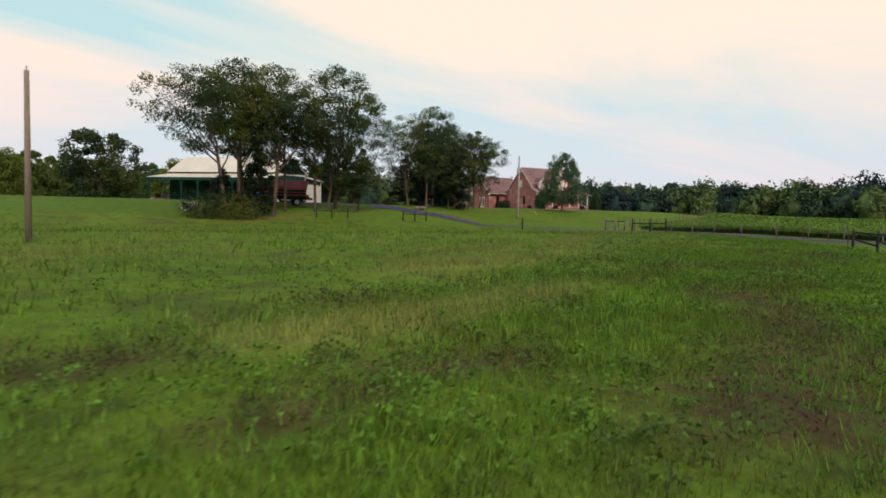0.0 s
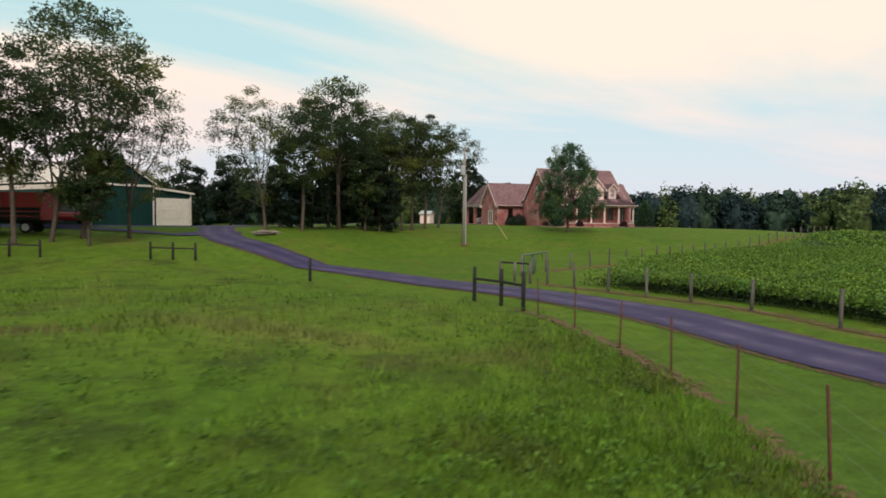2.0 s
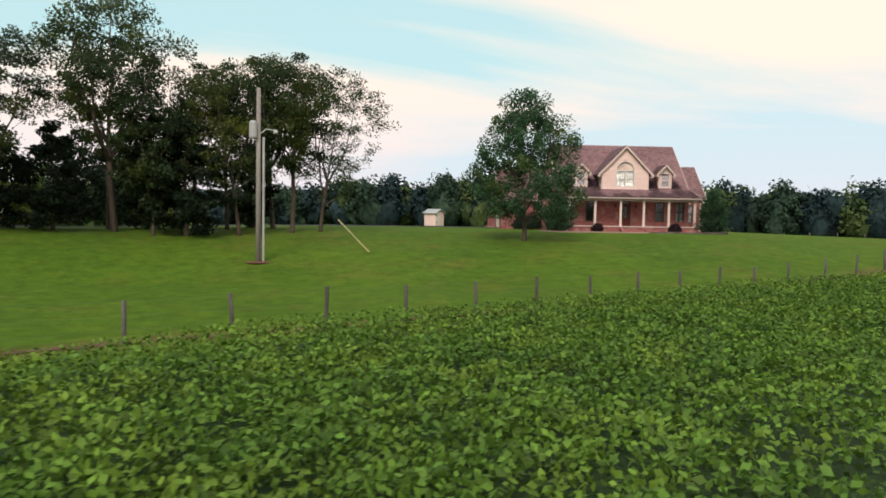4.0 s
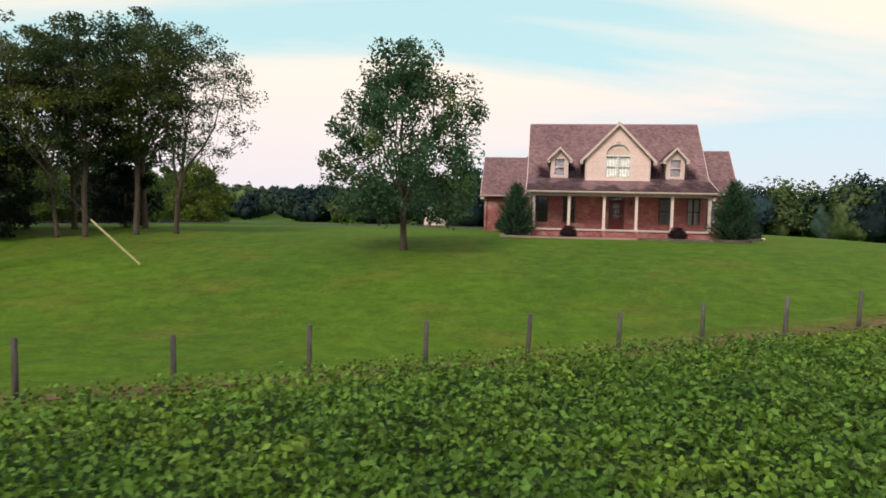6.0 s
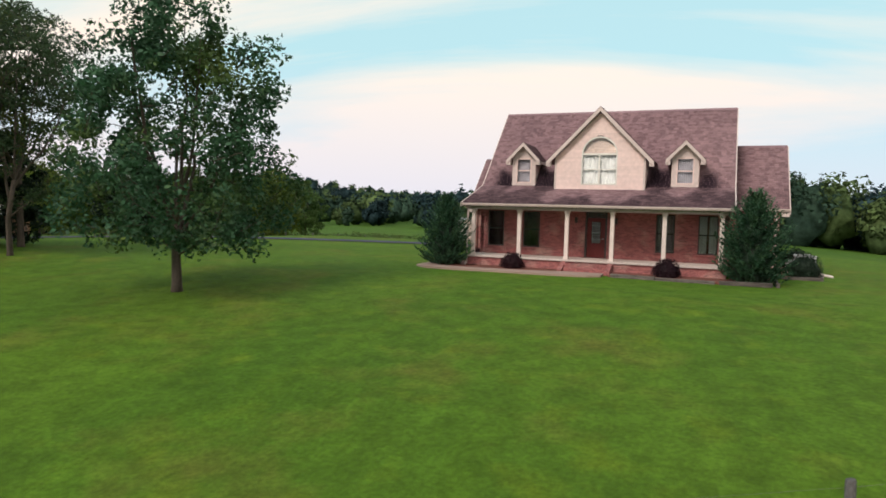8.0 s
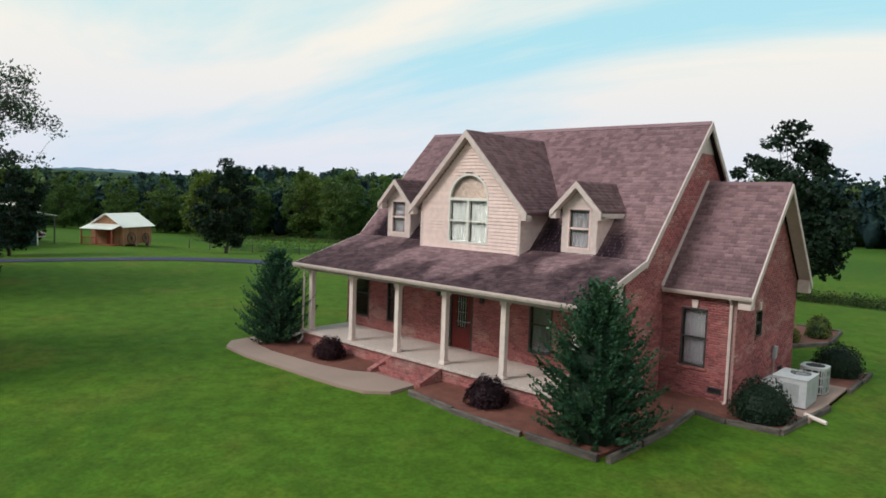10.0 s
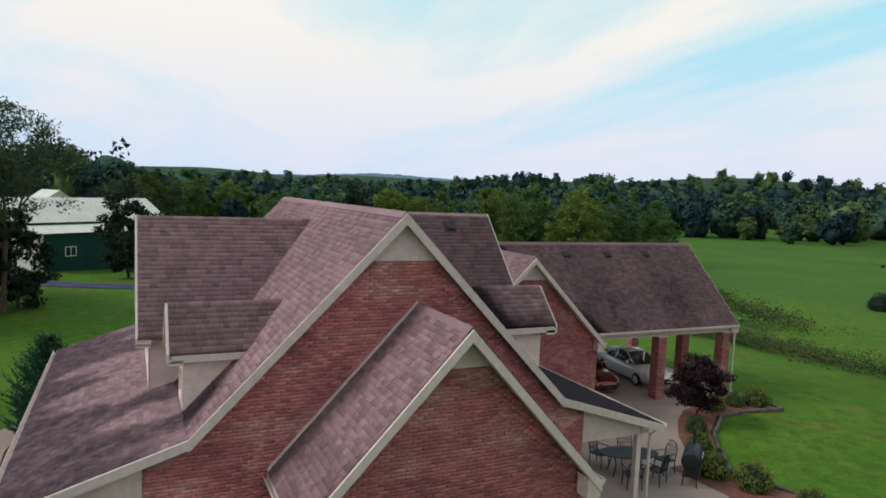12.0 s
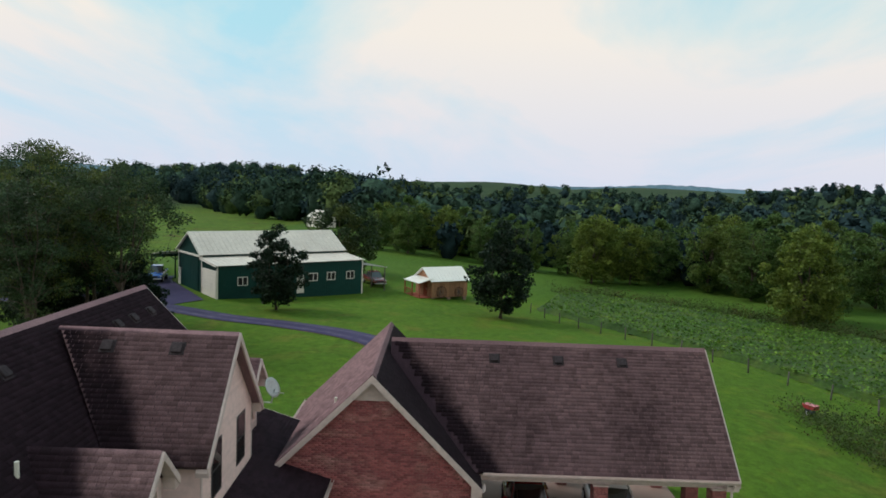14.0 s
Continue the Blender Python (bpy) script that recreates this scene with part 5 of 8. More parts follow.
def shingle_rows(o, u, v, ends, length, rng, keep=None):
    """Tabs over a slope: o eave corner, u along the eave, v up the slope (unit vectors),
    ends: (from, to) along the eave, then along the ridge."""
    o, u, v = (np.array(q, float) for q in (o, u, v))
    nrm = np.cross(u, v)
    if nrm[2] < 0:
        nrm = -nrm
    rows = int(length / 0.142)
    A, B, S = [], [], []
    (l0, r0), (l1, r1) = ends
    for r in range(rows):
        q = r * 0.142 / length
        lo, hi = l0 + (l1 - l0) * q, r0 + (r1 - r0) * q
        e = lo + np.cumsum(rng.uniform(0.14, 0.30, int((hi - lo) / 0.14) + 4)) - rng.uniform(0, 0.4)
        e = np.concatenate([[lo], e[(e > lo + 0.06) & (e < hi - 0.06)], [hi]])
        A += list(e[:-1] + 0.007)
        B += list(e[1:] - 0.007)
        S += [r * 0.142] * (len(e) - 1)
    A, B, S = np.array(A), np.array(B), np.array(S)
    if keep is not None:
        k = keep((A + B) / 2, S)
        A, B, S = A[k], B[k], S[k]
    n = len(A)
    lift = rng.choice([0.012, 0.020], n) + rng.uniform(0, 0.004, n)
    top = np.minimum(S + 0.20, length)

    def pt(a, s, h):
        return o + a[:, None] * u + s[:, None] * v + h[:, None] * nrm

    z0 = np.full(n, 0.001)
    V = np.stack([pt(A, S, lift), pt(B, S, lift), pt(B, top, z0 + 0.004), pt(A, top, z0 + 0.004), pt(A, S, z0), pt(B, S, z0)], 1).reshape(-1, 3)
    up = np.dot(np.cross(u, v), nrm) > 0
    F = np.array([(0, 1, 2, 3), (4, 5, 1, 0), (4, 0, 3, 3), (5, 2, 1, 1)])[:2]
    if not up:
        F = F[:, ::-1]
    return V, (F[None] + 6 * np.arange(n)[:, None, None]).reshape(-1, 4), n


def set_stain_shade(me, stain):
    """Writes the darkening from growth and painted shade, 0 to 1, given by a function of x, y, z, onto a roof mesh."""
    p = np.empty(len(me.vertices) * 3, np.float32)
    me.vertices.foreach_get("co", p)
    p = p.reshape(-1, 3)
    vertex_value(me, "algae_shade", np.clip(stain(p[:, 0], p[:, 1], p[:, 2]) + 0 * p[:, 0], 0, 1))


def ragged(x, y):
    return 0.25 * np.sin(x * 2.1 + 1.3 * np.sin(y * 1.7)) + 0.15 * np.sin(x * 5.3 + y * 2.9)


def front_stain(x, y, z):
    """Dark low down beside the dormers."""
    a = np.abs(x)
    beside = np.maximum(sm((0.95 - np.abs(a - 2.85)) / 0.5), sm((0.75 - np.abs(a - 5.15)) / 0.6))
    return (0.30 + 0.62 * beside) * sm((5.0 + ragged(x, z) - z) / 1.0) * sm((6.6 - a) / 0.8)


def porch_stain(x, y, z):
    """Dark all over but for the clean run below the dormer flashings."""
    low = (3.66 - z) / 1.05
    wide = sm((2.45 + ragged(z * 3, x) - np.abs(x + 0.1)) / 0.5) * sm((0.80 + ragged(x, 0) * 0.7 - low) / 0.3)
    small = sm((0.8 + 0.3 * ragged(z * 3, x) - np.abs(np.abs(x) - 4.1)) / 0.4) * sm((0.45 + 0.5 * ragged(x, 0) - low) / 0.3)
    end = sm((np.abs(x) - 5.2 + ragged(x, z)) / 0.8) * sm((0.5 + ragged(z, x) - low) / 0.4) * 0.7
    return 0.60 - 0.62 * np.maximum(np.maximum(wide, small * 0.8), end)


def rear_algae_shade(x, y, z):
    # even dark: algal growth, and the rear slopes' shade put into the colour
    return 0.97 + 0 * x


def back_dormer_dark(x, y, z):
    """Dark along the join with the rear slope, and in streaks above the eaves."""
    d = y - (RY + (RZ - z) / MAIN_SLOPE)
    return np.where(x > 0, 0.95 - 0.72 * sm((d - 0.5 - ragged(y, z)) / 1.3) + 0.35 * sm((5.75 - z) / 0.6), 0.3)


def carport_dark(x, y, z):
    # dark along the join with the garage roof, faintly banded lower down
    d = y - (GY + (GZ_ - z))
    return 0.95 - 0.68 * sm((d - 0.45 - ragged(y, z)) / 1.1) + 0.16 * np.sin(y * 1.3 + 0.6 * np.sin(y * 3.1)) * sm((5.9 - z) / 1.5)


def roof_slope(parent, ridge, eave, label="", th=0.14, singles=0, keep=None, stain=None):
    """One slope: ridge (a, b) and eave (a, b) end points; slab with shingles on it."""
    (ra, rb), (ea, eb) = [[Vector(p) for p in q] for q in (ridge, eave)]
    mat = M_SHINGLE
    ob = part("roof", Geo().slab([ra, rb, eb, ea], th), mat, parent, label)
    if stain:
        set_stain_shade(ob.data, stain)
    u = (eb - ea).normalized()
    v = ra - ea
    v = (v - u * v.dot(u)).normalized()
    ln = (ra - ea).dot(v)
    V, F, n = shingle_rows(ea, u, v, ((0.0, (eb - ea).length), ((ra - ea).dot(u), (rb - ea).dot(u))), ln, HR, keep)
    if singles:
        first = n - singles
        for k in range(first, n):
            p = V[6 * k:6 * k + 6]
            c = p.mean(0)
            me = mesh_of("shingle", ((p - c), np.array([f - 6 * k for f in F[2 * k:2 * k + 2]])), mat)
            s = new("shingle", me)
            s.parent = ob
            s.matrix_local = Matrix.Translation(c)
        V, F = V[:6 * first], F[:2 * first]
    sh = tagged(part("shingles", (V, F), mat, ob), kind="stuff")
    if stain:
        set_stain_shade(sh.data, stain)
    return ob


def board_between(g, a, b, h, t, side):
    """A trim board hanging h below the line a-b, t thick towards the vector side."""
    a, b, s = Vector(a), Vector(b), Vector(side).normalized() * t
    dn = Vector((0, 0, -h))
    g.prism([a, b, b + dn, a + dn], s)
    return g


def gable_trim(parent, apex, left, right, out, h=0.24, t=0.05, soffit=0.28):
    """Rake boards, soffits and boxed eave returns of one gable end. out: unit vector away from the wall."""
    o = Vector(out)
    ret = 0.34 if soffit > 0.29 else 0.22
    for end in (left, right):
        g = Geo()
        board_between(g, apex, end, h, t, o)
        part("rake_board", g, M_TRIM, parent)
        a, e = Vector(apex), Vector(end)
        g = Geo().prism([a - Vector((0, 0, 0.16)), e - Vector((0, 0, 0.16)), e - Vector((0, 0, 0.185)), a - Vector((0, 0, 0.185))], -o * soffit)
        part("soffit", g, M_TRIM, parent)
        d = (a - e)
        d.z = 0
        d.normalize()
        g = Geo().prism([e - Vector((0, 0, 0.12)), e + d * ret + Vector((0, 0, ret * 0.3)), e + d * ret - Vector((0, 0, ret + 0.02)), e - Vector((0, 0, ret + 0.02))], -o * (soffit + 0.02))
        turn = Matrix.Translation(o * 0.004)
        part("eave_return", turn_geo(g, turn), M_TRIM, parent)


def gutter(parent, a, b, out):
    """An open box gutter along an eave."""
    a, b, o = Vector(a), Vector(b), Vector(out).normalized()
    z = Vector((0, 0, 1))
    prof = [(0, 0), (0, -0.12), (0.07, -0.125), (0.11, -0.05), (0.115, 0.0), (0.105, 0.0), (0.1, -0.045), (0.065, -0.112), (0.012, -0.108), (0.012, 0)]
    g = Geo().prism([a + o * p + z * q for p, q in prof], b - a)
    part("gutter", g, M_TRIM, parent)


def downspout(parent, pts):
    part("downspout", Geo().tube(pts, 0.045, 6), M_TRIM, parent)


# -- main block walls --
HOLES = [(-0.55, 0.55, 0.0, 2.38)] + [(x - 0.44, x + 0.44, 0.42, 2.28) for x in (-5.3, -3.35, 3.35, 5.3)]
part("wall", wall_sheet(-6.2, 6.2, -0.65, 3.3, [(-h[1], -h[0], h[2], h[3]) for h in HOLES]), M_BRICKFAR, house, m=face_at("front", 0, 2.05, 0))
for x, cov in ((-5.3, None), (-3.35, None), (3.35, M_BLIND), (5.3, M_CURTAIN)):
    window(house, face_at("front", x, 2.05, 0.42), 0.88, 1.86, cov, M_FRAMEDARK)
part("wall", wall_sheet(-6.2, 6.2, -0.65, 3.3, []), M_BRICKFAR, house, m=face_at("back", 0, 12.39, 0))


for side, x in (("right", 6.2), ("left", -6.2)):
    # lower block and gable, in the wall's own plane; local x runs along y
    sgn = 1 if side == "left" else -1
    hol = [(-1.6, -0.8, 0.45, 2.1), (-0.4, 0.4, 4.0, 5.5)] if side == "left" else []
    g = wall_sheet(-5.17, 5.17, -0.65, 2.6, [h for h in hol if h[3] < 2.6])
    if side == "left":
        g2 = wall_sheet(-0.9, 0.9, 2.6, 5.9, [hol[1]])
        g.add(g2.v, g2.f)
        for s in (1, -1):
            g.prism([(s * 5.17, 0, 2.6), (s * 0.9, 0, 2.6), (s * 0.9, 0, 7.02), (s * 4.38, 0, 3.45), (s * 5.17, 0, 3.15)], (0, -0.2, 0))
        g.prism([(-0.9, 0, 5.9), (0.9, 0, 5.9), (0.9, 0, 7.02), (0, 0, 7.95), (-0.9, 0, 7.02)], (0, -0.2, 0))
    else:
        g.prism([(-5.17, 0, 2.6), (5.17, 0, 2.6), (5.17, 0, 3.15), (4.38, 0, 3.45), (0, 0, 7.95), (-4.38, 0, 3.45), (-5.17, 0, 3.15)], (0, -0.2, 0))
    wall = part("wall", g, M_MORTAR if side == "right" else M_BRICKFAR, house, m=face_at(side, x, RY, 0))
    if side == "right":
        def main_spans(w):
            half = 5.17 if w < 3.12 else min(5.0, 4.38 - (w - 3.47) / MAIN_SLOPE)
            return less(-half, half, [(-3.3, 2.5)] if w < 2.7 else [])
        brick_face(wall, main_spans, -0.65, 7.1)
    else:
        window(house, face_at(side, x, RY + 1.2 * -1, 0.45), 0.8, 1.65, None, M_FRAMEDARK)
        window(house, face_at(side, x, RY, 4.0), 0.8, 1.5, M_CURTAIN)
    # painted triangle under the apex
    part("gable_panel", Geo().prism([(-0.88, 0, 7.1), (0.88, 0, 7.1), (0, 0, 7.98)], (0, 0.035, 0)), M_TRIM, house, m=face_at(side, x, RY, 0))

# -- main roof, with the flatter porch slopes front and back --
XR = 6.40
for s in (1, -1):
    yk, ye = RY - s * 4.38, RY - s * 7.70
    roof_slope(house, ((-XR, RY, RZ), (XR, RY, RZ)), ((-XR, yk, 3.66), (XR, yk, 3.66)), "steep mauve-brown shingle roof", stain=front_stain if s > 0 else rear_algae_shade)
    roof_slope(house, ((-XR, yk, 3.655), (XR, yk, 3.655)), ((-XR, ye, 2.61), (XR, ye, 2.61)), "flatter dark shingle porch roof with pale worn patches", stain=porch_stain if s > 0 else rear_algae_shade)
    for x, o in ((XR, 1), (-XR, -1)):
        g = Geo()
        board_between(g, (x, RY, RZ), (x, yk, 3.66), 0.25, 0.05, (o, 0, 0))
        board_between(g, (x, yk, 3.66), (x, ye, 2.61), 0.2, 0.05, (o, 0, 0))
        part("rake_board", g, M_TRIM, house)
        g = Geo().prism([(x, RY, RZ - 0.16), (x, yk, 3.66 - 0.16), (x, yk, 3.66 - 0.185), (x, RY, RZ - 0.185)], (-o * 0.28, 0, 0))
        part("soffit", g, M_TRIM, house)
        # panel closing the porch end under its roof
        part("porch_end_panel", Geo().prism([(x - o * 0.32, yk - s * 0.8, 2.36), (x - o * 0.32, yk - s * 0.8, 3.24), (x - o * 0.32, ye + s * 0.3, 2.52), (x - o * 0.32, ye + s * 0.3, 2.36)], (o * 0.06, 0, 0)), M_TRIM, house)
    gutter(house, (-XR, ye, 2.62), (XR, ye, 2.62), (0, -s, 0))
    part("porch_beam", Geo().box((-6.2, min(ye + s * 0.32, ye + s * 0.56), 2.36), (6.2, max(ye + s * 0.32, ye + s * 0.56), 2.56)), M_TRIM, house)
    part("porch_ceiling", Geo().box((-6.18, min(ye + s * 0.3, yk - s * 0.8), 2.34), (6.18, max(ye + s * 0.3, yk - s * 0.8), 2.355)), M_TRIM, house)
part("ridge_cap", Geo().prism([(-XR, RY - 0.14, RZ - 0.10), (-XR, RY, RZ + 0.035), (-XR, RY + 0.14, RZ - 0.10)], (2 * XR, 0, 0)), M_SHINGLE, house)

# -- front porch --
part("porch_floor", Geo().box((-6.2, -0.28, -0.1), (6.2, 2.04, 0.0), 0.01), M_PORCHFLOOR, house, "pale concrete porch floor")
part("porch_base", Geo().box((-6.15, -0.2, -0.75), (6.15, -0.02, -0.1)), M_BRICKFAR, house)
for x in (-6.15, 5.97):
    part("porch_base", Geo().box((x, -0.02, -0.75), (x + 0.18, 2.03, -0.1)), M_BRICKFAR, house)
for x in (-5.85, -3.43, -1.05, 1.11, 3.46, 5.9):
    p = part("porch_post", Geo().box((x - 0.095, -0.095, 0.12), (x + 0.095, 0.095, 2.22), 0.012), M_POST, house)
    part("post_base", Geo().box((x - 0.125, -0.125, 0.0), (x + 0.125, 0.125, 0.12), 0.01), M_POST, p)
    part("post_cap", Geo().box((x - 0.125, -0.125, 2.22), (x + 0.125, 0.125, 2.36), 0.01), M_POST, p)
for k in range(3):
    part("porch_step", Geo().box((-1.0, -0.58 - 0.3 * k, -0.75), (1.0, -0.21 - 0.3 * k, -0.17 - 0.17 * k), 0.01), M_BRICKFAR, house)
for x in (1.0, -1.22):
    part("step_cheek", Geo().prism([(x, -0.2, -0.08), (x, -1.2, -0.42), (x, -1.2, -0.75), (x, -0.2, -0.75)], (0.22, 0, 0)), M_BRICKFAR, house)
# entrance door with leaded oval light and transom
door = part("front_door", Geo().box((-0.455, -0.12, 0.02), (0.455, -0.075, 2.03), 0.005), M_DOORRED, house, "dark red front door with a tall glass light", m=face_at("front", 0, 2.05, 0))
part("door_light", Geo().box((-0.23, -0.074, 0.75), (0.23, -0.066, 1.85), 0.004), glass("leaded_glass", (0.30, 0.42, 0.42), 0.15), door)
g = Geo()
for x in (-0.16, -0.05, 0.05, 0.16):
    g.box((x - 0.008, -0.066, 0.76), (x + 0.008, -0.060, 1.84))
for z in (0.95, 1.3, 1.65):
    g.box((-0.23, -0.066, z - 0.008), (0.23, -0.0605, z + 0.008))
part("lead_bars", g, M_METALGREY, door)
part("door_handle", Geo().tube([(-0.38, -0.07, 0.98), (-0.38, -0.01, 0.98), (-0.30, -0.01, 0.98)], 0.014, 6), M_METALGREY, door, "brass handle")
g = wall_sheet(-0.55, 0.55, 0.0, 2.38, [(-0.46, 0.46, 0.0, 2.04), (-0.46, 0.46, 2.1, 2.32)], 0.14)
dframe = part("door_frame", g, M_FRAMEDARK, house, m=face_at("front", 0, 2.055, 0))
part("transom_pane", Geo().box((-0.46, -0.09, 2.1), (0.46, -0.084, 2.32)), M_GLASS, dframe)
for x in (-1.0, 1.0):
    lamp = part("wall_lamp", Geo().box((x - 0.07, 1.88, 1.75), (x + 0.07, 2.0, 2.05), 0.02), M_FRAMEDARK, house)
    part("lamp_bracket", Geo().box((x - 0.03, 1.99, 1.82), (x + 0.03, 2.05, 1.95)), M_FRAMEDARK, lamp)


# -- dormers --
def siding_face(parent, m, half_at, w0, w1, hole_at=None):
    """Lapped boards across a face; half_at(w) is the half width, hole_at(w) the half width of an opening or 0."""
    w = w0
    while w < w1:
        e = w + 0.118
        a = half_at(w + 0.06)
        if a > 0.06:
            hb = hole_at(w + 0.06) if hole_at else 0
            for lo, hi in (((-a, -hb), (hb, a)) if hb else ((-a, a),)):
                if hi - lo > 0.02:
                    g = Geo().prism([(lo, 0.0, w), (lo, 0.030, w), (lo, 0.004, min(e, w1)), (lo, 0.0, min(e, w1))], (hi - lo, 0, 0))
                    part("siding_board", g, M_SIDING, parent)
        w = e
    return parent


def big_gable(side, wy, fy, wins):
    """The wide gabled dormer over the porch; wy wall plane, fy front edge of its roof."""
    s = -1 if side == "front" else 1
    half, eave_x, eave_z, apex = (2.25, 2.68, 4.90, 7.66) if s < 0 else (2.25, 2.58, 5.12, 7.95)
    m = face_at(side, 0, wy, 0)
    wall = part("dormer_wall", Geo().prism([(-half, -0.1, 3.3), (half, -0.1, 3.3), (half, -0.1, 5.3), (0, -0.1, 7.7), (-half, -0.1, 5.3)], (0, 0.06, 0)) if not wins else Geo(), M_SIDING, house, "cream lapped siding on the big dormer", m=m)
    roof_y = RY + s * 0.45
    for e in (1, -1):
        roof_slope(house, ((0, fy, apex), (0, roof_y, apex)), ((e * eave_x, fy, eave_z), (e * eave_x, RY + s * 3.0, eave_z)), "brown shingle dormer roof", stain=None if s < 0 else back_dormer_dark)
        # side wall of the dormer
        ck = part("dormer_wall", Geo().box((min(e * half, e * (half - 0.12)), min(wy, RY), 3.3), (max(e * half, e * (half - 0.12)), max(wy, RY), 5.2)), M_SIDING, house)
        for k, w in enumerate(np.arange(3.3, 5.15, 0.118)):
            L = [(e * half, wy, w), (e * (half + 0.022), wy, w), (e * (half + 0.005), wy, w + 0.118), (e * half, wy, w + 0.118)]
            part("siding_board", Geo().prism(L, (0, -s * min(2.6, (w - 2.9) * 0.95 + 0.8), 0)), M_SIDING, ck)
    gable_trim(house, (0, fy, apex - 0.02), (-eave_x, fy, eave_z - 0.02), (eave_x, fy, eave_z - 0.02), (0, s, 0), soffit=abs(fy - wy))
    part("corner_board", Geo().box((-half - 0.03, 0, 3.45), (-half + 0.07, 0.03, 5.0)), M_TRIM, house, m=m)
    part("corner_board", Geo().box((half - 0.07, 0, 3.45), (half + 0.03, 0.03, 5.0)), M_TRIM, house, m=m)
    return m, wall


def half_gable(w):
    return min(2.25, max(0, (7.40 - w) / 1.03))


m, wall = big_gable("front", 2.25, 1.98, True)


def arch_hole(w):
    if w < 3.70 or w > 6.17:
        return 0
    return 0.9 if w < 5.27 else math.sqrt(max(0, 0.81 - (w - 5.27) ** 2))


siding_face(wall, m @ Matrix(), half_gable, 3.382, 7.3, arch_hole)
for b in wall.children:
    b.matrix_local = Matrix()
g = Geo()
for w in np.arange(3.32, 7.3, 0.1):
    a, hb = half_gable(w + 0.1), max(arch_hole(w + 0.02), arch_hole(w + 0.08))
    for lo, hi in (((-a, -hb - 0.02), (hb + 0.02, a)) if hb else ((-a, a),)):
        if hi > lo:
            g.box((lo, -0.1, w), (hi, -0.002, w + 0.1))
part("sheathing", g, M_SIDING, wall)
gw = Geo()
for a, b in (((-0.9, -0.08, 3.72), (-0.84, 0.03, 5.27)), ((0.84, -0.08, 3.72), (0.9, 0.03, 5.27)), ((-0.84, -0.08, 3.72), (0.84, 0.035, 3.79)), ((-0.84, -0.08, 5.22), (0.84, 0.03, 5.32)),
             ((-0.05, -0.08, 3.79), (0.05, 0.03, 5.22)), ((-0.84, -0.06, 4.48), (-0.05, 0.01, 4.53)), ((0.05, -0.06, 4.48), (0.84, 0.01, 4.53))):
    gw.box(a, b)
for k in range(14):
    a0, a1 = math.pi * k / 14, math.pi * (k + 1) / 14
    gw.prism([(math.cos(a0) * 0.9, 0.03, 5.27 + math.sin(a0) * 0.9), (math.cos(a1) * 0.9, 0.03, 5.27 + math.sin(a1) * 0.9),
              (math.cos(a1) * 0.83, 0.03, 5.27 + math.sin(a1) * 0.83), (math.cos(a0) * 0.83, 0.03, 5.27 + math.sin(a0) * 0.83)], (0, -0.11, 0))
arched = part("window", gw, M_FRAMEWHITE, house, "arched double window with white curtains", m=m)
for lo, hi in ((-0.84, -0.05), (0.05, 0.84)):
    part("pane", Geo().box((lo, -0.05, 3.79), (hi, -0.044, 5.22)), M_GLASS, arched).visible_shadow = False
    g = Geo()
    for i in range(8):
        x0, x1 = lo + (hi - lo) * i / 8, lo + (hi - lo) * (i + 1) / 8
        g.add([(x0, -0.13 + 0.03 * (i % 2), 3.79), (x1, -0.13 + 0.03 * ((i + 1) % 2), 3.79), (x1, -0.13 + 0.03 * ((i + 1) % 2), 5.2), (x0, -0.13 + 0.03 * (i % 2), 5.2)], [(0, 1, 2, 3)])
    part("curtain", g, M_CURTAIN, arched)
fan = Geo().prism([(math.cos(math.pi * k / 14) * 0.84, -0.05, 5.3 + math.sin(math.pi * k / 14) * 0.83) for k in range(15)], (0, 0.006, 0))
part("fanlight", fan, M_GLASS, arched).visible_shadow = False
# added tan panel stands in for the sky's reflection in the fanlight
part("shade", Geo().box((-0.88, -0.14, 5.25), (0.88, -0.13, 6.2)), surf("reflected_sky_tan", (0.66, 0.49, 0.40), (0.60, 0.44, 0.36), bump=0.05), arched)
# near-black sheet added for the unlit room behind the arched window
part("window_void", Geo().box((-0.95, -0.9, 3.68), (0.95, -0.88, 6.25)), M_DARK, arched)

m, wall = big_gable("back", 12.39, 12.66, False)
siding_face(wall, m, lambda w: min(2.25, max(0, (7.66 - w) / 1.06)), 3.4, 7.55)
for x in (-1.1, 1.1):
    g = Geo().box((x - 0.42, -0.03, 3.75), (x + 0.42, 0.032, 5.25))
    w = part("window", g, M_FRAMEDARK, house, m=m)
    for lo, hi in ((3.82, 4.47), (4.53, 5.18)):
        part("pane", Geo().box((x - 0.36, 0.030, lo), (x + 0.36, 0.038, hi)), M_GLASS, w)


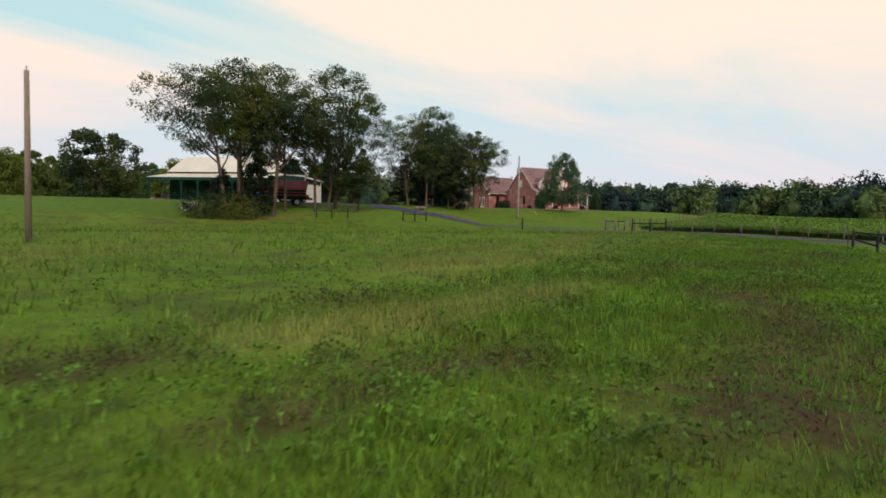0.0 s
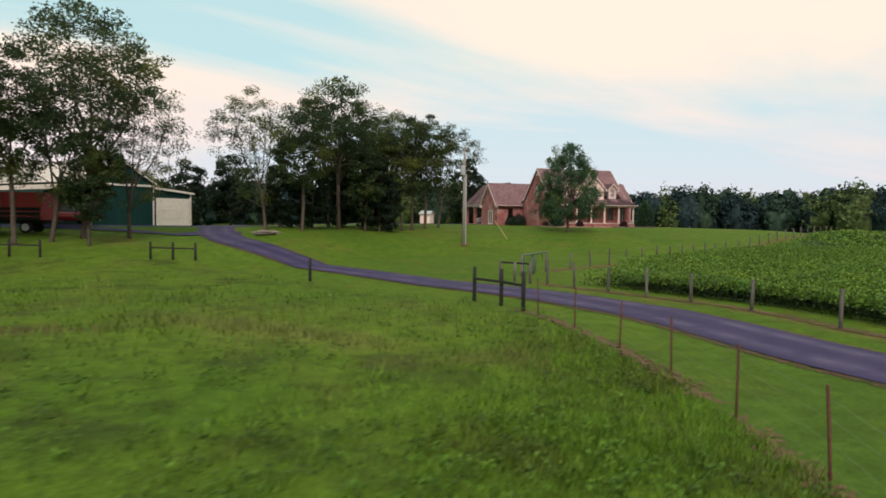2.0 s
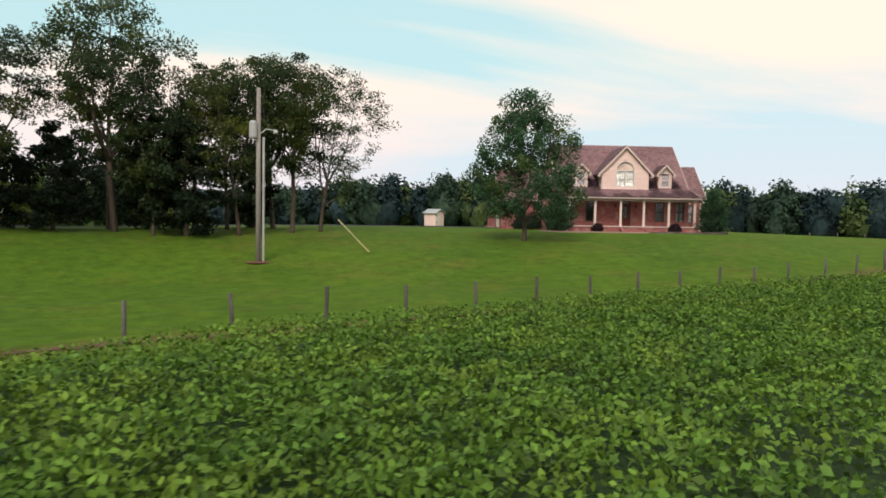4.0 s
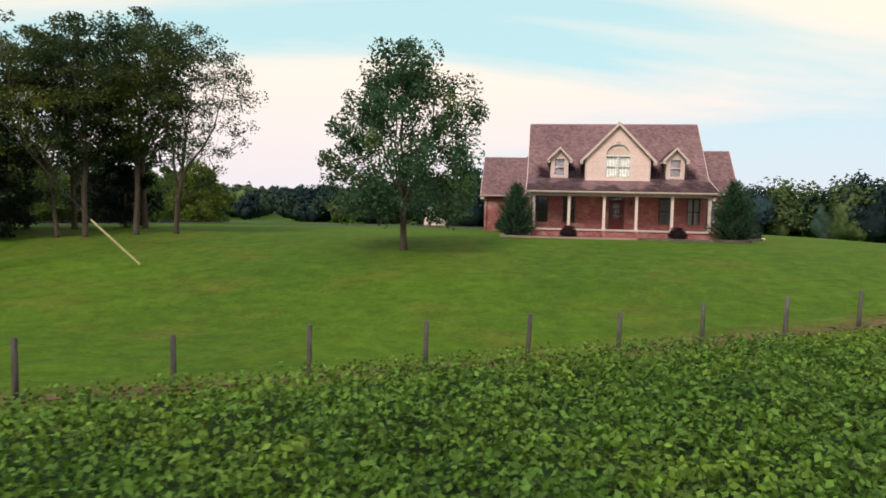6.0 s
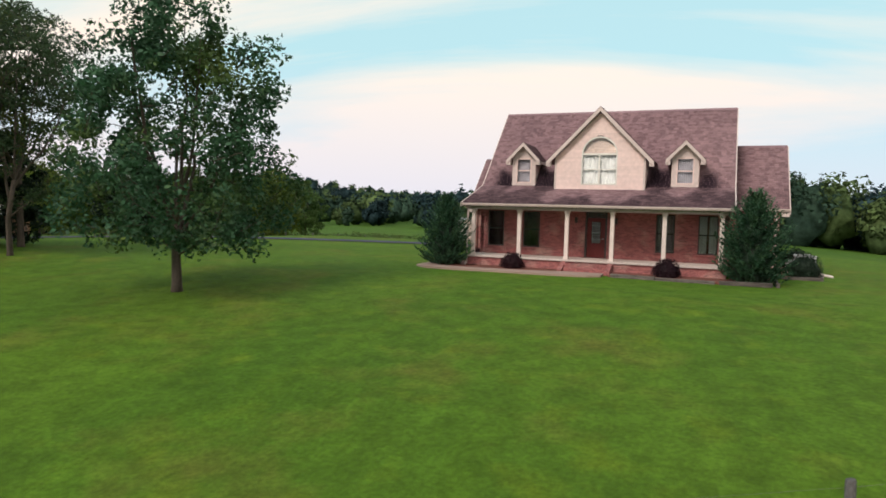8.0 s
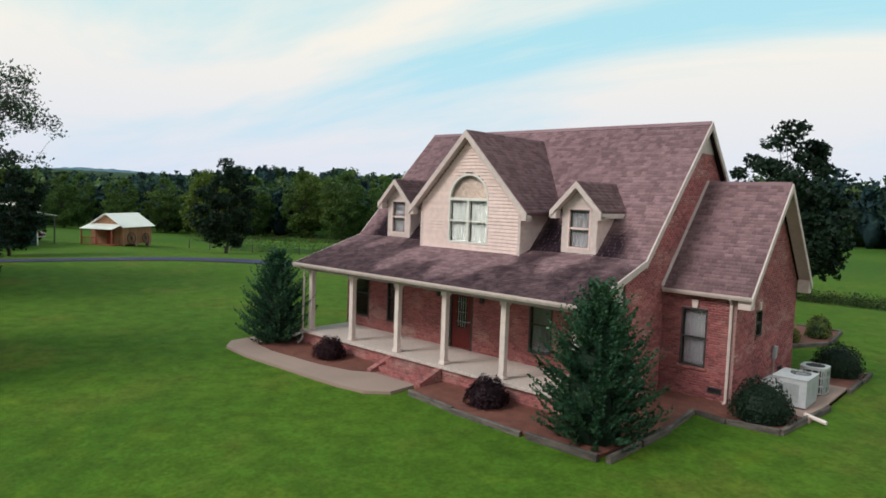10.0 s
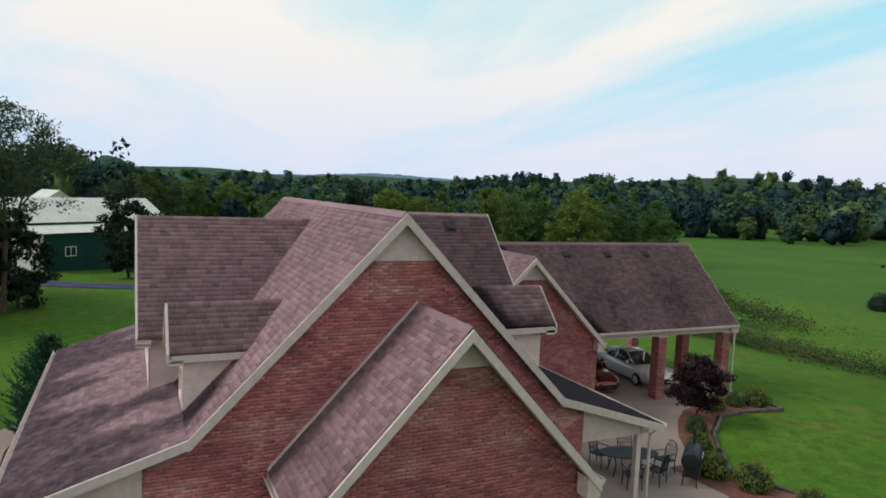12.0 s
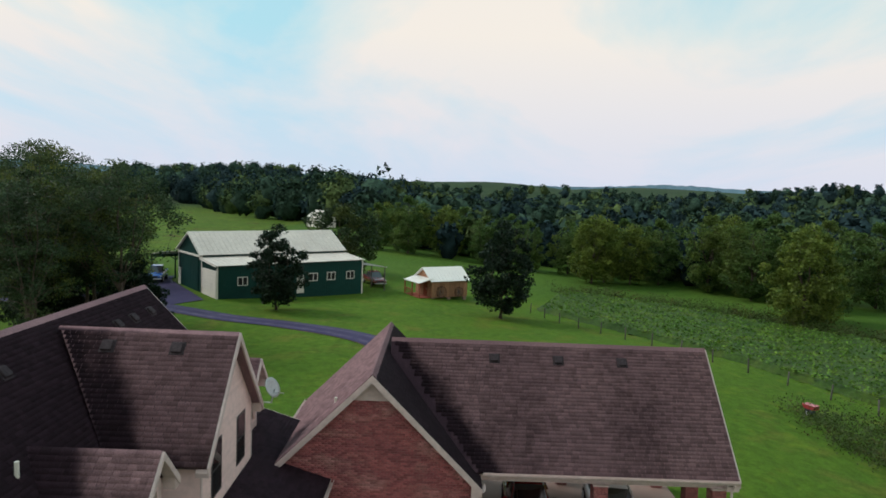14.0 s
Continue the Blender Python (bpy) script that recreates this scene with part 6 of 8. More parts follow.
def small_dormer(side, cx):
    s = -1 if side == "front" else 1
    wy, fy = (RY - 4.38, RY - 4.66) if s < 0 else (RY + 4.7, RY + 4.98)
    apex, ez, ex, half = (5.97, 5.03, 0.92, 0.63) if s < 0 else (6.15, 5.2, 0.92, 0.63)
    m = face_at(side, cx, wy, 0)
    g = wall_sheet(-half, half, 3.3, 5.2, [(-0.41, 0.41, 3.82, 5.12)], 0.12)
    g.prism([(-half, 0, 5.2), (half, 0, 5.2), (0, 0, 5.86)], (0, -0.12, 0))
    ob = part("dormer", g, M_TRIM, house, "small gabled dormer in cream trim", m=m)
    for e in (1, -1):
        V = [(cx, fy, apex), (cx, RY + s * 2.0, apex)], [(cx + e * ex, fy, ez), (cx + e * ex, RY + s * 2.7, ez)]
        roof_slope(house, *V, th=0.09, stain=None if s < 0 else back_dormer_dark)
        ck = Geo().box((min(e * half, e * (half - 0.1)), -2.9, 3.4), (max(e * half, e * (half - 0.1)), -0.12, 5.15))
        c = part("cheek", ck, M_SIDING, ob)
        part("dormer_fascia", Geo().box((min(e * ex, e * (ex - 0.04)), -1.9, ez - 0.2), (max(e * ex, e * (ex - 0.04)), 0.24, ez - 0.05)), M_TRIM, ob)
        for w in np.arange(3.5, 5.05, 0.118):
            part("lap", Geo().prism([(e * half, -0.02, w), (e * (half + 0.022), -0.02, w), (e * (half + 0.005), -0.02, w + 0.118), (e * half, -0.02, w + 0.118)], (0, -2.0, 0)), M_SIDING, c)
    gable_trim(house, (cx, fy, apex - 0.02), (cx - ex, fy, ez - 0.02), (cx + ex, fy, ez - 0.02), (0, s, 0), h=0.2, soffit=0.26)
    window(house, face_at(side, cx, wy, 3.82), 0.82, 1.3, M_BLIND, M_SIDING, sill=False)


for cx in (-4.1, 4.1):
    small_dormer("front", cx)
    small_dormer("back", cx)

# -- right wing --
WY, WZ, WE = 7.61, 6.14, 2.74
WXR = 8.93
wing_front = part("wall", wall_sheet(-8.5, -6.2, -0.7, 2.75, [(-7.66, -6.86, 0.4, 2.2)]), M_MORTAR, house, m=face_at("front", 0, 4.58, 0))
brick_face(wing_front, lambda w: less(-8.5, -6.22, [(-7.66, -6.86)] if 0.36 < w < 2.2 else []), -0.7, 2.7)
window(house, face_at("front", 7.26, 4.58, 0.4), 0.8, 1.8, M_BLIND, M_FRAMEDARK, key=True)
g = wall_sheet(-3.05, 3.05, -0.7, 2.6, [(0.66, 1.26, 1.25, 2.1)])
g.prism([(-3.05, 0, 2.6), (3.05, 0, 2.6), (3.05, 0, 2.85), (0, 0, 5.98), (-3.05, 0, 2.85)], (0, -0.2, 0))
wing_wall = part("wall", g, M_MORTAR, house, m=face_at("right", 8.5, WY, 0))


def wing_spans(w):
    half = min(3.05, 3.05 - (w - 2.82) / 1.03)
    return less(-half, half, [(0.66, 1.26)] if 1.2 < w < 2.1 else [])


brick_face(wing_wall, wing_spans, -0.7, 5.28, single=lambda u, w: w > 3.3 and abs(u) < 1.8)
window(house, face_at("right", 8.5, WY - 0.96, 1.25), 0.6, 0.85, None, M_FRAMEDARK, key=True)
part("wall", wall_sheet(6.2, 8.5, -0.7, 2.75, []), M_BRICKFAR, house, m=face_at("back", 0, 10.67, 0))
part("gable_panel", Geo().prism([(-0.74, 0, 5.28), (0.74, 0, 5.28), (0, 0, 6.02)], (0, 0.035, 0)), M_TRIM, house, m=face_at("right", 8.5, WY, 0))
roof_slope(house, ((6.2, WY, WZ), (WXR, WY, WZ)), ((6.2, WY - 3.22, WE), (WXR, WY - 3.22, WE)), "brown shingle roof of the side wing", singles=280)
roof_slope(house, ((6.2, WY, WZ), (WXR, WY, WZ)), ((6.2, WY + 3.22, WE), (WXR, WY + 3.22, WE)), stain=rear_algae_shade)
gable_trim(house, (WXR, WY, WZ - 0.02), (WXR, WY - 3.22, WE - 0.02), (WXR, WY + 3.22, WE - 0.02), (1, 0, 0), soffit=0.34)
part("ridge_cap", Geo().prism([(6.2, WY - 0.13, WZ - 0.1), (6.2, WY, WZ + 0.035), (6.2, WY + 0.13, WZ - 0.1)], (WXR - 6.2, 0, 0)), M_SHINGLE, house)
g = Geo()
board_between(g, (6.21, WY, WZ + 0.06), (6.21, WY - 3.22, WE + 0.06), 0.1, 0.09, (1, 0, 0))
part("flashing", g, M_TRIM, house)
gutter(house, (6.3, WY - 3.22, WE), (WXR, WY - 3.22, WE), (0, -1, 0))
gutter(house, (6.3, WY + 3.22, WE), (WXR, WY + 3.22, WE), (0, 1, 0))
downspout(house, [(8.36, WY - 3.27, WE - 0.12), (8.36, 4.5, WE - 0.3), (8.36, 4.49, -0.45), (8.36, 4.3, -0.52)])
downspout(house, [(-6.15, -0.52, 2.5), (-6.1, -0.2, 2.3), (-6.1, -0.25, -0.35), (-6.1, -0.45, -0.5)])
downspout(house, [(6.3, 14.9, 2.5), (6.2, 14.65, 2.3), (6.2, 14.65, -0.4)])
for m, u in ((face_at("front", 8.0, 4.58, -0.32), 0), (face_at("right", 6.2, 3.4, -0.32), 0), (face_at("right", 8.5, 9.2, -0.3), 0)):
    v = part("crawl_vent", wall_sheet(-0.22, 0.22, 0, 0.2, [(-0.19, 0.19, 0.03, 0.17)], 0.03), M_FRAMEDARK, house, m=m @ Matrix.Translation((0, 0.034, 0)))
    part("grille", Geo().box((-0.19, -0.03, 0.03), (0.19, -0.014, 0.17)), M_DARK, v)
meter = part("electric_meter", Geo().box((-0.13, 0, 0.0), (0.13, 0.12, 0.42), 0.02), M_METALGREY, house, "grey electric meter box", m=face_at("right", 8.52, 8.3, 0.3))
part("conduit", Geo().tube([(0, 0.05, 0), (0, 0.05, -0.85)], 0.025, 6), M_METALGREY, meter)

# -- garage wing and carport --
GY, GZ_, GE = 16.2, 6.21, 2.6
g = wall_sheet(-3.3, 3.3, -0.7, 2.6, [])
g.prism([(-3.3, 0, 2.6), (3.3, 0, 2.6), (3.3, 0, 2.72), (0, 0, 6.02), (-3.3, 0, 2.72)], (0, -0.2, 0))
gwall = part("wall", g, M_MORTAR, house, m=face_at("right", -2.6, GY, 0))
brick_face(gwall, lambda w: [(-h, h) for h in (min(3.3, 3.3 - (w - 2.7)),)], -0.65, 5.28)
part("wall", Geo().add(g.v, g.f), M_BRICKFAR, house, m=face_at("left", -10.45, GY, 0))
for x, side in ((-2.6, "right"), (-10.45, "left")):
    part("gable_panel", Geo().prism([(-0.75, 0, 5.28), (0.75, 0, 5.28), (0, 0, 6.04)], (0, 0.035, 0)), M_TRIM, house, m=face_at(side, x, GY, 0))
part("wall", wall_sheet(2.6, 10.45, -0.7, 2.65, [(7.6, 8.5, 0.4, 2.1)]), M_BRICKFAR, house, m=face_at("front", 0, 13.1, 0))
window(house, face_at("front", -8.05, 13.1, 0.4), 0.9, 1.7, None, M_FRAMEDARK)
part("wall", wall_sheet(-10.45, -2.6, -0.7, 2.65, [(-8.2, -7.2, -0.5, 1.6)]), M_BRICKFAR, house, m=face_at("back", 0, 19.7, 0))
gd = part("side_door", Geo().box((-8.18, 19.55, -0.5), (-7.22, 19.6, 1.58)), M_WHITEPAINT, house)
part("door_handle", Geo().box((-7.4, 19.6, 0.4), (-7.34, 19.66, 0.52)), M_METALGREY, gd)
fd = part("french_door", wall_sheet(-0.9, 0.9, -0.45, 1.75, [(-0.8, -0.06, -0.3, 1.65), (0.06, 0.8, -0.3, 1.65)], 0.06), M_FRAMEWHITE, house, m=face_at("left", -10.455, 15.6, 0) @ Matrix.Translation((0, 0.07, 0)))
for lo, hi in ((-0.8, -0.06), (0.06, 0.8)):
    part("pane", Geo().box((lo, -0.04, -0.3), (hi, -0.03, 1.65)), M_GLASS, fd)
for s in (1, -1):
    roof_slope(house, ((-10.78, GY, GZ_), (-2.28, GY, GZ_)), ((-10.78, GY - s * 3.63, GE), (-2.28, GY - s * 3.63, GE)), "brown shingle garage roof", stain=None if s > 0 else rear_algae_shade)
    gutter(house, (-10.78 if s > 0 else -2.7, GY - s * 3.63, GE), (-2.28, GY - s * 3.63, GE), (0, -s, 0))
gable_trim(house, (-2.28, GY, GZ_ - 0.02), (-2.28, GY - 3.63, GE - 0.02), (-2.28, GY + 3.63, GE - 0.02), (1, 0, 0), soffit=0.3)
gable_trim(house, (-10.78, GY, GZ_ - 0.02), (-10.78, GY - 3.63, GE - 0.02), (-10.78, GY + 3.63, GE - 0.02), (-1, 0, 0), soffit=0.3)
part("ridge_cap", Geo().prism([(-10.78, GY - 0.13, GZ_ - 0.1), (-10.78, GY, GZ_ + 0.035), (-10.78, GY + 0.13, GZ_ - 0.1)], (8.5, 0, 0)), M_SHINGLE, house)
CX, CZ, CE, CY1 = -6.74, 6.42, 2.80, 28.5
for s in (1, -1):
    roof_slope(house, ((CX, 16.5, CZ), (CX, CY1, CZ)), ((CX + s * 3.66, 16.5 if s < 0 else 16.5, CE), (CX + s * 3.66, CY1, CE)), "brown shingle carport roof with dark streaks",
               keep=lambda a, q: a > 3.2 - q * 0.62, stain=carport_dark)
    gutter(house, (CX + s * 3.66, 19.9, CE), (CX + s * 3.66, CY1, CE), (s, 0, 0))
    part("carport_beam", Geo().box((CX + s * 3.3 - 0.15, 19.7, 2.45), (CX + s * 3.3 + 0.15, 28.4, 2.72)), M_TRIM, house)
part("ridge_cap", Geo().prism([(CX - 0.13, 16.5, CZ - 0.1), (CX, 16.5, CZ + 0.035), (CX + 0.13, 16.5, CZ - 0.1)], (0, CY1 - 16.5, 0)), M_SHINGLE, house)
part("carport_ceiling", Geo().box((CX - 3.3, 19.72, 2.72), (CX + 3.3, 28.4, 2.74)), M_TRIM, house)
part("carport_beam", Geo().box((CX - 3.45, 28.1, 2.45), (CX + 3.45, 28.4, 2.72)), M_TRIM, house)
part("gable_panel", Geo().prism([(CX - 3.3, 28.4, 2.72), (CX + 3.3, 28.4, 2.72), (CX, 28.4, 6.1)], (0, 0.1, 0)), M_SIDING, house)
gable_trim(house, (CX, CY1, CZ - 0.02), (CX - 3.66, CY1, CE - 0.02), (CX + 3.66, CY1, CE - 0.02), (0, 1, 0), soffit=0.4)
for x, y in ((-3.44, 23.9), (-3.44, 27.9), (-6.2, 28.1), (-10.0, 28.1), (-10.0, 23.9)):
    p = part("pillar", Geo().box((x - 0.24, y - 0.24, -0.6), (x + 0.24, y + 0.24, 2.44), 0.008), M_BRICKFAR, house, "square brick carport pillar")
    part("pillar_cap", Geo().box((x - 0.27, y - 0.27, 2.40), (x + 0.27, y + 0.27, 2.46)), M_TRIM, p)
downspout(house, [(-2.98, 28.3, 2.68), (-3.06, 28.25, 2.4), (-3.06, 28.25, -0.5)])
part("carport_floor", Geo().box((-10.6, 19.75, -0.75), (-2.6, 28.6, -0.5), 0.01), M_CONCRETE, house, "concrete carport slab")

# rear porch posts, roof vents, pipes and dish
for x in (6.0, 2.2):
    part("porch_post", Geo().box((x - 0.08, 14.32, -0.5), (x + 0.08, 14.48, 2.36), 0.01), M_POST, house)


M_VENT = surf("vent_cap", (0.045, 0.036, 0.04), (0.035, 0.028, 0.032), bump=0, rough=0.8, spec=0.1)


def roof_vent(x, y, z, tilt, about):
    m = pose(x, y, z, tilt if about == "x" else 0, tilt if about == "y" else 0, 0)
    v = part("roof_vent", Geo().box((-0.15, -0.15, 0.0), (0.15, 0.15, 0.09), 0.02), M_VENT, house, m=m)
    part("vent_flange", Geo().box((-0.2, -0.2, -0.02), (0.2, 0.2, 0.012)), M_VENT, v)


for x in (-5.2, -3.9, -2.8, 2.9, 4.2, 5.4):
    roof_vent(x, RY + 0.75, RZ - 0.75 * MAIN_SLOPE + 0.03, -45.7, "x")
for y in (9.2, 11.1):
    roof_vent(0.42, y, 7.95 - 0.42 * 1.09 + 0.03, 47, "y")
for y in (20.4, 22.8, 25.2):
    roof_vent(CX + 0.55, y, CZ - 0.55 * 0.99 + 0.03, 44.7, "y")
roof_vent(8.2, WY + 0.5, WZ - 0.5, -46, "x")
for x, y, z in ((4.9, 9.5, 5.8), (-3.4, 14.9, 4.75)):
    part("vent_pipe", Geo().tube([(x, y, z - 0.1), (x, y, z + 0.34)], 0.05, 8), M_WHITEPAINT, house, "white plastic vent pipe")
dish = part("satellite_dish", Geo(), M_METALGREY, house, "grey satellite dish on a bent arm")
prof = [(0.0, 0.06), (0.12, 0.052), (0.24, 0.03), (0.34, 0.0), (0.34, 0.012), (0.24, 0.042), (0.12, 0.064), (0.0, 0.072)]
g = Geo()
for i, (r, h) in enumerate(prof):
    for k in range(16):
        g.v.append((max(r, 0.002) * math.cos(k * math.pi / 8), max(r, 0.002) * math.sin(k * math.pi / 8), -h))
for i in range(len(prof) - 1):
    for k in range(16):
        g.f.append((i * 16 + k, i * 16 + (k + 1) % 16, i * 16 + 16 + (k + 1) % 16, i * 16 + 16 + k))
dish.data = mesh_of("satellite_dish", turn_geo(g, pose(-2.55, 13.0, 5.62, 62, 0, 160)), M_METALGREY, True)
part("dish_arm", Geo().tube([(-2.6, 12.6, 5.1), (-2.6, 12.95, 5.1), (-2.55, 13.06, 5.57)], 0.025, 6), M_METALGREY, dish)
part("dish_feed", Geo().tube([(-2.55, 13.0, 5.45), (-2.35, 13.4, 5.5)], 0.015, 5), M_METALGREY, dish)


# ---- barn ----
BARN = pose(-55.0, -5.95, -0.85, 0, 0, 129.9)
barn = thing("barn", "dark green metal barn with white doors and a pale metal roof", "barn", BARN)
BL, BA, BRG, BF = 19.0, 4.6, 8.4, 12.2


def ribbed(a, b, h0, h1, pitch=0.3, out=0.02):
    """A ribbed steel sheet standing on the line a-b, from z h0 to h1 (numbers or pairs)."""
    a, b = Vector(a), Vector(b)
    d = (b - a)
    n = max(1, int(d.length / pitch))
    o = Vector((d.y, -d.x, 0)).normalized()
    g = Geo()
    h0, h1 = [(h, h) if isinstance(h, (int, float)) else h for h in (h0, h1)]
    prof = [(i / n + f / n, k) for i in range(n) for f, k in ((0, 0), (0.78, 0), (0.82, 1), (0.96, 1))] + [(1.0, 0)]
    for q, k in prof:
        lo, hi = h0[0] + (h0[1] - h0[0]) * q, h1[0] + (h1[1] - h1[0]) * q
        p = a + d * q
        f, b_ = p + o * out * k, p - o * 0.05
        g.v += [(f.x, f.y, lo), (f.x, f.y, hi), (b_.x, b_.y, lo), (b_.x, b_.y, hi)]
    for i in range(len(prof) - 1):
        e = 4 * i
        g.f += [(e, e + 4, e + 5, e + 1), (e + 6, e + 2, e + 3, e + 7), (e + 1, e + 5, e + 7, e + 3), (e + 4, e, e + 2, e + 6)]
    e = 4 * (len(prof) - 1)
    g.f += [(0, 1, 3, 2), (e, e + 2, e + 3, e + 1)]
    return g


def seam_roof(parent, ridge, eave, mat, pitch=0.6, label=""):
    (ra, rb), (ea, eb) = [[Vector(p) for p in q] for q in (ridge, eave)]
    g = Geo().slab([ra, rb, eb, ea], 0.05)
    nrm = (rb - ra).cross(ea - ra).normalized()
    nrm = nrm if nrm.z > 0 else -nrm
    w = (rb - ra).length
    ob = part("roof", g, mat, parent, label)
    s = Geo()
    u = (rb - ra).normalized()
    for i in range(int(w / pitch) + 1):
        p, q = ra + u * min(i * pitch, w - 0.03), ea + u * min(i * pitch, w - 0.03)
        s.prism([p, p + u * 0.03, p + u * 0.03 + nrm * 0.035, p + nrm * 0.035], q - p)
    part("roof_ribs", s, mat, ob)
    return ob


LE, LT, ME, RD = 3.75, 4.15, 4.6, 6.9
# side towards the house: lean-to wall with windows and a door
wins = (2.9, 11.9, 14.4, 17.2)
g = ribbed((0, 0, 0), (BL, 0, 0), -0.8, LE)
part("wall", g, M_BARNGREEN, barn, "dark green ribbed steel wall")
for x in wins:
    w = part("window", wall_sheet(-0.6, 0.6, 1.35, 2.35, [(-0.52, -0.04, 1.43, 2.27), (0.04, 0.52, 1.43, 2.27)], 0.06), M_FRAMEWHITE, barn, m=pose(x, -0.08, 0, 0, 0, 180))
    for s in (-0.28, 0.28):
        # opaque near-black panes paint the darkness inside the barn
        part("pane", Geo().box((s - 0.24, -0.04, 1.43), (s + 0.24, -0.02, 2.27)), M_DARK, w)
d = part("side_door", Geo().box((9.7, -0.1, 0.0), (10.65, -0.03, 2.1), 0.01), M_WHITEPAINT, barn, "white walk-in door")
part("door_handle", Geo().box((9.78, -0.15, 0.95), (9.86, -0.1, 1.05)), M_METALGREY, d)
# end with the big doors
part("wall", ribbed((0, BA, 0), (0, 0, 0), -0.3, (LT, LE)), M_BARNGREEN, barn)
part("wall", ribbed((0, BRG, 0), (0, BA, 0), -0.3, (RD, ME)), M_BARNGREEN, barn)
part("wall", ribbed((0, BF, 0), (0, BRG, 0), -0.3, (ME, RD)), M_BARNGREEN, barn)
part("wall", ribbed((BL, 0, 0), (BL, BA, 0), -0.9, (LE, LT)), M_BARNGREEN, barn)
part("wall", ribbed((BL, BA, 0), (BL, BRG, 0), -0.9, (ME, RD)), M_BARNGREEN, barn)
part("wall", ribbed((BL, BRG, 0), (BL, BF, 0), -0.9, (RD, ME)), M_BARNGREEN, barn)
part("wall", ribbed((BL, BF, 0), (0, BF, 0), -0.6, ME), M_BARNGREEN, barn)
part("wall", ribbed((0, BA, 0), (BL, BA, 0), LT - 0.05, ME), M_BARNGREEN, barn)
rd = part("roller_door", Geo().box((-0.05, 0.28, 0.02), (-0.03, 4.3, 3.1)), M_WHITEPAINT, barn, "white roller door")
for k in range(7):
    part("door_panel", Geo().box((-0.09, 0.28, 0.02 + 0.44 * k), (-0.05, 4.3, 0.445 + 0.44 * k), 0.012), M_WHITEPAINT, rd)
part("door_track", Geo().box((-0.12, 0.16, 0.0), (-0.03, 0.27, 3.2)), M_FRAMEWHITE, rd)
sl = part("sliding_door", ribbed((-0.07, 11.0, 0), (-0.07, 5.6, 0), 0.05, 4.2), M_BARNGREEN, barn, "tall green sliding door")
part("door_rail", Geo().box((-0.2, 4.9, 4.2), (-0.05, 11.6, 4.42)), M_FRAMEWHITE, barn, "white sliding door rail")
part("walk_door", Geo().box((-0.1, 11.35, 0.05), (-0.04, 12.05, 2.3), 0.01), M_WHITEPAINT, barn)
for y, h in ((0, LE), (BA, ME), (BF, ME)):
    part("corner_trim", Geo().box((-0.06, y - 0.07, -0.2), (0.06, y + 0.07, h)), M_FRAMEWHITE, barn)
part("corner_trim", Geo().box((BL - 0.06, -0.07, -0.8), (BL + 0.08, 0.07, LE)), M_FRAMEWHITE, barn)
seam_roof(barn, ((-0.25, BA + 0.05, LT + 0.08), (BL + 0.25, BA + 0.05, LT + 0.08)), ((-0.25, -0.3, LE - 0.0), (BL + 0.25, -0.3, LE - 0.0)), M_WHITEMETAL)
seam_roof(barn, ((-0.3, BRG, RD + 0.06), (BL + 0.3, BRG, RD + 0.06)), ((-0.3, BA - 0.3, ME - 0.1), (BL + 0.3, BA - 0.3, ME - 0.1)), M_WHITEMETAL)
seam_roof(barn, ((-0.3, BRG, RD + 0.06), (BL + 0.3, BRG, RD + 0.06)), ((-0.3, BF + 0.3, ME - 0.1), (BL + 0.3, BF + 0.3, ME - 0.1)), M_WHITEMETAL)
for a, b in (((-0.32, BRG, RD), (-0.32, BA - 0.3, ME - 0.12)), ((-0.32, BRG, RD), (-0.32, BF + 0.3, ME - 0.12)), ((-0.27, BA, LT + 0.02), (-0.27, -0.3, LE - 0.03))):
    part("rake_trim", board_between(Geo(), a, b, 0.16, 0.05, (-1, 0, 0)), M_FRAMEWHITE, barn)
# open lean-to on the far side, on posts with rounded brackets
seam_roof(barn, ((-2.0, BF, ME - 0.35), (BL, BF, ME - 0.35)), ((-2.0, BF + 4.6, 3.5), (BL, BF + 4.6, 3.5)), M_WHITEMETAL, label="pale metal lean-to roof")
part("eave_board", Geo().box((-2.0, BF + 4.5, 3.1), (BL, BF + 4.6, 3.5)), M_BARNGREEN, barn)
for k in range(8):
    x = -1.9 + k * 2.95
    p = part("post", Geo().box((x - 0.08, BF + 4.36, -0.9), (x + 0.08, BF + 4.52, 3.2)), M_BARNGREEN, barn)
    for s in (1, -1):
        part("brace", Geo().prism([(x, BF + 4.4, 2.6), (x + s * 0.75, BF + 4.4, 3.14), (x + s * 0.55, BF + 4.4, 3.14), (x, BF + 4.4, 2.75)], (0, 0.08, 0)), M_BARNGREEN, p)
seam_roof(barn, ((BL, 0.4, 3.1), (BL, 7.0, 3.1)), ((BL + 4.2, 0.4, 2.5), (BL + 4.2, 7.0, 2.5)), M_METALGREY, label="grey metal shed roof on thin posts")
for y in (0.6, 3.7, 6.8):
    part("post", Geo().box((BL + 3.95, y - 0.06, -1.0), (BL + 4.07, y + 0.06, 2.55)), M_POSTWOOD, barn)

# ---- board cabin with wagon wheels ----
CAB = pose(-67.0, 17.7, -2.0, 0, 0, 120)
cabin = thing("board_cabin", "small cedar board cabin with a porch and white metal roof", "cabin", CAB)
CL, CW = 5.4, 4.4


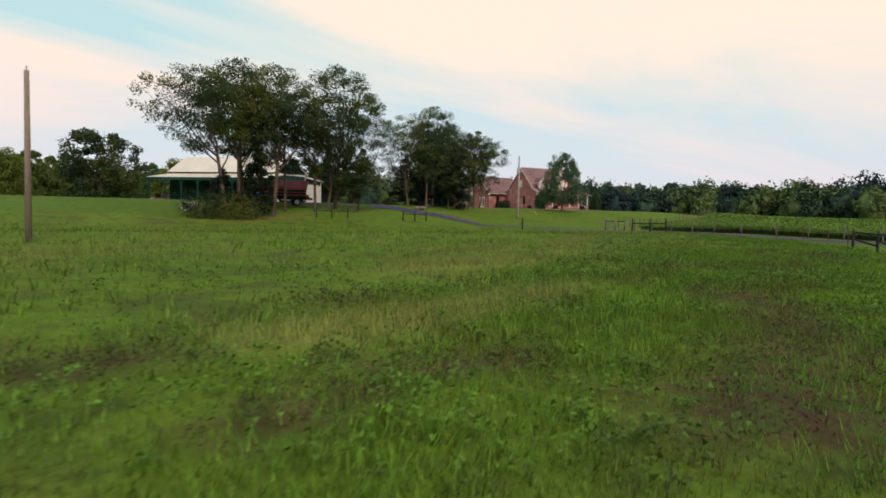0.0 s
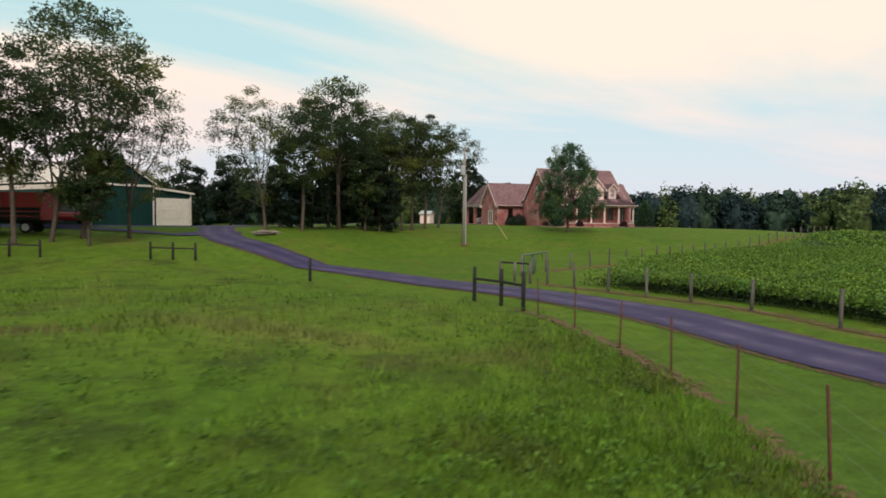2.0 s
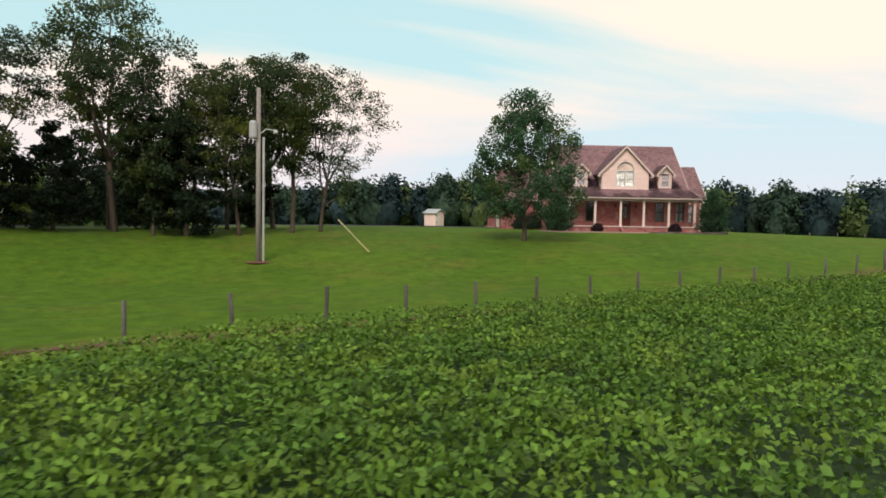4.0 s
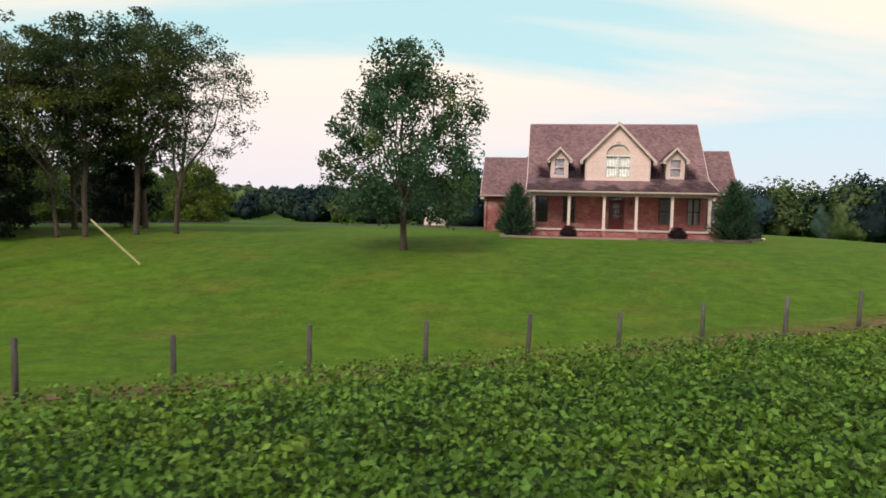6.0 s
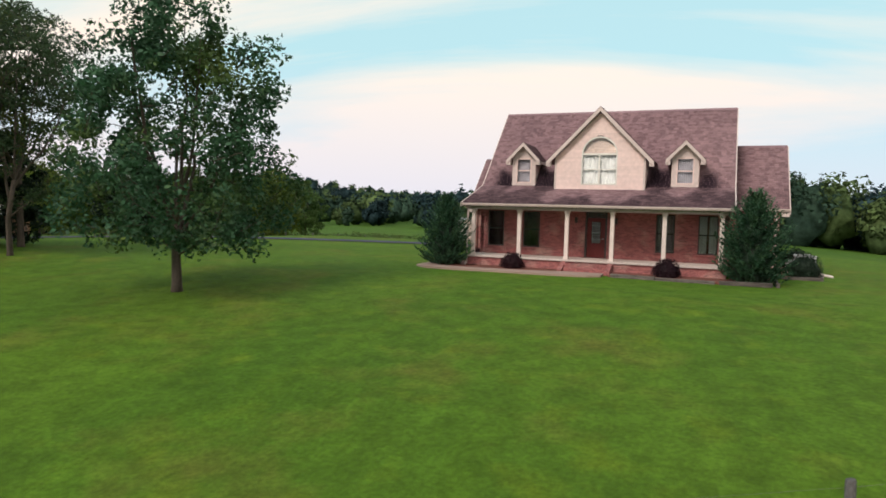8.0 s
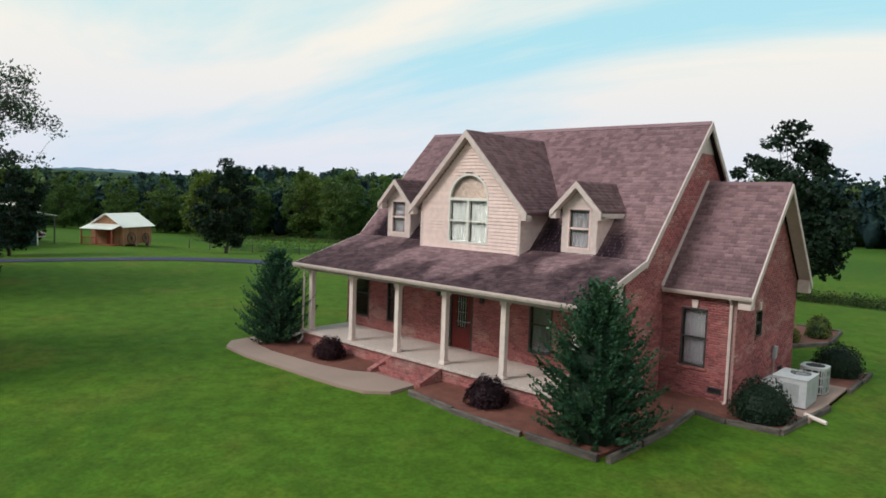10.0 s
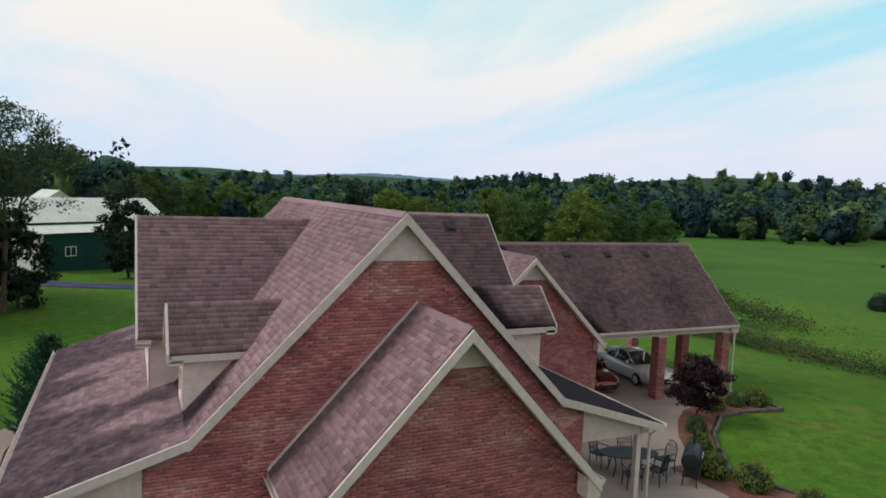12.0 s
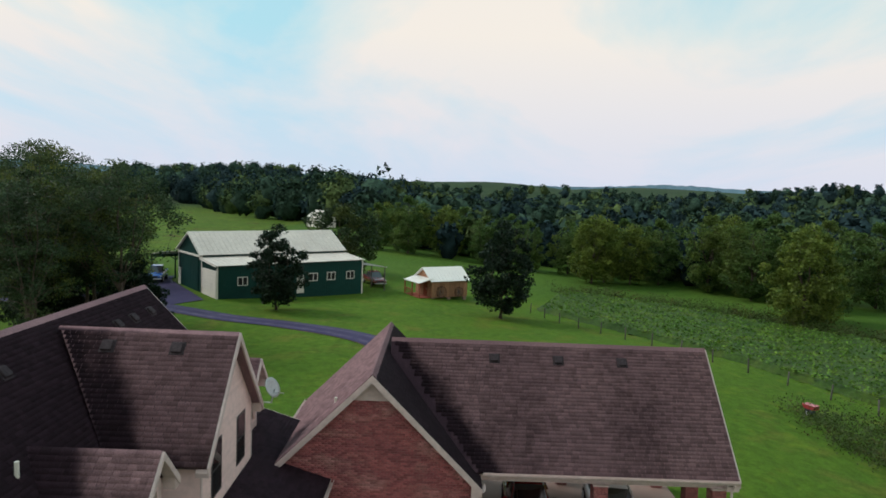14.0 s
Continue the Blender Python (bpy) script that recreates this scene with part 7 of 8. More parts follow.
def plank_wall(parent, a, b, z0, z1, mat, step=0.28):
    a, b = Vector(a), Vector(b)
    n = max(1, round((b - a).length / step))
    d = (b - a) / n
    o = Vector((d.y, -d.x, 0)).normalized()
    for i in range(n):
        p, q = a + d * (i + 0.02), a + d * (i + 0.98)
        h = [z1(((i + e) / n)) if callable(z1) else z1 for e in (0.02, 0.98)]
        g = Geo().prism([(p.x, p.y, z0), (q.x, q.y, z0), (q.x, q.y, h[1]), (p.x, p.y, h[0])], -o * 0.05)
        part("plank", g, mat, parent)


cw = part("wall", Geo().box((0.06, 0.06, 0.3), (CL - 0.06, CW - 0.06, 2.45)), M_CEDAR, cabin)
plank_wall(cw, (0, 0, 0), (CL, 0, 0), 0.25, 2.5, M_CEDAR)
plank_wall(cw, (CL, 0, 0), (CL, CW, 0), 0.25, 2.5, M_CEDAR, 0.5)
plank_wall(cw, (0, CW, 0), (0, 0, 0), 0.25, lambda s: 2.5 + 1.35 * (1 - abs(2 * s - 1)), M_CEDAR)
part("gable", Geo().prism([(CL, 0, 2.45), (CL, CW, 2.45), (CL, CW / 2, 3.85)], (-0.05, 0, 0)), M_CEDAR, cabin)
for s in (0, 1):
    seam_roof(cabin, ((-0.35, CW / 2, 3.98), (CL + 0.35, CW / 2, 3.98)), ((-0.35, -0.35 + s * (CW + 0.7), 2.38), (CL + 0.35, -0.35 + s * (CW + 0.7), 2.38)), M_WHITEROOF2, 0.5, "bright white metal roof")
seam_roof(cabin, ((0.05, 0.0, 2.75), (0.05, CW, 2.75)), ((-1.9, 0.0, 2.2), (-1.9, CW, 2.2)), M_WHITEROOF2, 0.5)
part("porch_floor", Geo().box((-1.8, 0.1, 0.22), (-0.06, CW - 0.1, 0.34)), M_REDWOOD, cabin, "red-stained porch boards")
for y in (0.15, CW / 2, CW - 0.15):
    part("porch_post", Geo().box((-1.78, y - 0.06, -0.1), (-1.66, y + 0.06, 2.22)), M_REDWOOD, cabin)
part("porch_rail", Geo().box((-1.75, CW / 2, 1.1), (-1.68, CW - 0.2, 1.2)), M_REDWOOD, cabin)
for k in range(8):
    y = CW / 2 + 0.15 + k * 0.25
    part("baluster", Geo().box((-1.74, y - 0.02, 0.34), (-1.70, y + 0.02, 1.1)), M_REDWOOD, cabin)
dr = part("door", Geo().box((-0.1, 1.2, 0.36), (-0.06, 2.1, 2.3)), M_REDWOOD, cabin, "red-stained plank door")
part("door_handle", Geo().box((-0.14, 1.3, 1.25), (-0.1, 1.36, 1.4)), M_METALGREY, dr)
for x, y in ((0.3, 0.3), (CL - 0.3, 0.3), (0.3, CW - 0.3), (CL - 0.3, CW - 0.3), (CL / 2, 0.3)):
    part("footing", Geo().box((x - 0.2, y - 0.2, -0.5), (x + 0.2, y + 0.2, 0.3)), M_CONCRETE, cabin)


def wagon_wheel(x, r):
    w = thing("wagon_wheel", "old dark spoked wagon wheel leaning on the cabin wall", "wheel", CAB @ pose(x, -0.24, 0.28 + r, -6, 0, 0), group="wagon wheels")
    g = Geo()
    n = 24
    pts = [(math.cos(k * 2 * math.pi / n) * r, 0, math.sin(k * 2 * math.pi / n) * r) for k in range(n + 1)]
    part("rim", g.tube(pts, 0.05, 6, cap=False), M_TPOST, w)
    part("hub", Geo().tube([(0, -0.12, 0), (0, 0.1, 0)], [0.1, 0.13], 10), M_TPOST, w)
    for k in range(12):
        a = k * math.pi / 6
        part("spoke", Geo().tube([(math.cos(a) * 0.09, 0, math.sin(a) * 0.09), (math.cos(a) * r, 0, math.sin(a) * r)], 0.025, 5), M_POSTWOOD, w)


wagon_wheel(1.3, 0.72)
wagon_wheel(4.0, 0.62)

# ---- garden shed ----
shed = thing("garden_shed", "small pale grey garden shed with a white door", "shed", pose(-17.4, 28.6, gz(-17.4, 28.6), 0, 0, -40))
sw = part("wall", Geo().box((-0.95, -0.9, 0.1), (0.95, 0.9, 1.75)), M_SIDING, shed)
for y in (-0.9, 0.9):
    plank_wall(sw, (-0.95, y - 0.01, 0) if y < 0 else (0.95, y + 0.01, 0), (0.95, y - 0.01, 0) if y < 0 else (-0.95, y + 0.01, 0), 0.1, 1.75, M_SIDING, 0.4)
part("gable", Geo().prism([(0.95, -0.9, 1.75), (0.95, 0.9, 1.75), (0.95, 0, 2.2)], (-1.9, 0, 0)), M_SIDING, shed)
for s in (1, -1):
    part("roof", Geo().slab([(-1.15, 0, 2.32), (1.15, 0, 2.32), (1.15, s * 1.15, 1.73), (-1.15, s * 1.15, 1.73)], 0.07), M_METALGREY, shed)
part("base", Geo().box((-0.95, -0.9, -0.2), (0.95, 0.9, 0.1)), M_CONCRETE, shed)
dd = part("door", Geo().box((0.95, -0.84, 0.12), (1.0, 0.02, 1.78), 0.01), M_FRAMEWHITE, shed, "white shed door")
for z in (0.5, 1.4):
    part("hinge", Geo().box((1.0, -0.82, z), (1.015, -0.55, z + 0.06)), M_FRAMEDARK, dd)

# ---- fences ----
def set_posts(pts, spacing, offset=0.0):
    line = smooth_line(pts, 0.05)
    s = np.r_[0, np.cumsum(np.hypot(*np.diff(line, axis=0).T))]
    q = np.array([*offset, *np.arange(offset[-1] + spacing, s[-1], spacing)]) if isinstance(offset, tuple) else np.arange(offset, s[-1], spacing)
    return np.stack([np.interp(q, s, line[:, 0]), np.interp(q, s, line[:, 1])], 1)


FR = np.random.default_rng(3)


def post_mesh(name, r, h, n, mat):
    g = Geo().tube([(0, 0, -0.4), (0.005, 0, h * 0.5), (0, 0.004, h - 0.02), (0, 0, h)], [r, r * 0.98, r * 0.94, r * 0.8], n)
    return mesh_of(name, g, mat, True)


WOODPOST = post_mesh("post", 0.066, 1.22, 9, M_POSTWOOD)
STEELPOST = post_mesh("post", 0.025, 1.3, 5, M_TPOST)


def wire_fence(label, pts, spacing, me, wires, group="wire fences", offset=0.0):
    f = thing("wire_fence", label, "fence", group=group)
    P = set_posts(pts, spacing, offset)
    Z = ground_z(P[:, 0], P[:, 1])
    for (x, y), z in zip(P, Z):
        o = new("post", me)
        o.parent = f
        o.matrix_local = pose(x, y, z, FR.normal(0, 1.6), FR.normal(0, 1.6), FR.uniform(0, 360)) @ Matrix.Diagonal((1, 1, FR.uniform(0.94, 1.05), 1))
    for h in wires:
        part("wire", Geo().tube([(x, y, z + h) for (x, y), z in zip(P, Z)], 0.0022, 3), M_WIRE, f)
    return f, P


wire_fence("wooden post and wire fence between lawn and crop", FENCE_A, 2.88, WOODPOST, (0.35, 0.75, 1.15), offset=0.07)
wire_fence("wooden post and wire fence along the drive", FENCE_B, 2.95, WOODPOST, (0.35, 0.75, 1.15), offset=(0.6, 2.75, 5.1, 7.5, 9.9, 12.7, 16.45))
wire_fence("rusty steel post fence along the pasture edge", [(-41.0, -65.1), (-41.5, -70.9), (-42.7, -76.1), (-44.6, -81.0), (-47.5, -85.0)], 2.9, STEELPOST, (0.3, 0.6, 0.9, 1.15))
wire_fence("wooden post fence behind the lawn", [(-70, 27.6), (-62.9, 30.4), (-55.5, 33.4), (-46.3, 39.0), (-39.4, 43.3), (-33.3, 47.4), (-26, 52)], 3.4, WOODPOST, (0.4, 0.8, 1.15))
wire_fence("old post and wire fence beyond the lawn", [(2, 56), (18, 52), (32, 40), (41, 20), (41, -7)], 4.0, WOODPOST, (0.4, 0.8, 1.15))


def rail_brace(pts, label, mat=M_BLACKBOARD, h=1.42, rails=(1.28, 0.78), rail_mat=M_BLACKBOARD):
    """A braced end of a fence: stout posts joined by boards."""
    f = thing("fence_brace", label, "fence", group="braced fence corners")
    Z = [gz(x, y) for x, y in pts]
    for (x, y), z in zip(pts, Z):
        part("post", Geo().tube([(x, y, z - 0.4), (x, y, z + h * 0.6), (x, y, z + h)], [0.085, 0.08, 0.072], 8), mat, f, smooth=True)
    for (a, b), za, zb in zip(zip(pts, pts[1:]), Z, Z[1:]):
        for k, r in enumerate(rails):
            p, q = Vector((*a, za + r)), Vector((*b, zb + (r if k == 0 else r - 0.28)))
            n = Vector((b[1] - a[1], a[0] - b[0], 0)).normalized() * 0.03
            part("rail", Geo().prism([p + n, q + n, q + n - Vector((0, 0, 0.1)), p + n - Vector((0, 0, 0.1))], n * 1.2), rail_mat, f)
    return f


rail_brace([(-41.4, -60.0), (-41.05, -62.0), (-41.0, -63.9)], "black tarred post and rail brace at the drive", rails=(0.98,))
rail_brace([(-53.1, -38.3), (-54.5, -38.1), (-55.9, -37.8)], "dark post and rail brace near the barn", h=1.15, rails=(0.8,))
rail_brace([(-62.5, -37.0), (-64.3, -36.7), (-66.0, -36.4)], "dark post and rail brace near the barn", h=1.15, rails=(0.8,))
rail_brace([(-47.6, -84.9), (-49.2, -87.2), (-51.0, -89.8)], "dark post and rail brace by the road", h=1.35, rails=(1.15, 0.75))
rail_brace([(-35.7, -53.2), (-36.1, -52.1), (-36.5, -51.0)], "weathered grey posts with a dark top rail at the field corner", mat=M_POSTWOOD, h=1.12, rails=(1.1,))
x, y = -46.8, -49.0
solid("fence_post", Geo().tube([(x, y, gz(x, y) - 0.4), (x, y, gz(x, y) + 0.7), (x, y, gz(x, y) + 1.25)], [0.09, 0.085, 0.07], 8), M_BLACKBOARD, "single dark wooden post beside the drive", "post", smooth=True)

# tubular gate at the crop corner, with its timber frame
gate = thing("field_gate", "green tubular steel field gate standing in a timber frame", "gate")
gp = [(-34.0, -48.4), (-32.3, -46.5), (-30.4, -44.5)]
for x, y in gp:
    part("post", Geo().tube([(x, y, gz(x, y) - 0.4), (x, y, gz(x, y) + 1.35)], [0.09, 0.08], 8), M_POSTWOOD, gate, smooth=True)
part("top_rail", Geo().tube([(-34.0, -48.4, gz(*gp[0]) + 1.28), (-30.4, -44.5, gz(*gp[2]) + 1.32)], 0.055, 7), M_GATEGREEN, gate)
g0, g1 = Vector((-33.93, -48.45, gz(-33.9, -48.4))), Vector((-32.75, -47.75, gz(-32.7, -47.7) - 0.06))
for h in (0.30, 0.47, 0.64, 0.81, 0.98, 1.14):
    part("bar", Geo().tube([g0 + Vector((0, 0, h)), g1 + Vector((0, 0, h))], 0.024, 6), M_GATEGREEN, gate)
for f in (0.02, 0.5, 1):
    q = g0.lerp(g1, f)
    part("upright", Geo().tube([q + Vector((0, 0, 0.28)), q + Vector((0, 0, 1.16))], 0.026, 6), M_GATEGREEN, gate)
for f, drop in ((0.36, 0.2), (0.80, 0.42)):
    x, y = -34.0 + 3.6 * f, -48.4 + 3.9 * f
    zt = gz(*gp[0]) * (1 - f) + gz(*gp[2]) * f + 1.29
    part("strap", Geo().tube([(x - 0.06, y, zt), (x + 0.05, y, zt - drop * 0.6), (x + 0.03, y, zt - drop)], 0.022, 5), M_BLACKBOARD, gate, "dark hanging strap")

# ---- poles and lines ----
def pole(x, y, h, r, mat, label, lean=(0, 0)):
    z = gz(x, y)
    root = thing("utility_pole", label, "pole", group="utility poles")
    part("pole", Geo().tube([(x, y, z - 0.5), (x + lean[0] * 0.5, y + lean[1] * 0.5, z + h * 0.5), (x + lean[0], y + lean[1], z + h)], [r, r * 0.88, r * 0.72], 10), mat, root, smooth=True)
    return root, z


root, z = pole(-28.8, -23.1, 9.7, 0.15, M_POLEGREY, "grey utility pole with a transformer and yard lamp")
tr = part("transformer", Geo().tube([(-29.05, -23.3, z + 6.9), (-29.05, -23.3, z + 6.95), (-29.05, -23.3, z + 7.75), (-29.05, -23.3, z + 7.85)], [0.2, 0.23, 0.23, 0.15], 12), M_METALGREY, root, "grey transformer can")
part("bushing", Geo().tube([(-29.05, -23.3, z + 7.85), (-29.05, -23.3, z + 8.05)], 0.04, 6), M_FRAMEDARK, tr)
lampo = part("yard_lamp", Geo().tube([(-28.7, -23.0, z + 7.2), (-28.4, -22.9, z + 7.45), (-27.9, -22.8, z + 7.4)], 0.03, 6), M_METALGREY, root)
part("lamp_head", Geo().tube([(-27.95, -22.8, z + 7.42), (-27.9, -22.8, z + 7.25)], [0.09, 0.15], 9), M_METALGREY, lampo)
part("service_conduit", Geo().tube([(-28.55, -22.95, z), (-28.55, -22.95, z + 7.0)], 0.07, 7), M_METALGREY, root)
part("guy_guard", Geo().tube([(-22.8, -20.06, gz(-22.8, -20.06)), (-24.6, -20.85, gz(-22.8, -20.06) + 1.95)], 0.05, 6), surf("guy_yellow", (0.45, 0.40, 0.22), (0.38, 0.34, 0.18), bump=0), root, "pale yellow guy wire guard")
part("guy_wire", Geo().tube([(-24.6, -20.85, gz(-22.8, -20.06) + 1.95), (-28.75, -23.1, z + 8.2)], 0.008, 4), M_WIRE, root)
part("bare_earth", Geo().tube([(-28.8, -23.1, z - 0.02), (-28.8, -23.1, z + 0.03)], [0.75, 0.5], 12), M_MULCH, root)
root2, z2 = pole(-92.0, -73.6, 7.5, 0.15, M_POLE, "brown wooden utility pole in the pasture")
part("insulator", Geo().tube([(-92.0, -73.6, z2 + 7.5), (-92.0, -73.6, z2 + 7.7)], 0.04, 6), M_METALGREY, root2)

# ---- beds, walks and shrubs round the house ----
def flat_poly(pts, z, th):
    return Geo().prism([(x, y, z) for x, y in pts], (0, 0, -th))


WALK = [(-8.1, -1.3), (-8.0, -2.2), (-7.3, -2.8), (-5.6, -3.0), (-2.2, -2.95), (-0.6, -2.9), (0.4, -2.75), (1.0, -2.2), (0.95, -1.1), (-0.95, -1.1), (-1.6, -1.55), (-3.0, -1.85), (-5.6, -1.95), (-6.9, -1.75), (-7.2, -1.1), (-7.3, 2.0), (-8.2, 2.0)]
solid("walk", flat_poly(WALK, -0.5, 0.3), M_CONCRETE, "curved concrete front walk with rounded end", "path", kind="structure")
BEDS = ([(-7.1, -0.2), (-7.1, -1.2), (-6.8, -1.65), (-5.6, -1.9), (-3.0, -1.8), (-1.6, -1.5), (-1.25, -1.15), (-1.25, -0.2), (-6.1, -0.2), (-6.2, 2.2), (-7.2, 2.2)],
        [(1.25, -0.2), (1.25, -1.7), (3.3, -1.95), (5.8, -2.05), (7.8, -2.1), (8.1, 1.0), (7.95, 3.1), (9.0, 2.9), (10.3, 3.1), (10.6, 6.5), (10.6, 12.4), (8.8, 12.4), (8.8, 4.5), (6.3, 4.5), (6.3, -0.2)],
        [(5.4, 13.6), (6.4, 13.4), (8.2, 17.2), (7.9, 20.9), (6.0, 21.0), (3.0, 19.4), (3.0, 18.6), (5.4, 18.8), (6.6, 17.6)],
        [(3.9, 20.4), (2.3, 21.6), (0.8, 22.9), (-0.5, 24.6), (-0.7, 26.4), (-0.4, 28.3), (-2.2, 28.3), (-2.2, 25.6), (-1.6, 23.8), (-0.6, 22.5), (0.8, 21.2), (3.0, 19.7)])
for k, b in enumerate(BEDS):
    solid("planting_bed", flat_poly(b, -0.505 + 0.004 * k, 0.3), M_MULCH, "planting bed with red-brown mulch beside the house", "bed", kind="structure", group="planting beds")
solid("patio", flat_poly([(-2.5, 12.3), (5.4, 12.3), (5.4, 13.6), (6.6, 17.6), (5.4, 18.8), (3.0, 18.6), (3.0, 19.7), (0.8, 21.2), (-0.6, 22.5), (-1.6, 23.8), (-2.2, 25.6), (-2.55, 25.6)], -0.49, 0.3), M_CONCRETE, "pale concrete patio behind the house", "patio", kind="structure")

BR = np.random.default_rng(12)


def timber_edge(pts, label="weathered landscape timber edging"):
    for a, b in zip(pts, pts[1:]):
        a, b = Vector((*a, -0.5)), Vector((*b, -0.5))
        n = max(1, round((b - a).length / 1.9))
        for i in range(n):
            p, q = a.lerp(b, (i + 0.02) / n), a.lerp(b, (i + 0.98) / n)
            d = (q - p)
            o = Vector((-d.y, d.x, 0)).normalized() * 0.06
            tip = Vector((0, 0, BR.uniform(-0.02, 0.035)))
            g = Geo().prism([p - o - Vector((0, 0, 0.12)), p + o - Vector((0, 0, 0.12)), p + o + Vector((0, 0, 0.035)), p + o * 0.55 + Vector((0, 0, 0.06)), p - o * 0.55 + Vector((0, 0, 0.06)), p - o + Vector((0, 0, 0.035))], d + tip)
            jit = Matrix.Translation((BR.normal(0, 0.03), BR.normal(0, 0.03), BR.normal(0, 0.015)))
            solid("landscape_timber", turn_geo(g, jit), M_TIMBER, label, "timber", group="landscape timbers")


timber_edge([(1.3, -1.8), (3.3, -2.05), (5.8, -2.15), (7.9, -2.2)])
timber_edge([(8.1, -2.1), (8.15, 1.0), (8.0, 3.1)])
timber_edge([(8.1, 3.1), (9.0, 2.85), (10.35, 3.05), (10.7, 6.5)])
timber_edge([(10.7, 9.0), (10.7, 12.4)])
timber_edge([(6.3, 13.2), (8.3, 17.2), (8.0, 21.0), (6.0, 21.1), (3.9, 20.4)])
timber_edge([(3.9, 20.5), (2.4, 21.7), (0.9, 23.0), (-0.4, 24.7), (-0.6, 26.4), (-0.3, 28.5), (-2.0, 28.6)])

jun = conifer_shrub("juniper", "tall blue-green upright juniper by the porch corner", 8, 3.5, 1.4, M_JUNIPER, "evergreen")
tagged(jun, group="junipers")
stand(jun, -7.0, -0.8, 0.98, 30, -0.5)
again(jun, 7.15, -1.1, 1.1, 200, -0.5)
barb = round_shrub("barberry_shrub", "low rounded dark red barberry shrub", 4, 0.55, 0.72, M_BARBERRY, 2600, 0.06)
tagged(barb, group="barberry shrubs")
stand(barb, -3.45, -1.0, 1.0, 0, -0.5)
again(barb, 3.7, -1.0, 1.08, 80, -0.5)
again(barb, -5.2, 3.2, 0.9, 20, -0.5).location.x = -6.75
box = round_shrub("green_shrub", "clipped rounded dark green shrub", 6, 0.85, 1.15, M_LEAFDARK, 3000, 0.07)
tagged(box, group="green shrubs")
stand(box, 9.6, 3.75, 0.95, 0, -0.5)
again(box, 9.9, 11.2, 1.0, 70, -0.5)
again(box, -7.4, 11.4, 1.5, 10, -0.5)
again(box, -8.4, 12.0, 1.2, 130, -0.5)
gold = round_shrub("golden_shrub", "small golden variegated shrub in a mulch bed", 9, 0.5, 0.72, M_VARIEGATED, 1300, 0.075)
tagged(gold, group="golden shrubs")
stand(gold, 6.2, 14.6, 1.05, 0, -0.5)
for k, (x, y, s) in enumerate(((6.9, 16.3, 0.9), (7.6, 18.3, 0.95), (7.2, 20.2, 1.0), (5.2, 20.1, 1.1), (4.0, 19.6, 1.0), (2.2, 20.9, 0.9), (0.6, 22.3, 0.8), (-1.3, 25.3, 0.85), (-1.4, 26.7, 0.8), (-1.2, 27.8, 1.1), (9.8, 12.2, 0.8))):
    again(gold, x, y, s, k * 50, -0.5)
plum = crown_tree("plum_tree", "small dark purple ornamental plum tree", 81, 2.9, 1.25, 0.22, M_BARBERRY, M_BARK, leaf=0.10, n=110, per=75, clump=0.32, trunk_r=0.05, profile="round", split=0.2, leaders=4)
stand(plum, -0.5, 23.4, 1.0, 0, -0.5)

# stepping stones
for x, y, s in ((6.9, 15.3, 0.3), (6.4, 15.9, 0.26)):
    g = Geo().tube([(0, 0, -0.05), (0, 0, 0.05), (0, 0, 0.07)], [s, s * 0.95, s * 0.6], 8)
    solid("flat_stone", turn_geo(g, pose(x, y, -0.47, 3, 2, 20) @ Matrix.Diagonal((1.2, 0.8, 1, 1))), M_CONCRETE, "pale flat stone in the mulch", "stone", group="flat stones")

# ---- air conditioning ----
pad = solid("equipment_pad", Geo().box((9.0, 4.7, -0.6), (10.6, 9.2, -0.44), 0.01), M_CONCRETE, "concrete pad under the cooling units", "slab", kind="structure")
M_UNIT = surf("grey_enamel", (0.46, 0.46, 0.48), (0.40, 0.40, 0.42), fine=6, bump=0.03, rough=0.5, grain=0.1)
ac = thing("package_unit", "pale grey boxed heating and cooling unit on a pad", "air conditioner", pose(9.85, 5.95, -0.44, 0, 0, 0) @ Matrix.Scale(0.84, 4))
part("cabinet", Geo().box((-0.55, -0.72, 0.05), (0.55, 0.72, 1.0), 0.015), M_UNIT, ac)
part("top_panel", Geo().box((-0.58, -0.75, 1.0), (0.58, 0.75, 1.05), 0.01), M_UNIT, ac)
fan = part("fan_guard", Geo().tube([(0.1, 0.25, 1.05), (0.1, 0.25, 1.07)], 0.34, 18), M_DARK, ac)
for r in (0.1, 0.18, 0.26, 0.34):
    part("guard_ring", Geo().tube([(0.1 + r * math.cos(a), 0.25 + r * math.sin(a), 1.08) for a in np.linspace(0, 6.283, 19)], 0.008, 4, cap=False), M_METALGREY, fan)
for k in range(7):
    part("louver", Geo().box((0.55, 0.0, 0.25 + 0.09 * k), (0.565, 0.62, 0.29 + 0.09 * k)), M_METALGREY, ac)
part("service_panel", Geo().box((-0.3, -0.735, 0.2), (0.3, -0.72, 0.85)), M_METALGREY, ac)
part("duct", Geo().box((-1.0, -0.45, 0.1), (-0.55, 0.45, 0.75), 0.03), M_METALGREY, ac)
cond = thing("condenser_unit", "round-cornered grey condenser with a top fan", "air conditioner", pose(9.95, 7.75, -0.44, 0, 0, 0) @ Matrix.Scale(0.9, 4))
g = Geo()
ring = [(math.copysign(abs(math.cos(a)) ** 0.5, math.cos(a)) * 0.42, math.copysign(abs(math.sin(a)) ** 0.5, math.sin(a)) * 0.42) for a in np.linspace(0, 2 * math.pi, 25)[:-1]]
g.prism([(x, y, 0.04) for x, y in ring], (0, 0, 0.86))
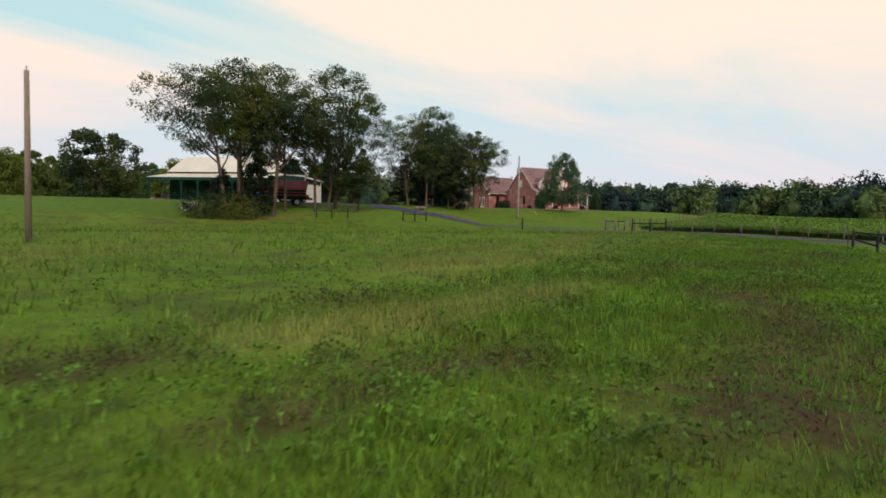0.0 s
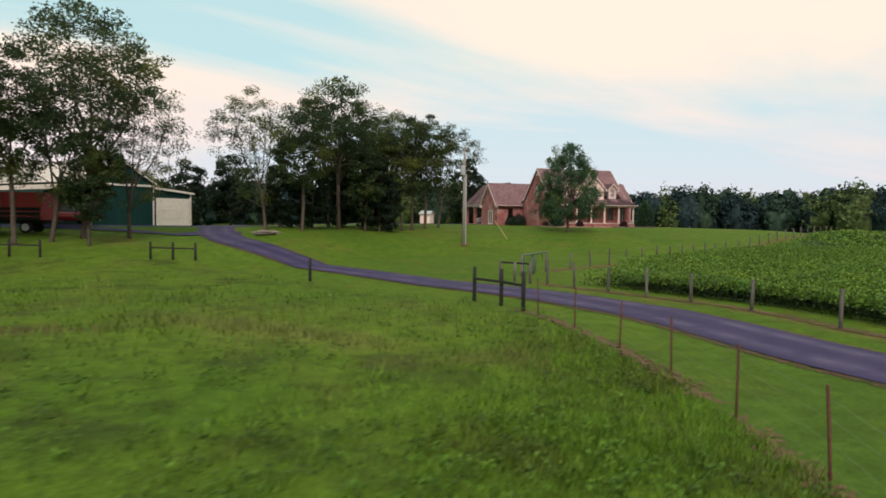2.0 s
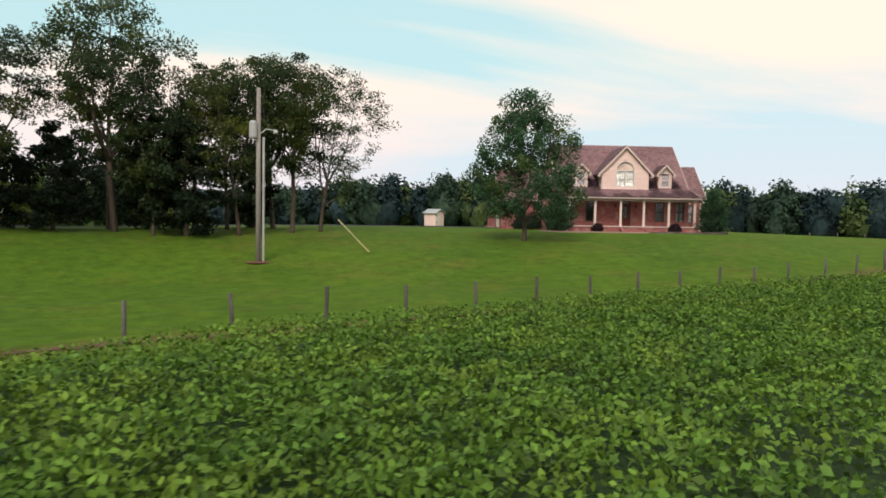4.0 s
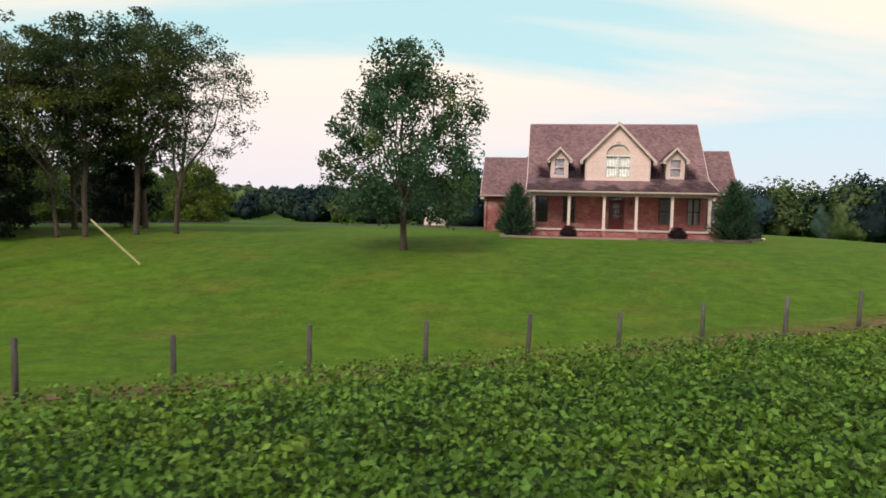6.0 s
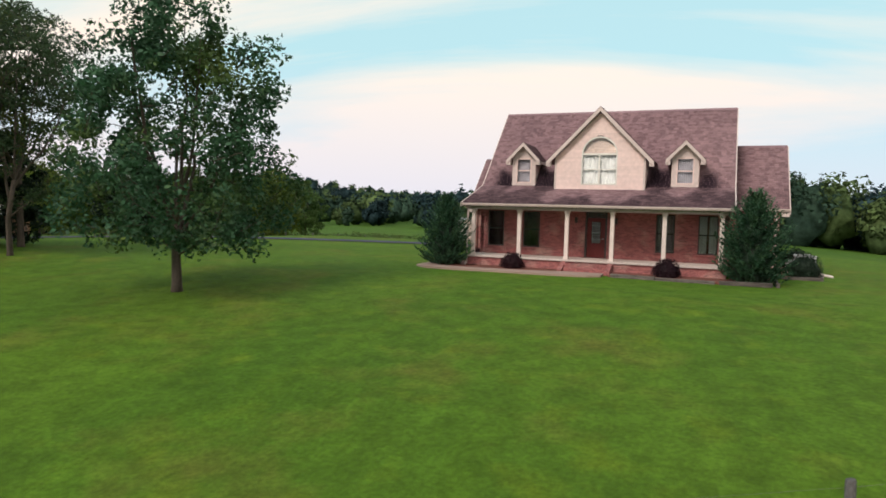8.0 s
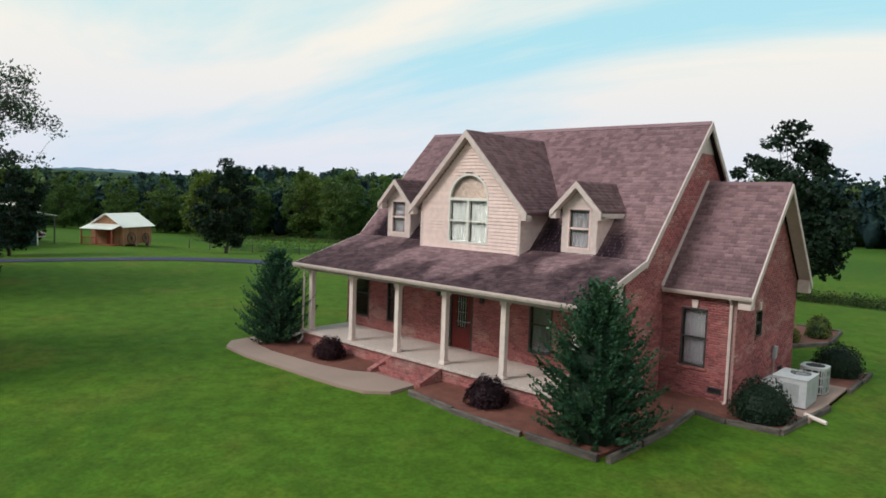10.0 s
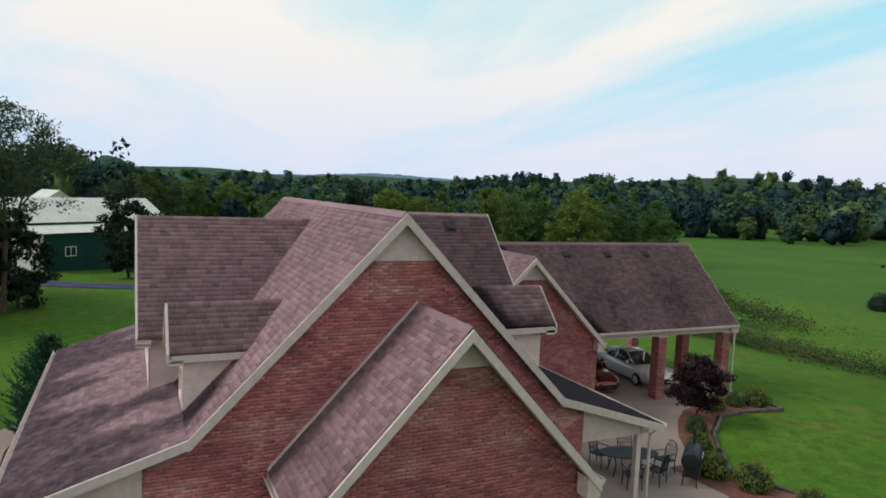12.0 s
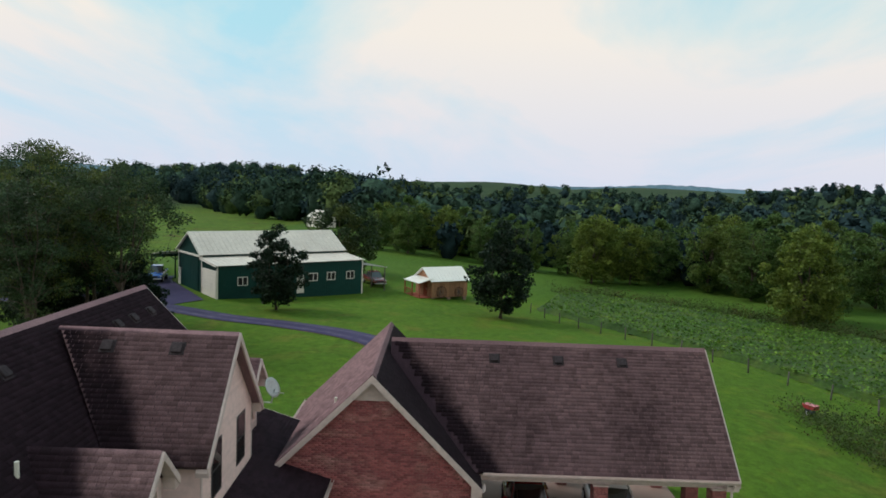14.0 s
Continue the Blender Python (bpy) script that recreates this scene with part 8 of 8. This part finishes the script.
part("coil", turn_geo(g, Matrix.Diagonal((0.96, 0.96, 1, 1))), M_DARK, cond)
for k in range(24):
    x, y = ring[k]
    part("fin", Geo().tube([(x, y, 0.06), (x, y, 0.88)], 0.022, 4), M_METALGREY, cond)
for z in (0.04, 0.3, 0.6, 0.86):
    g = Geo().prism([(x * 1.04, y * 1.04, z) for x, y in ring], (0, 0, 0.05 if z < 0.8 else 0.1))
    part("band", g, M_METALGREY, cond)
part("fan_guard", Geo().tube([(0, 0, 0.96), (0, 0, 0.975)], 0.31, 18), M_DARK, cond)
solid("drain_pipe", Geo().tube([(10.4, 4.9, -0.42), (11.0, 4.75, -0.5)], 0.06, 8), M_POST, "short white plastic drain pipe on the grass", "pipe")

# ---- patio furniture ----
M_IRON = surf("black_iron", (0.022, 0.022, 0.026), (0.014, 0.014, 0.017), bump=0.1, rough=0.5)
table = thing("patio_table", "dark oval metal patio table", "table", pose(2.9, 16.9, -0.49, 0, 0, 70))
g = Geo().prism([(1.0 * math.cos(a), 0.55 * math.sin(a), 0.70) for a in np.linspace(0, 2 * math.pi, 21)[:-1]], (0, 0, 0.03))
part("tabletop", g, M_IRON, table)
for x, y in ((-0.6, -0.3), (0.6, -0.3), (0.6, 0.3), (-0.6, 0.3)):
    part("leg", Geo().tube([(x, y, 0), (x * 0.85, y * 0.85, 0.4), (x, y, 0.7)], 0.022, 6), M_IRON, table)
chair = thing("patio_chair", "black cast metal patio chair with a lattice back", "chair", pose(2.0, 16.4, -0.49, 0, 0, 110), group="patio chairs")
part("seat", Geo().box((-0.25, -0.25, 0.42), (0.25, 0.25, 0.45), 0.01), M_IRON, chair)
for x, y in ((-0.22, -0.22), (0.22, -0.22), (0.22, 0.22), (-0.22, 0.22)):
    part("leg", Geo().tube([(x * 1.1, y * 1.1, 0), (x, y, 0.43)], 0.017, 5), M_IRON, chair)
bk = part("backrest", Geo().tube([(-0.24, 0.22, 0.45), (-0.25, 0.29, 0.8), (-0.14, 0.32, 1.0), (0, 0.33, 1.04), (0.14, 0.32, 1.0), (0.25, 0.29, 0.8), (0.24, 0.22, 0.45)], 0.018, 5), M_IRON, chair)
for k in range(-3, 4):
    part("bar", Geo().tube([(k * 0.065, 0.22, 0.45), (k * 0.055, 0.32, 1.0 - abs(k) * 0.03)], 0.009, 4), M_IRON, bk)
for z in (0.6, 0.72, 0.84):
    part("bar", Geo().tube([(-0.24, 0.22 + (z - 0.45) * 0.19, z), (0.24, 0.22 + (z - 0.45) * 0.19, z)], 0.008, 4), M_IRON, bk)
for x in (-0.26, 0.26):
    part("armrest", Geo().tube([(x, 0.24, 0.66), (x, -0.2, 0.66), (x, -0.24, 0.44)], 0.016, 5), M_IRON, chair)
for x, y, r in ((2.1, 17.5, 70), (3.2, 18.2, 0), (3.8, 17.3, 290), (3.8, 16.3, 250)):
    copy_thing(chair, pose(x, y, -0.49, 0, 0, r))
grill = thing("barrel_grill", "black barrel smoker grill on wheels", "grill", pose(4.1, 18.5, -0.49, 0, 0, 130))
part("barrel", Geo().tube([(-0.6, 0, 0.85), (-0.58, 0, 0.85), (0.58, 0, 0.85), (0.6, 0, 0.85)], [0.26, 0.3, 0.3, 0.26], 14), M_IRON, grill, smooth=True)
part("chimney", Geo().tube([(0.4, 0, 1.1), (0.4, 0, 1.65)], 0.05, 8), M_IRON, grill)
part("firebox", Geo().tube([(0.6, 0, 0.7), (1.0, 0, 0.7)], 0.2, 10), M_IRON, grill)
part("lid_handle", Geo().tube([(-0.3, -0.32, 0.95), (0.3, -0.32, 0.95)], 0.015, 5), M_METALGREY, grill)
for x in (-0.5, 0.5):
    for y in (-0.22, 0.22):
        part("leg", Geo().tube([(x, y, 0), (x, y * 0.8, 0.65)], 0.02, 5), M_IRON, grill)
part("shelf", Geo().box((-0.5, -0.25, 0.3), (0.5, 0.25, 0.33)), M_IRON, grill)


# ---- vehicles ----
def paint(name, c, rough=0.25, metal=0.1):
    m = surf(name, c, tuple(v * 0.9 for v in c), bump=0, rough=rough, metal=metal, spec=0.6, grain=0.05)
    m.node_tree.nodes["Principled BSDF"].inputs["Coat Weight"].default_value = 0.6
    return m


M_TYRE = surf("tyre", (0.016, 0.016, 0.017), (0.011, 0.011, 0.012), bump=0.2)
M_CARGLASS = glass("car_glass", (0.05, 0.055, 0.06))
M_CARGLASS.node_tree.nodes["Principled BSDF"].inputs["Transmission Weight"].default_value = 0.1
M_LIGHT = surf("headlight", (0.55, 0.56, 0.58), (0.45, 0.46, 0.48), bump=0, rough=0.1, spec=0.7)


def loft(sections):
    """Rings of equal length joined into a skin with closed ends."""
    g = Geo()
    n = len(sections[0])
    for s in sections:
        g.v += [tuple(p) for p in s]
    for i in range(len(sections) - 1):
        for k in range(n):
            g.f.append((i * n + k, i * n + (k + 1) % n, (i + 1) * n + (k + 1) % n, (i + 1) * n + k))
    g.f.append(tuple(reversed(range(n))))
    g.f.append(tuple((len(sections) - 1) * n + k for k in range(n)))
    return g


def wheel(parent, x, y, r, w=0.2):
    o = part("wheel", Geo(), M_TYRE, parent)
    s = 1 if y > 0 else -1
    ty = Geo().tube([(x, y - w / 2, r), (x, y - w / 2 + 0.03, r), (x, y + w / 2 - 0.03, r), (x, y + w / 2, r)], [r * 0.9, r, r, r * 0.9], 18)
    o.data = mesh_of("wheel", ty, M_TYRE, True)
    part("rim", Geo().tube([(x, y + s * (w / 2 - 0.02), r), (x, y + s * (w / 2 + 0.008), r)], [r * 0.64, r * 0.6], 16), M_METALGREY, o)
    for k in range(5):
        a = k * 2 * math.pi / 5
        part("spoke", Geo().tube([(x, y + s * (w / 2 + 0.012), r), (x + r * 0.58 * math.cos(a), y + s * (w / 2 + 0.012), r + r * 0.58 * math.sin(a))], r * 0.08, 4), M_LIGHT, o)


def sedan(name, label, body, m, plate=True):
    """A four-door saloon facing +x."""
    root = thing(name, label, "car", m, group="parked cars")
    secs = []
    for x, zl, zs, zt, w in ((-2.40, 0.42, 0.62, 0.80, 0.66), (-2.30, 0.28, 0.70, 0.98, 0.82), (-1.9, 0.22, 0.72, 1.03, 0.88), (-1.0, 0.19, 0.72, 1.0, 0.89), (0.2, 0.18, 0.70, 0.96, 0.89), (1.0, 0.19, 0.68, 0.93, 0.89),
                              (1.6, 0.21, 0.66, 0.87, 0.87), (2.1, 0.24, 0.6, 0.78, 0.80), (2.32, 0.26, 0.52, 0.68, 0.70), (2.42, 0.32, 0.46, 0.56, 0.55)):
        half = [(w * 0.80, zl), (w * 0.97, zl + 0.1), (w, zs), (w * 0.94, zt - 0.05), (w * 0.72, zt)]
        secs.append([(x, y, z) for y, z in half] + [(x, 0, zt + 0.02)] + [(x, -y, z) for y, z in reversed(half)])
    part("body", loft(secs), body, root, smooth=True)
    cab = []
    for x, zt, wt, wb in ((-1.72, 1.04, 0.60, 0.74), (-1.05, 1.38, 0.56, 0.80), (-0.4, 1.45, 0.57, 0.82), (0.25, 1.40, 0.56, 0.81), (1.08, 0.96, 0.62, 0.74)):
        zb = 0.96
        cab.append([(x, wb, zb), (x, (wb + wt) / 2, (zb + zt) / 2), (x, wt, zt - 0.02), (x, 0, zt), (x, -wt, zt - 0.02), (x, -(wb + wt) / 2, (zb + zt) / 2), (x, -wb, zb)])
    part("greenhouse", loft(cab), M_CARGLASS, root, "dark tinted windows", smooth=True)
    roofs = [[(x, wt + 0.012, zt - 0.05), (x, wt * 0.9, zt + 0.012), (x, 0, zt + 0.022), (x, -wt * 0.9, zt + 0.012), (x, -wt - 0.012, zt - 0.05)] for x, zt, wt in ((-1.12, 1.36, 0.56), (-0.4, 1.45, 0.57), (0.22, 1.41, 0.56))]
    part("roof", loft(roofs), body, root, smooth=True)
    for s in (1, -1):
        for (x0, z0, y0), (x1, z1, y1) in (((-0.35, 0.97, 0.825), (-0.38, 1.42, 0.6)), ((1.02, 0.98, 0.73), (0.28, 1.40, 0.58)), ((-1.7, 1.0, 0.75), (-1.1, 1.37, 0.58))):
            part("window_pillar", Geo().tube([(x0, s * y0, z0), (x1, s * y1, z1)], 0.035, 5), body, root)
        mir = part("mirror", Geo().box((0.68, min(s * 0.86, s * 1.02), 0.98), (0.8, max(s * 0.86, s * 1.02), 1.12), 0.03), body, root)
        part("headlight", Geo().prism([(2.18, s * 0.5, 0.56), (2.02, s * 0.77, 0.58), (1.86, s * 0.80, 0.74), (2.12, s * 0.52, 0.72)], (0.13, s * 0.03, 0.0)), M_LIGHT, root)
        part("tail_light", Geo().box((-2.38, min(s * 0.5, s * 0.78), 0.68), (-2.28, max(s * 0.5, s * 0.78), 0.86), 0.02), M_DOORRED, root)
        for x in (1.45, -1.38):
            wheel(root, x, s * 0.80, 0.32)
    gr = part("grille", Geo().box((2.36, -0.36, 0.42), (2.46, 0.36, 0.54), 0.015), M_DARK, root)
    part("grille_bar", Geo().box((2.44, -0.38, 0.535), (2.475, 0.38, 0.56), 0.008), M_LIGHT, gr)
    part("air_intake", Geo().box((2.37, -0.45, 0.28), (2.45, 0.45, 0.36), 0.01), M_DARK, root)
    if plate:
        part("number_plate", Geo().box((2.455, -0.16, 0.36), (2.47, 0.16, 0.43)), M_FRAMEDARK, root)
    return root


sedan("sedan", "silver-white saloon car parked under the carport", paint("silver_white_paint", (0.78, 0.79, 0.82)), pose(-6.7, 25.3, -0.5, 0, 0, -4))
sedan("sedan", "dark red saloon car parked under the carport", paint("dark_red_paint", (0.13, 0.005, 0.010)), pose(-6.8, 22.0, -0.5, 0, 0, -2))


def pickup(name, label, body, m):
    root = thing(name, label, "pickup truck", m, group="parked trucks")
    secs = []
    for x, zl, zs, zt, w in ((-2.85, 0.5, 0.8, 1.12, 0.92), (-2.75, 0.42, 0.85, 1.16, 0.96), (-0.9, 0.4, 0.85, 1.16, 0.97), (1.0, 0.4, 0.85, 1.15, 0.97), (2.0, 0.42, 0.82, 1.10, 0.95), (2.65, 0.45, 0.75, 1.0, 0.88), (2.8, 0.5, 0.7, 0.9, 0.8)):
        half = [(w * 0.85, zl), (w, zl + 0.1), (w, zs), (w * 0.96, zt - 0.04), (w * 0.8, zt)]
        secs.append([(x, y, z) for y, z in half] + [(x, 0, zt + 0.02)] + [(x, -y, z) for y, z in reversed(half)])
    part("body", loft(secs), body, root, smooth=True)
    cab = [[(x, wb, 1.13), (x, wt, zt - 0.03), (x, 0, zt), (x, -wt, zt - 0.03), (x, -wb, 1.13)] for x, zt, wt, wb in ((-0.95, 1.75, 0.66, 0.88), (-0.7, 1.86, 0.68, 0.88), (0.5, 1.86, 0.68, 0.88), (1.35, 1.16, 0.78, 0.86))]
    part("greenhouse", loft(cab), M_CARGLASS, root, "dark tinted windows")
    part("roof", Geo().box((-0.85, -0.69, 1.82), (0.52, 0.69, 1.89), 0.02), body, root)
    part("load_bed", Geo().box((-2.7, -0.78, 1.15), (-1.1, 0.78, 1.19)), M_DARK, root)
    for s in (1, -1):
        part("headlight", Geo().box((2.62, min(s * 0.55, s * 0.86), 0.72), (2.76, max(s * 0.55, s * 0.86), 0.92), 0.02), M_LIGHT, root)
        part("mirror", Geo().box((0.9, min(s * 0.95, s * 1.15), 1.2), (1.02, max(s * 0.95, s * 1.15), 1.4), 0.03), M_DARK, root)
        for x in (1.75, -1.75):
            wheel(root, x, s * 0.84, 0.39, 0.25)
    part("grille", Geo().box((2.76, -0.5, 0.62), (2.84, 0.5, 0.88), 0.02), M_DARK, root)
    part("bumper", Geo().box((2.72, -0.9, 0.42), (2.9, 0.9, 0.58), 0.03), M_METALGREY, root)
    return root


pickup("pickup_truck", "bright blue pickup truck parked by the barn", paint("blue_paint", (0.05, 0.13, 0.42)), pose(-65.6, -17.0, gz(-65.6, -17.0) + 0.08, 0, 0, 14))
pickup("pickup_truck", "red pickup truck parked under the trees", paint("red_paint", (0.20, 0.012, 0.014)), pose(-64.6, -21.0, gz(-64.6, -21.0) + 0.08, 0, 0, 20))
pickup("pickup_truck", "dark red truck under the barn side roof", paint("maroon_paint", (0.15, 0.015, 0.018)), pose(-75.6, 9.4, gz(-75.6, 9.4) + 0.05, 0, 0, 25))
# red farm trailer with dark slatted sides
trailer = thing("grain_trailer", "tall red grain trailer with dark side boards", "trailer", pose(-67.0, -26.5, gz(-67.0, -26.5), 0, 0, -10))
part("hopper", Geo().prism([(-2.6, -1.1, 1.0), (2.6, -1.1, 1.0), (3.0, -1.1, 3.1), (-3.0, -1.1, 3.1)], (0, 2.2, 0)), paint("trailer_red", (0.36, 0.016, 0.020), 0.5), trailer)
for k in range(7):
    part("side_rib", Geo().box((-2.5 + k * 0.83, -1.16, 1.05), (-2.44 + k * 0.83, -1.1, 3.05)), M_REDWOOD, trailer)
for k in range(3):
    part("side_board", Geo().box((-2.7, -1.2, 1.0 + 0.35 * k), (2.7, -1.17, 1.25 + 0.35 * k)), M_DARK, trailer)
part("chassis", Geo().box((-2.4, -0.6, 0.75), (3.6, 0.6, 1.0)), M_DARK, trailer)
for s in (1, -1):
    for x in (1.6, -1.6):
        wheel(trailer, x, s * 0.95, 0.45, 0.28)

# ---- odd things about the farm ----
x, y = -79.0, -33.6
pipe = Geo()
n = 16
for r0, z0 in ((0.5, 0), (0.5, 1), (0.4, 1), (0.4, 0)):
    for k in range(n):
        a = 2 * math.pi * k / n
        pipe.v.append((-1.2 + 2.4 * z0, math.cos(a) * r0, 0.5 + math.sin(a) * r0))
for i in range(4):
    for k in range(n):
        pipe.f.append((i * n + k, (i + 1) % 4 * n + k, (i + 1) % 4 * n + (k + 1) % n, i * n + (k + 1) % n))
solid("concrete_pipe", pipe, M_POLEGREY, "short concrete culvert pipe lying in the grass", "pipe", m=pose(x, y, gz(x, y) - 0.05, 0, 0, 60))
pile = thing("wood_pile", "low untidy pile of weathered grey boards and logs on the grass", "wood pile", pose(-48.0, -27.0, gz(-48, -27), 0, 0, 25))
QR = np.random.default_rng(44)
M_GREYBOARD = surf("grey_board", (0.36, 0.31, 0.28), (0.16, 0.13, 0.115), big=1.5, fine=14, bump=0.4, stretch=(0.6, 3, 3), objrand=0.4)
for k in range(11):
    half = QR.uniform(0.6, 1.15)
    g = Geo().box((-half, -0.09, -0.025), (half, 0.09, 0.025), 0.008)
    part("board", turn_geo(g, pose(QR.uniform(-0.5, 0.5), QR.uniform(-0.45, 0.45), 0.05 + 0.028 * k, QR.uniform(-8, 8), QR.uniform(-4, 4), QR.uniform(-22, 22))), M_GREYBOARD, pile)
for k in range(4):
    g = Geo().tube([(-0.9, 0, 0), (-0.2, 0.03, 0.01), (0.8, -0.02, 0)], [0.11, 0.10, 0.085], 8)
    part("log", turn_geo(g, pose(0.25 * k - 0.4, 0.28 * k - 0.5, 0.09 + 0.05 * (k % 2), 0, 0, QR.uniform(-35, 35))), M_TIMBER, pile, smooth=True)
for x, y, s in ((-30.2, 84.1, 1.5), (-31.5, 96, 1.2), (-22, 79, 1.3)):
    again(box, x, y, s * 1.3, x * 7)
far_house = thing("farm_building", "small white farm building far beyond the pasture", "house", pose(-190, -18, gz(-190, -18), 0, 0, 35))
part("wall", Geo().box((-4, -3, -0.5), (4, 3, 3.0)), M_WHITEPAINT, far_house)
part("gable", Geo().prism([(4, -3, 3), (4, 3, 3), (4, 0, 5)], (-8, 0, 0)), M_WHITEPAINT, far_house)
for sgn in (1, -1):
    part("roof", Geo().slab([(-4.3, 0, 5.1), (4.3, 0, 5.1), (4.3, sgn * 3.4, 2.85), (-4.3, sgn * 3.4, 2.85)], 0.1), M_WHITEMETAL, far_house)
# unclear red and dark blue garden item, given a cart's form
cart = thing("garden_cart", "small red and dark blue garden item among the flowers, built as a cart", "cart", pose(-25.6, 43.8, gz(-25.6, 43.8), 0, 0, 25))
part("tray", Geo().prism([(-0.45, -0.3, 0.75), (0.45, -0.3, 0.75), (0.35, -0.22, 0.45), (-0.35, -0.22, 0.45)], (0, 0.6, 0)), paint("cart_red", (0.45, 0.05, 0.07), 0.5), cart)
part("frame", Geo().box((-0.3, -0.2, 0.2), (0.3, 0.2, 0.45), 0.02), paint("cart_blue", (0.02, 0.03, 0.09), 0.5), cart)
wheel(cart, 0.0, 0.26, 0.2, 0.08)
wheel(cart, 0.0, -0.26, 0.2, 0.08)
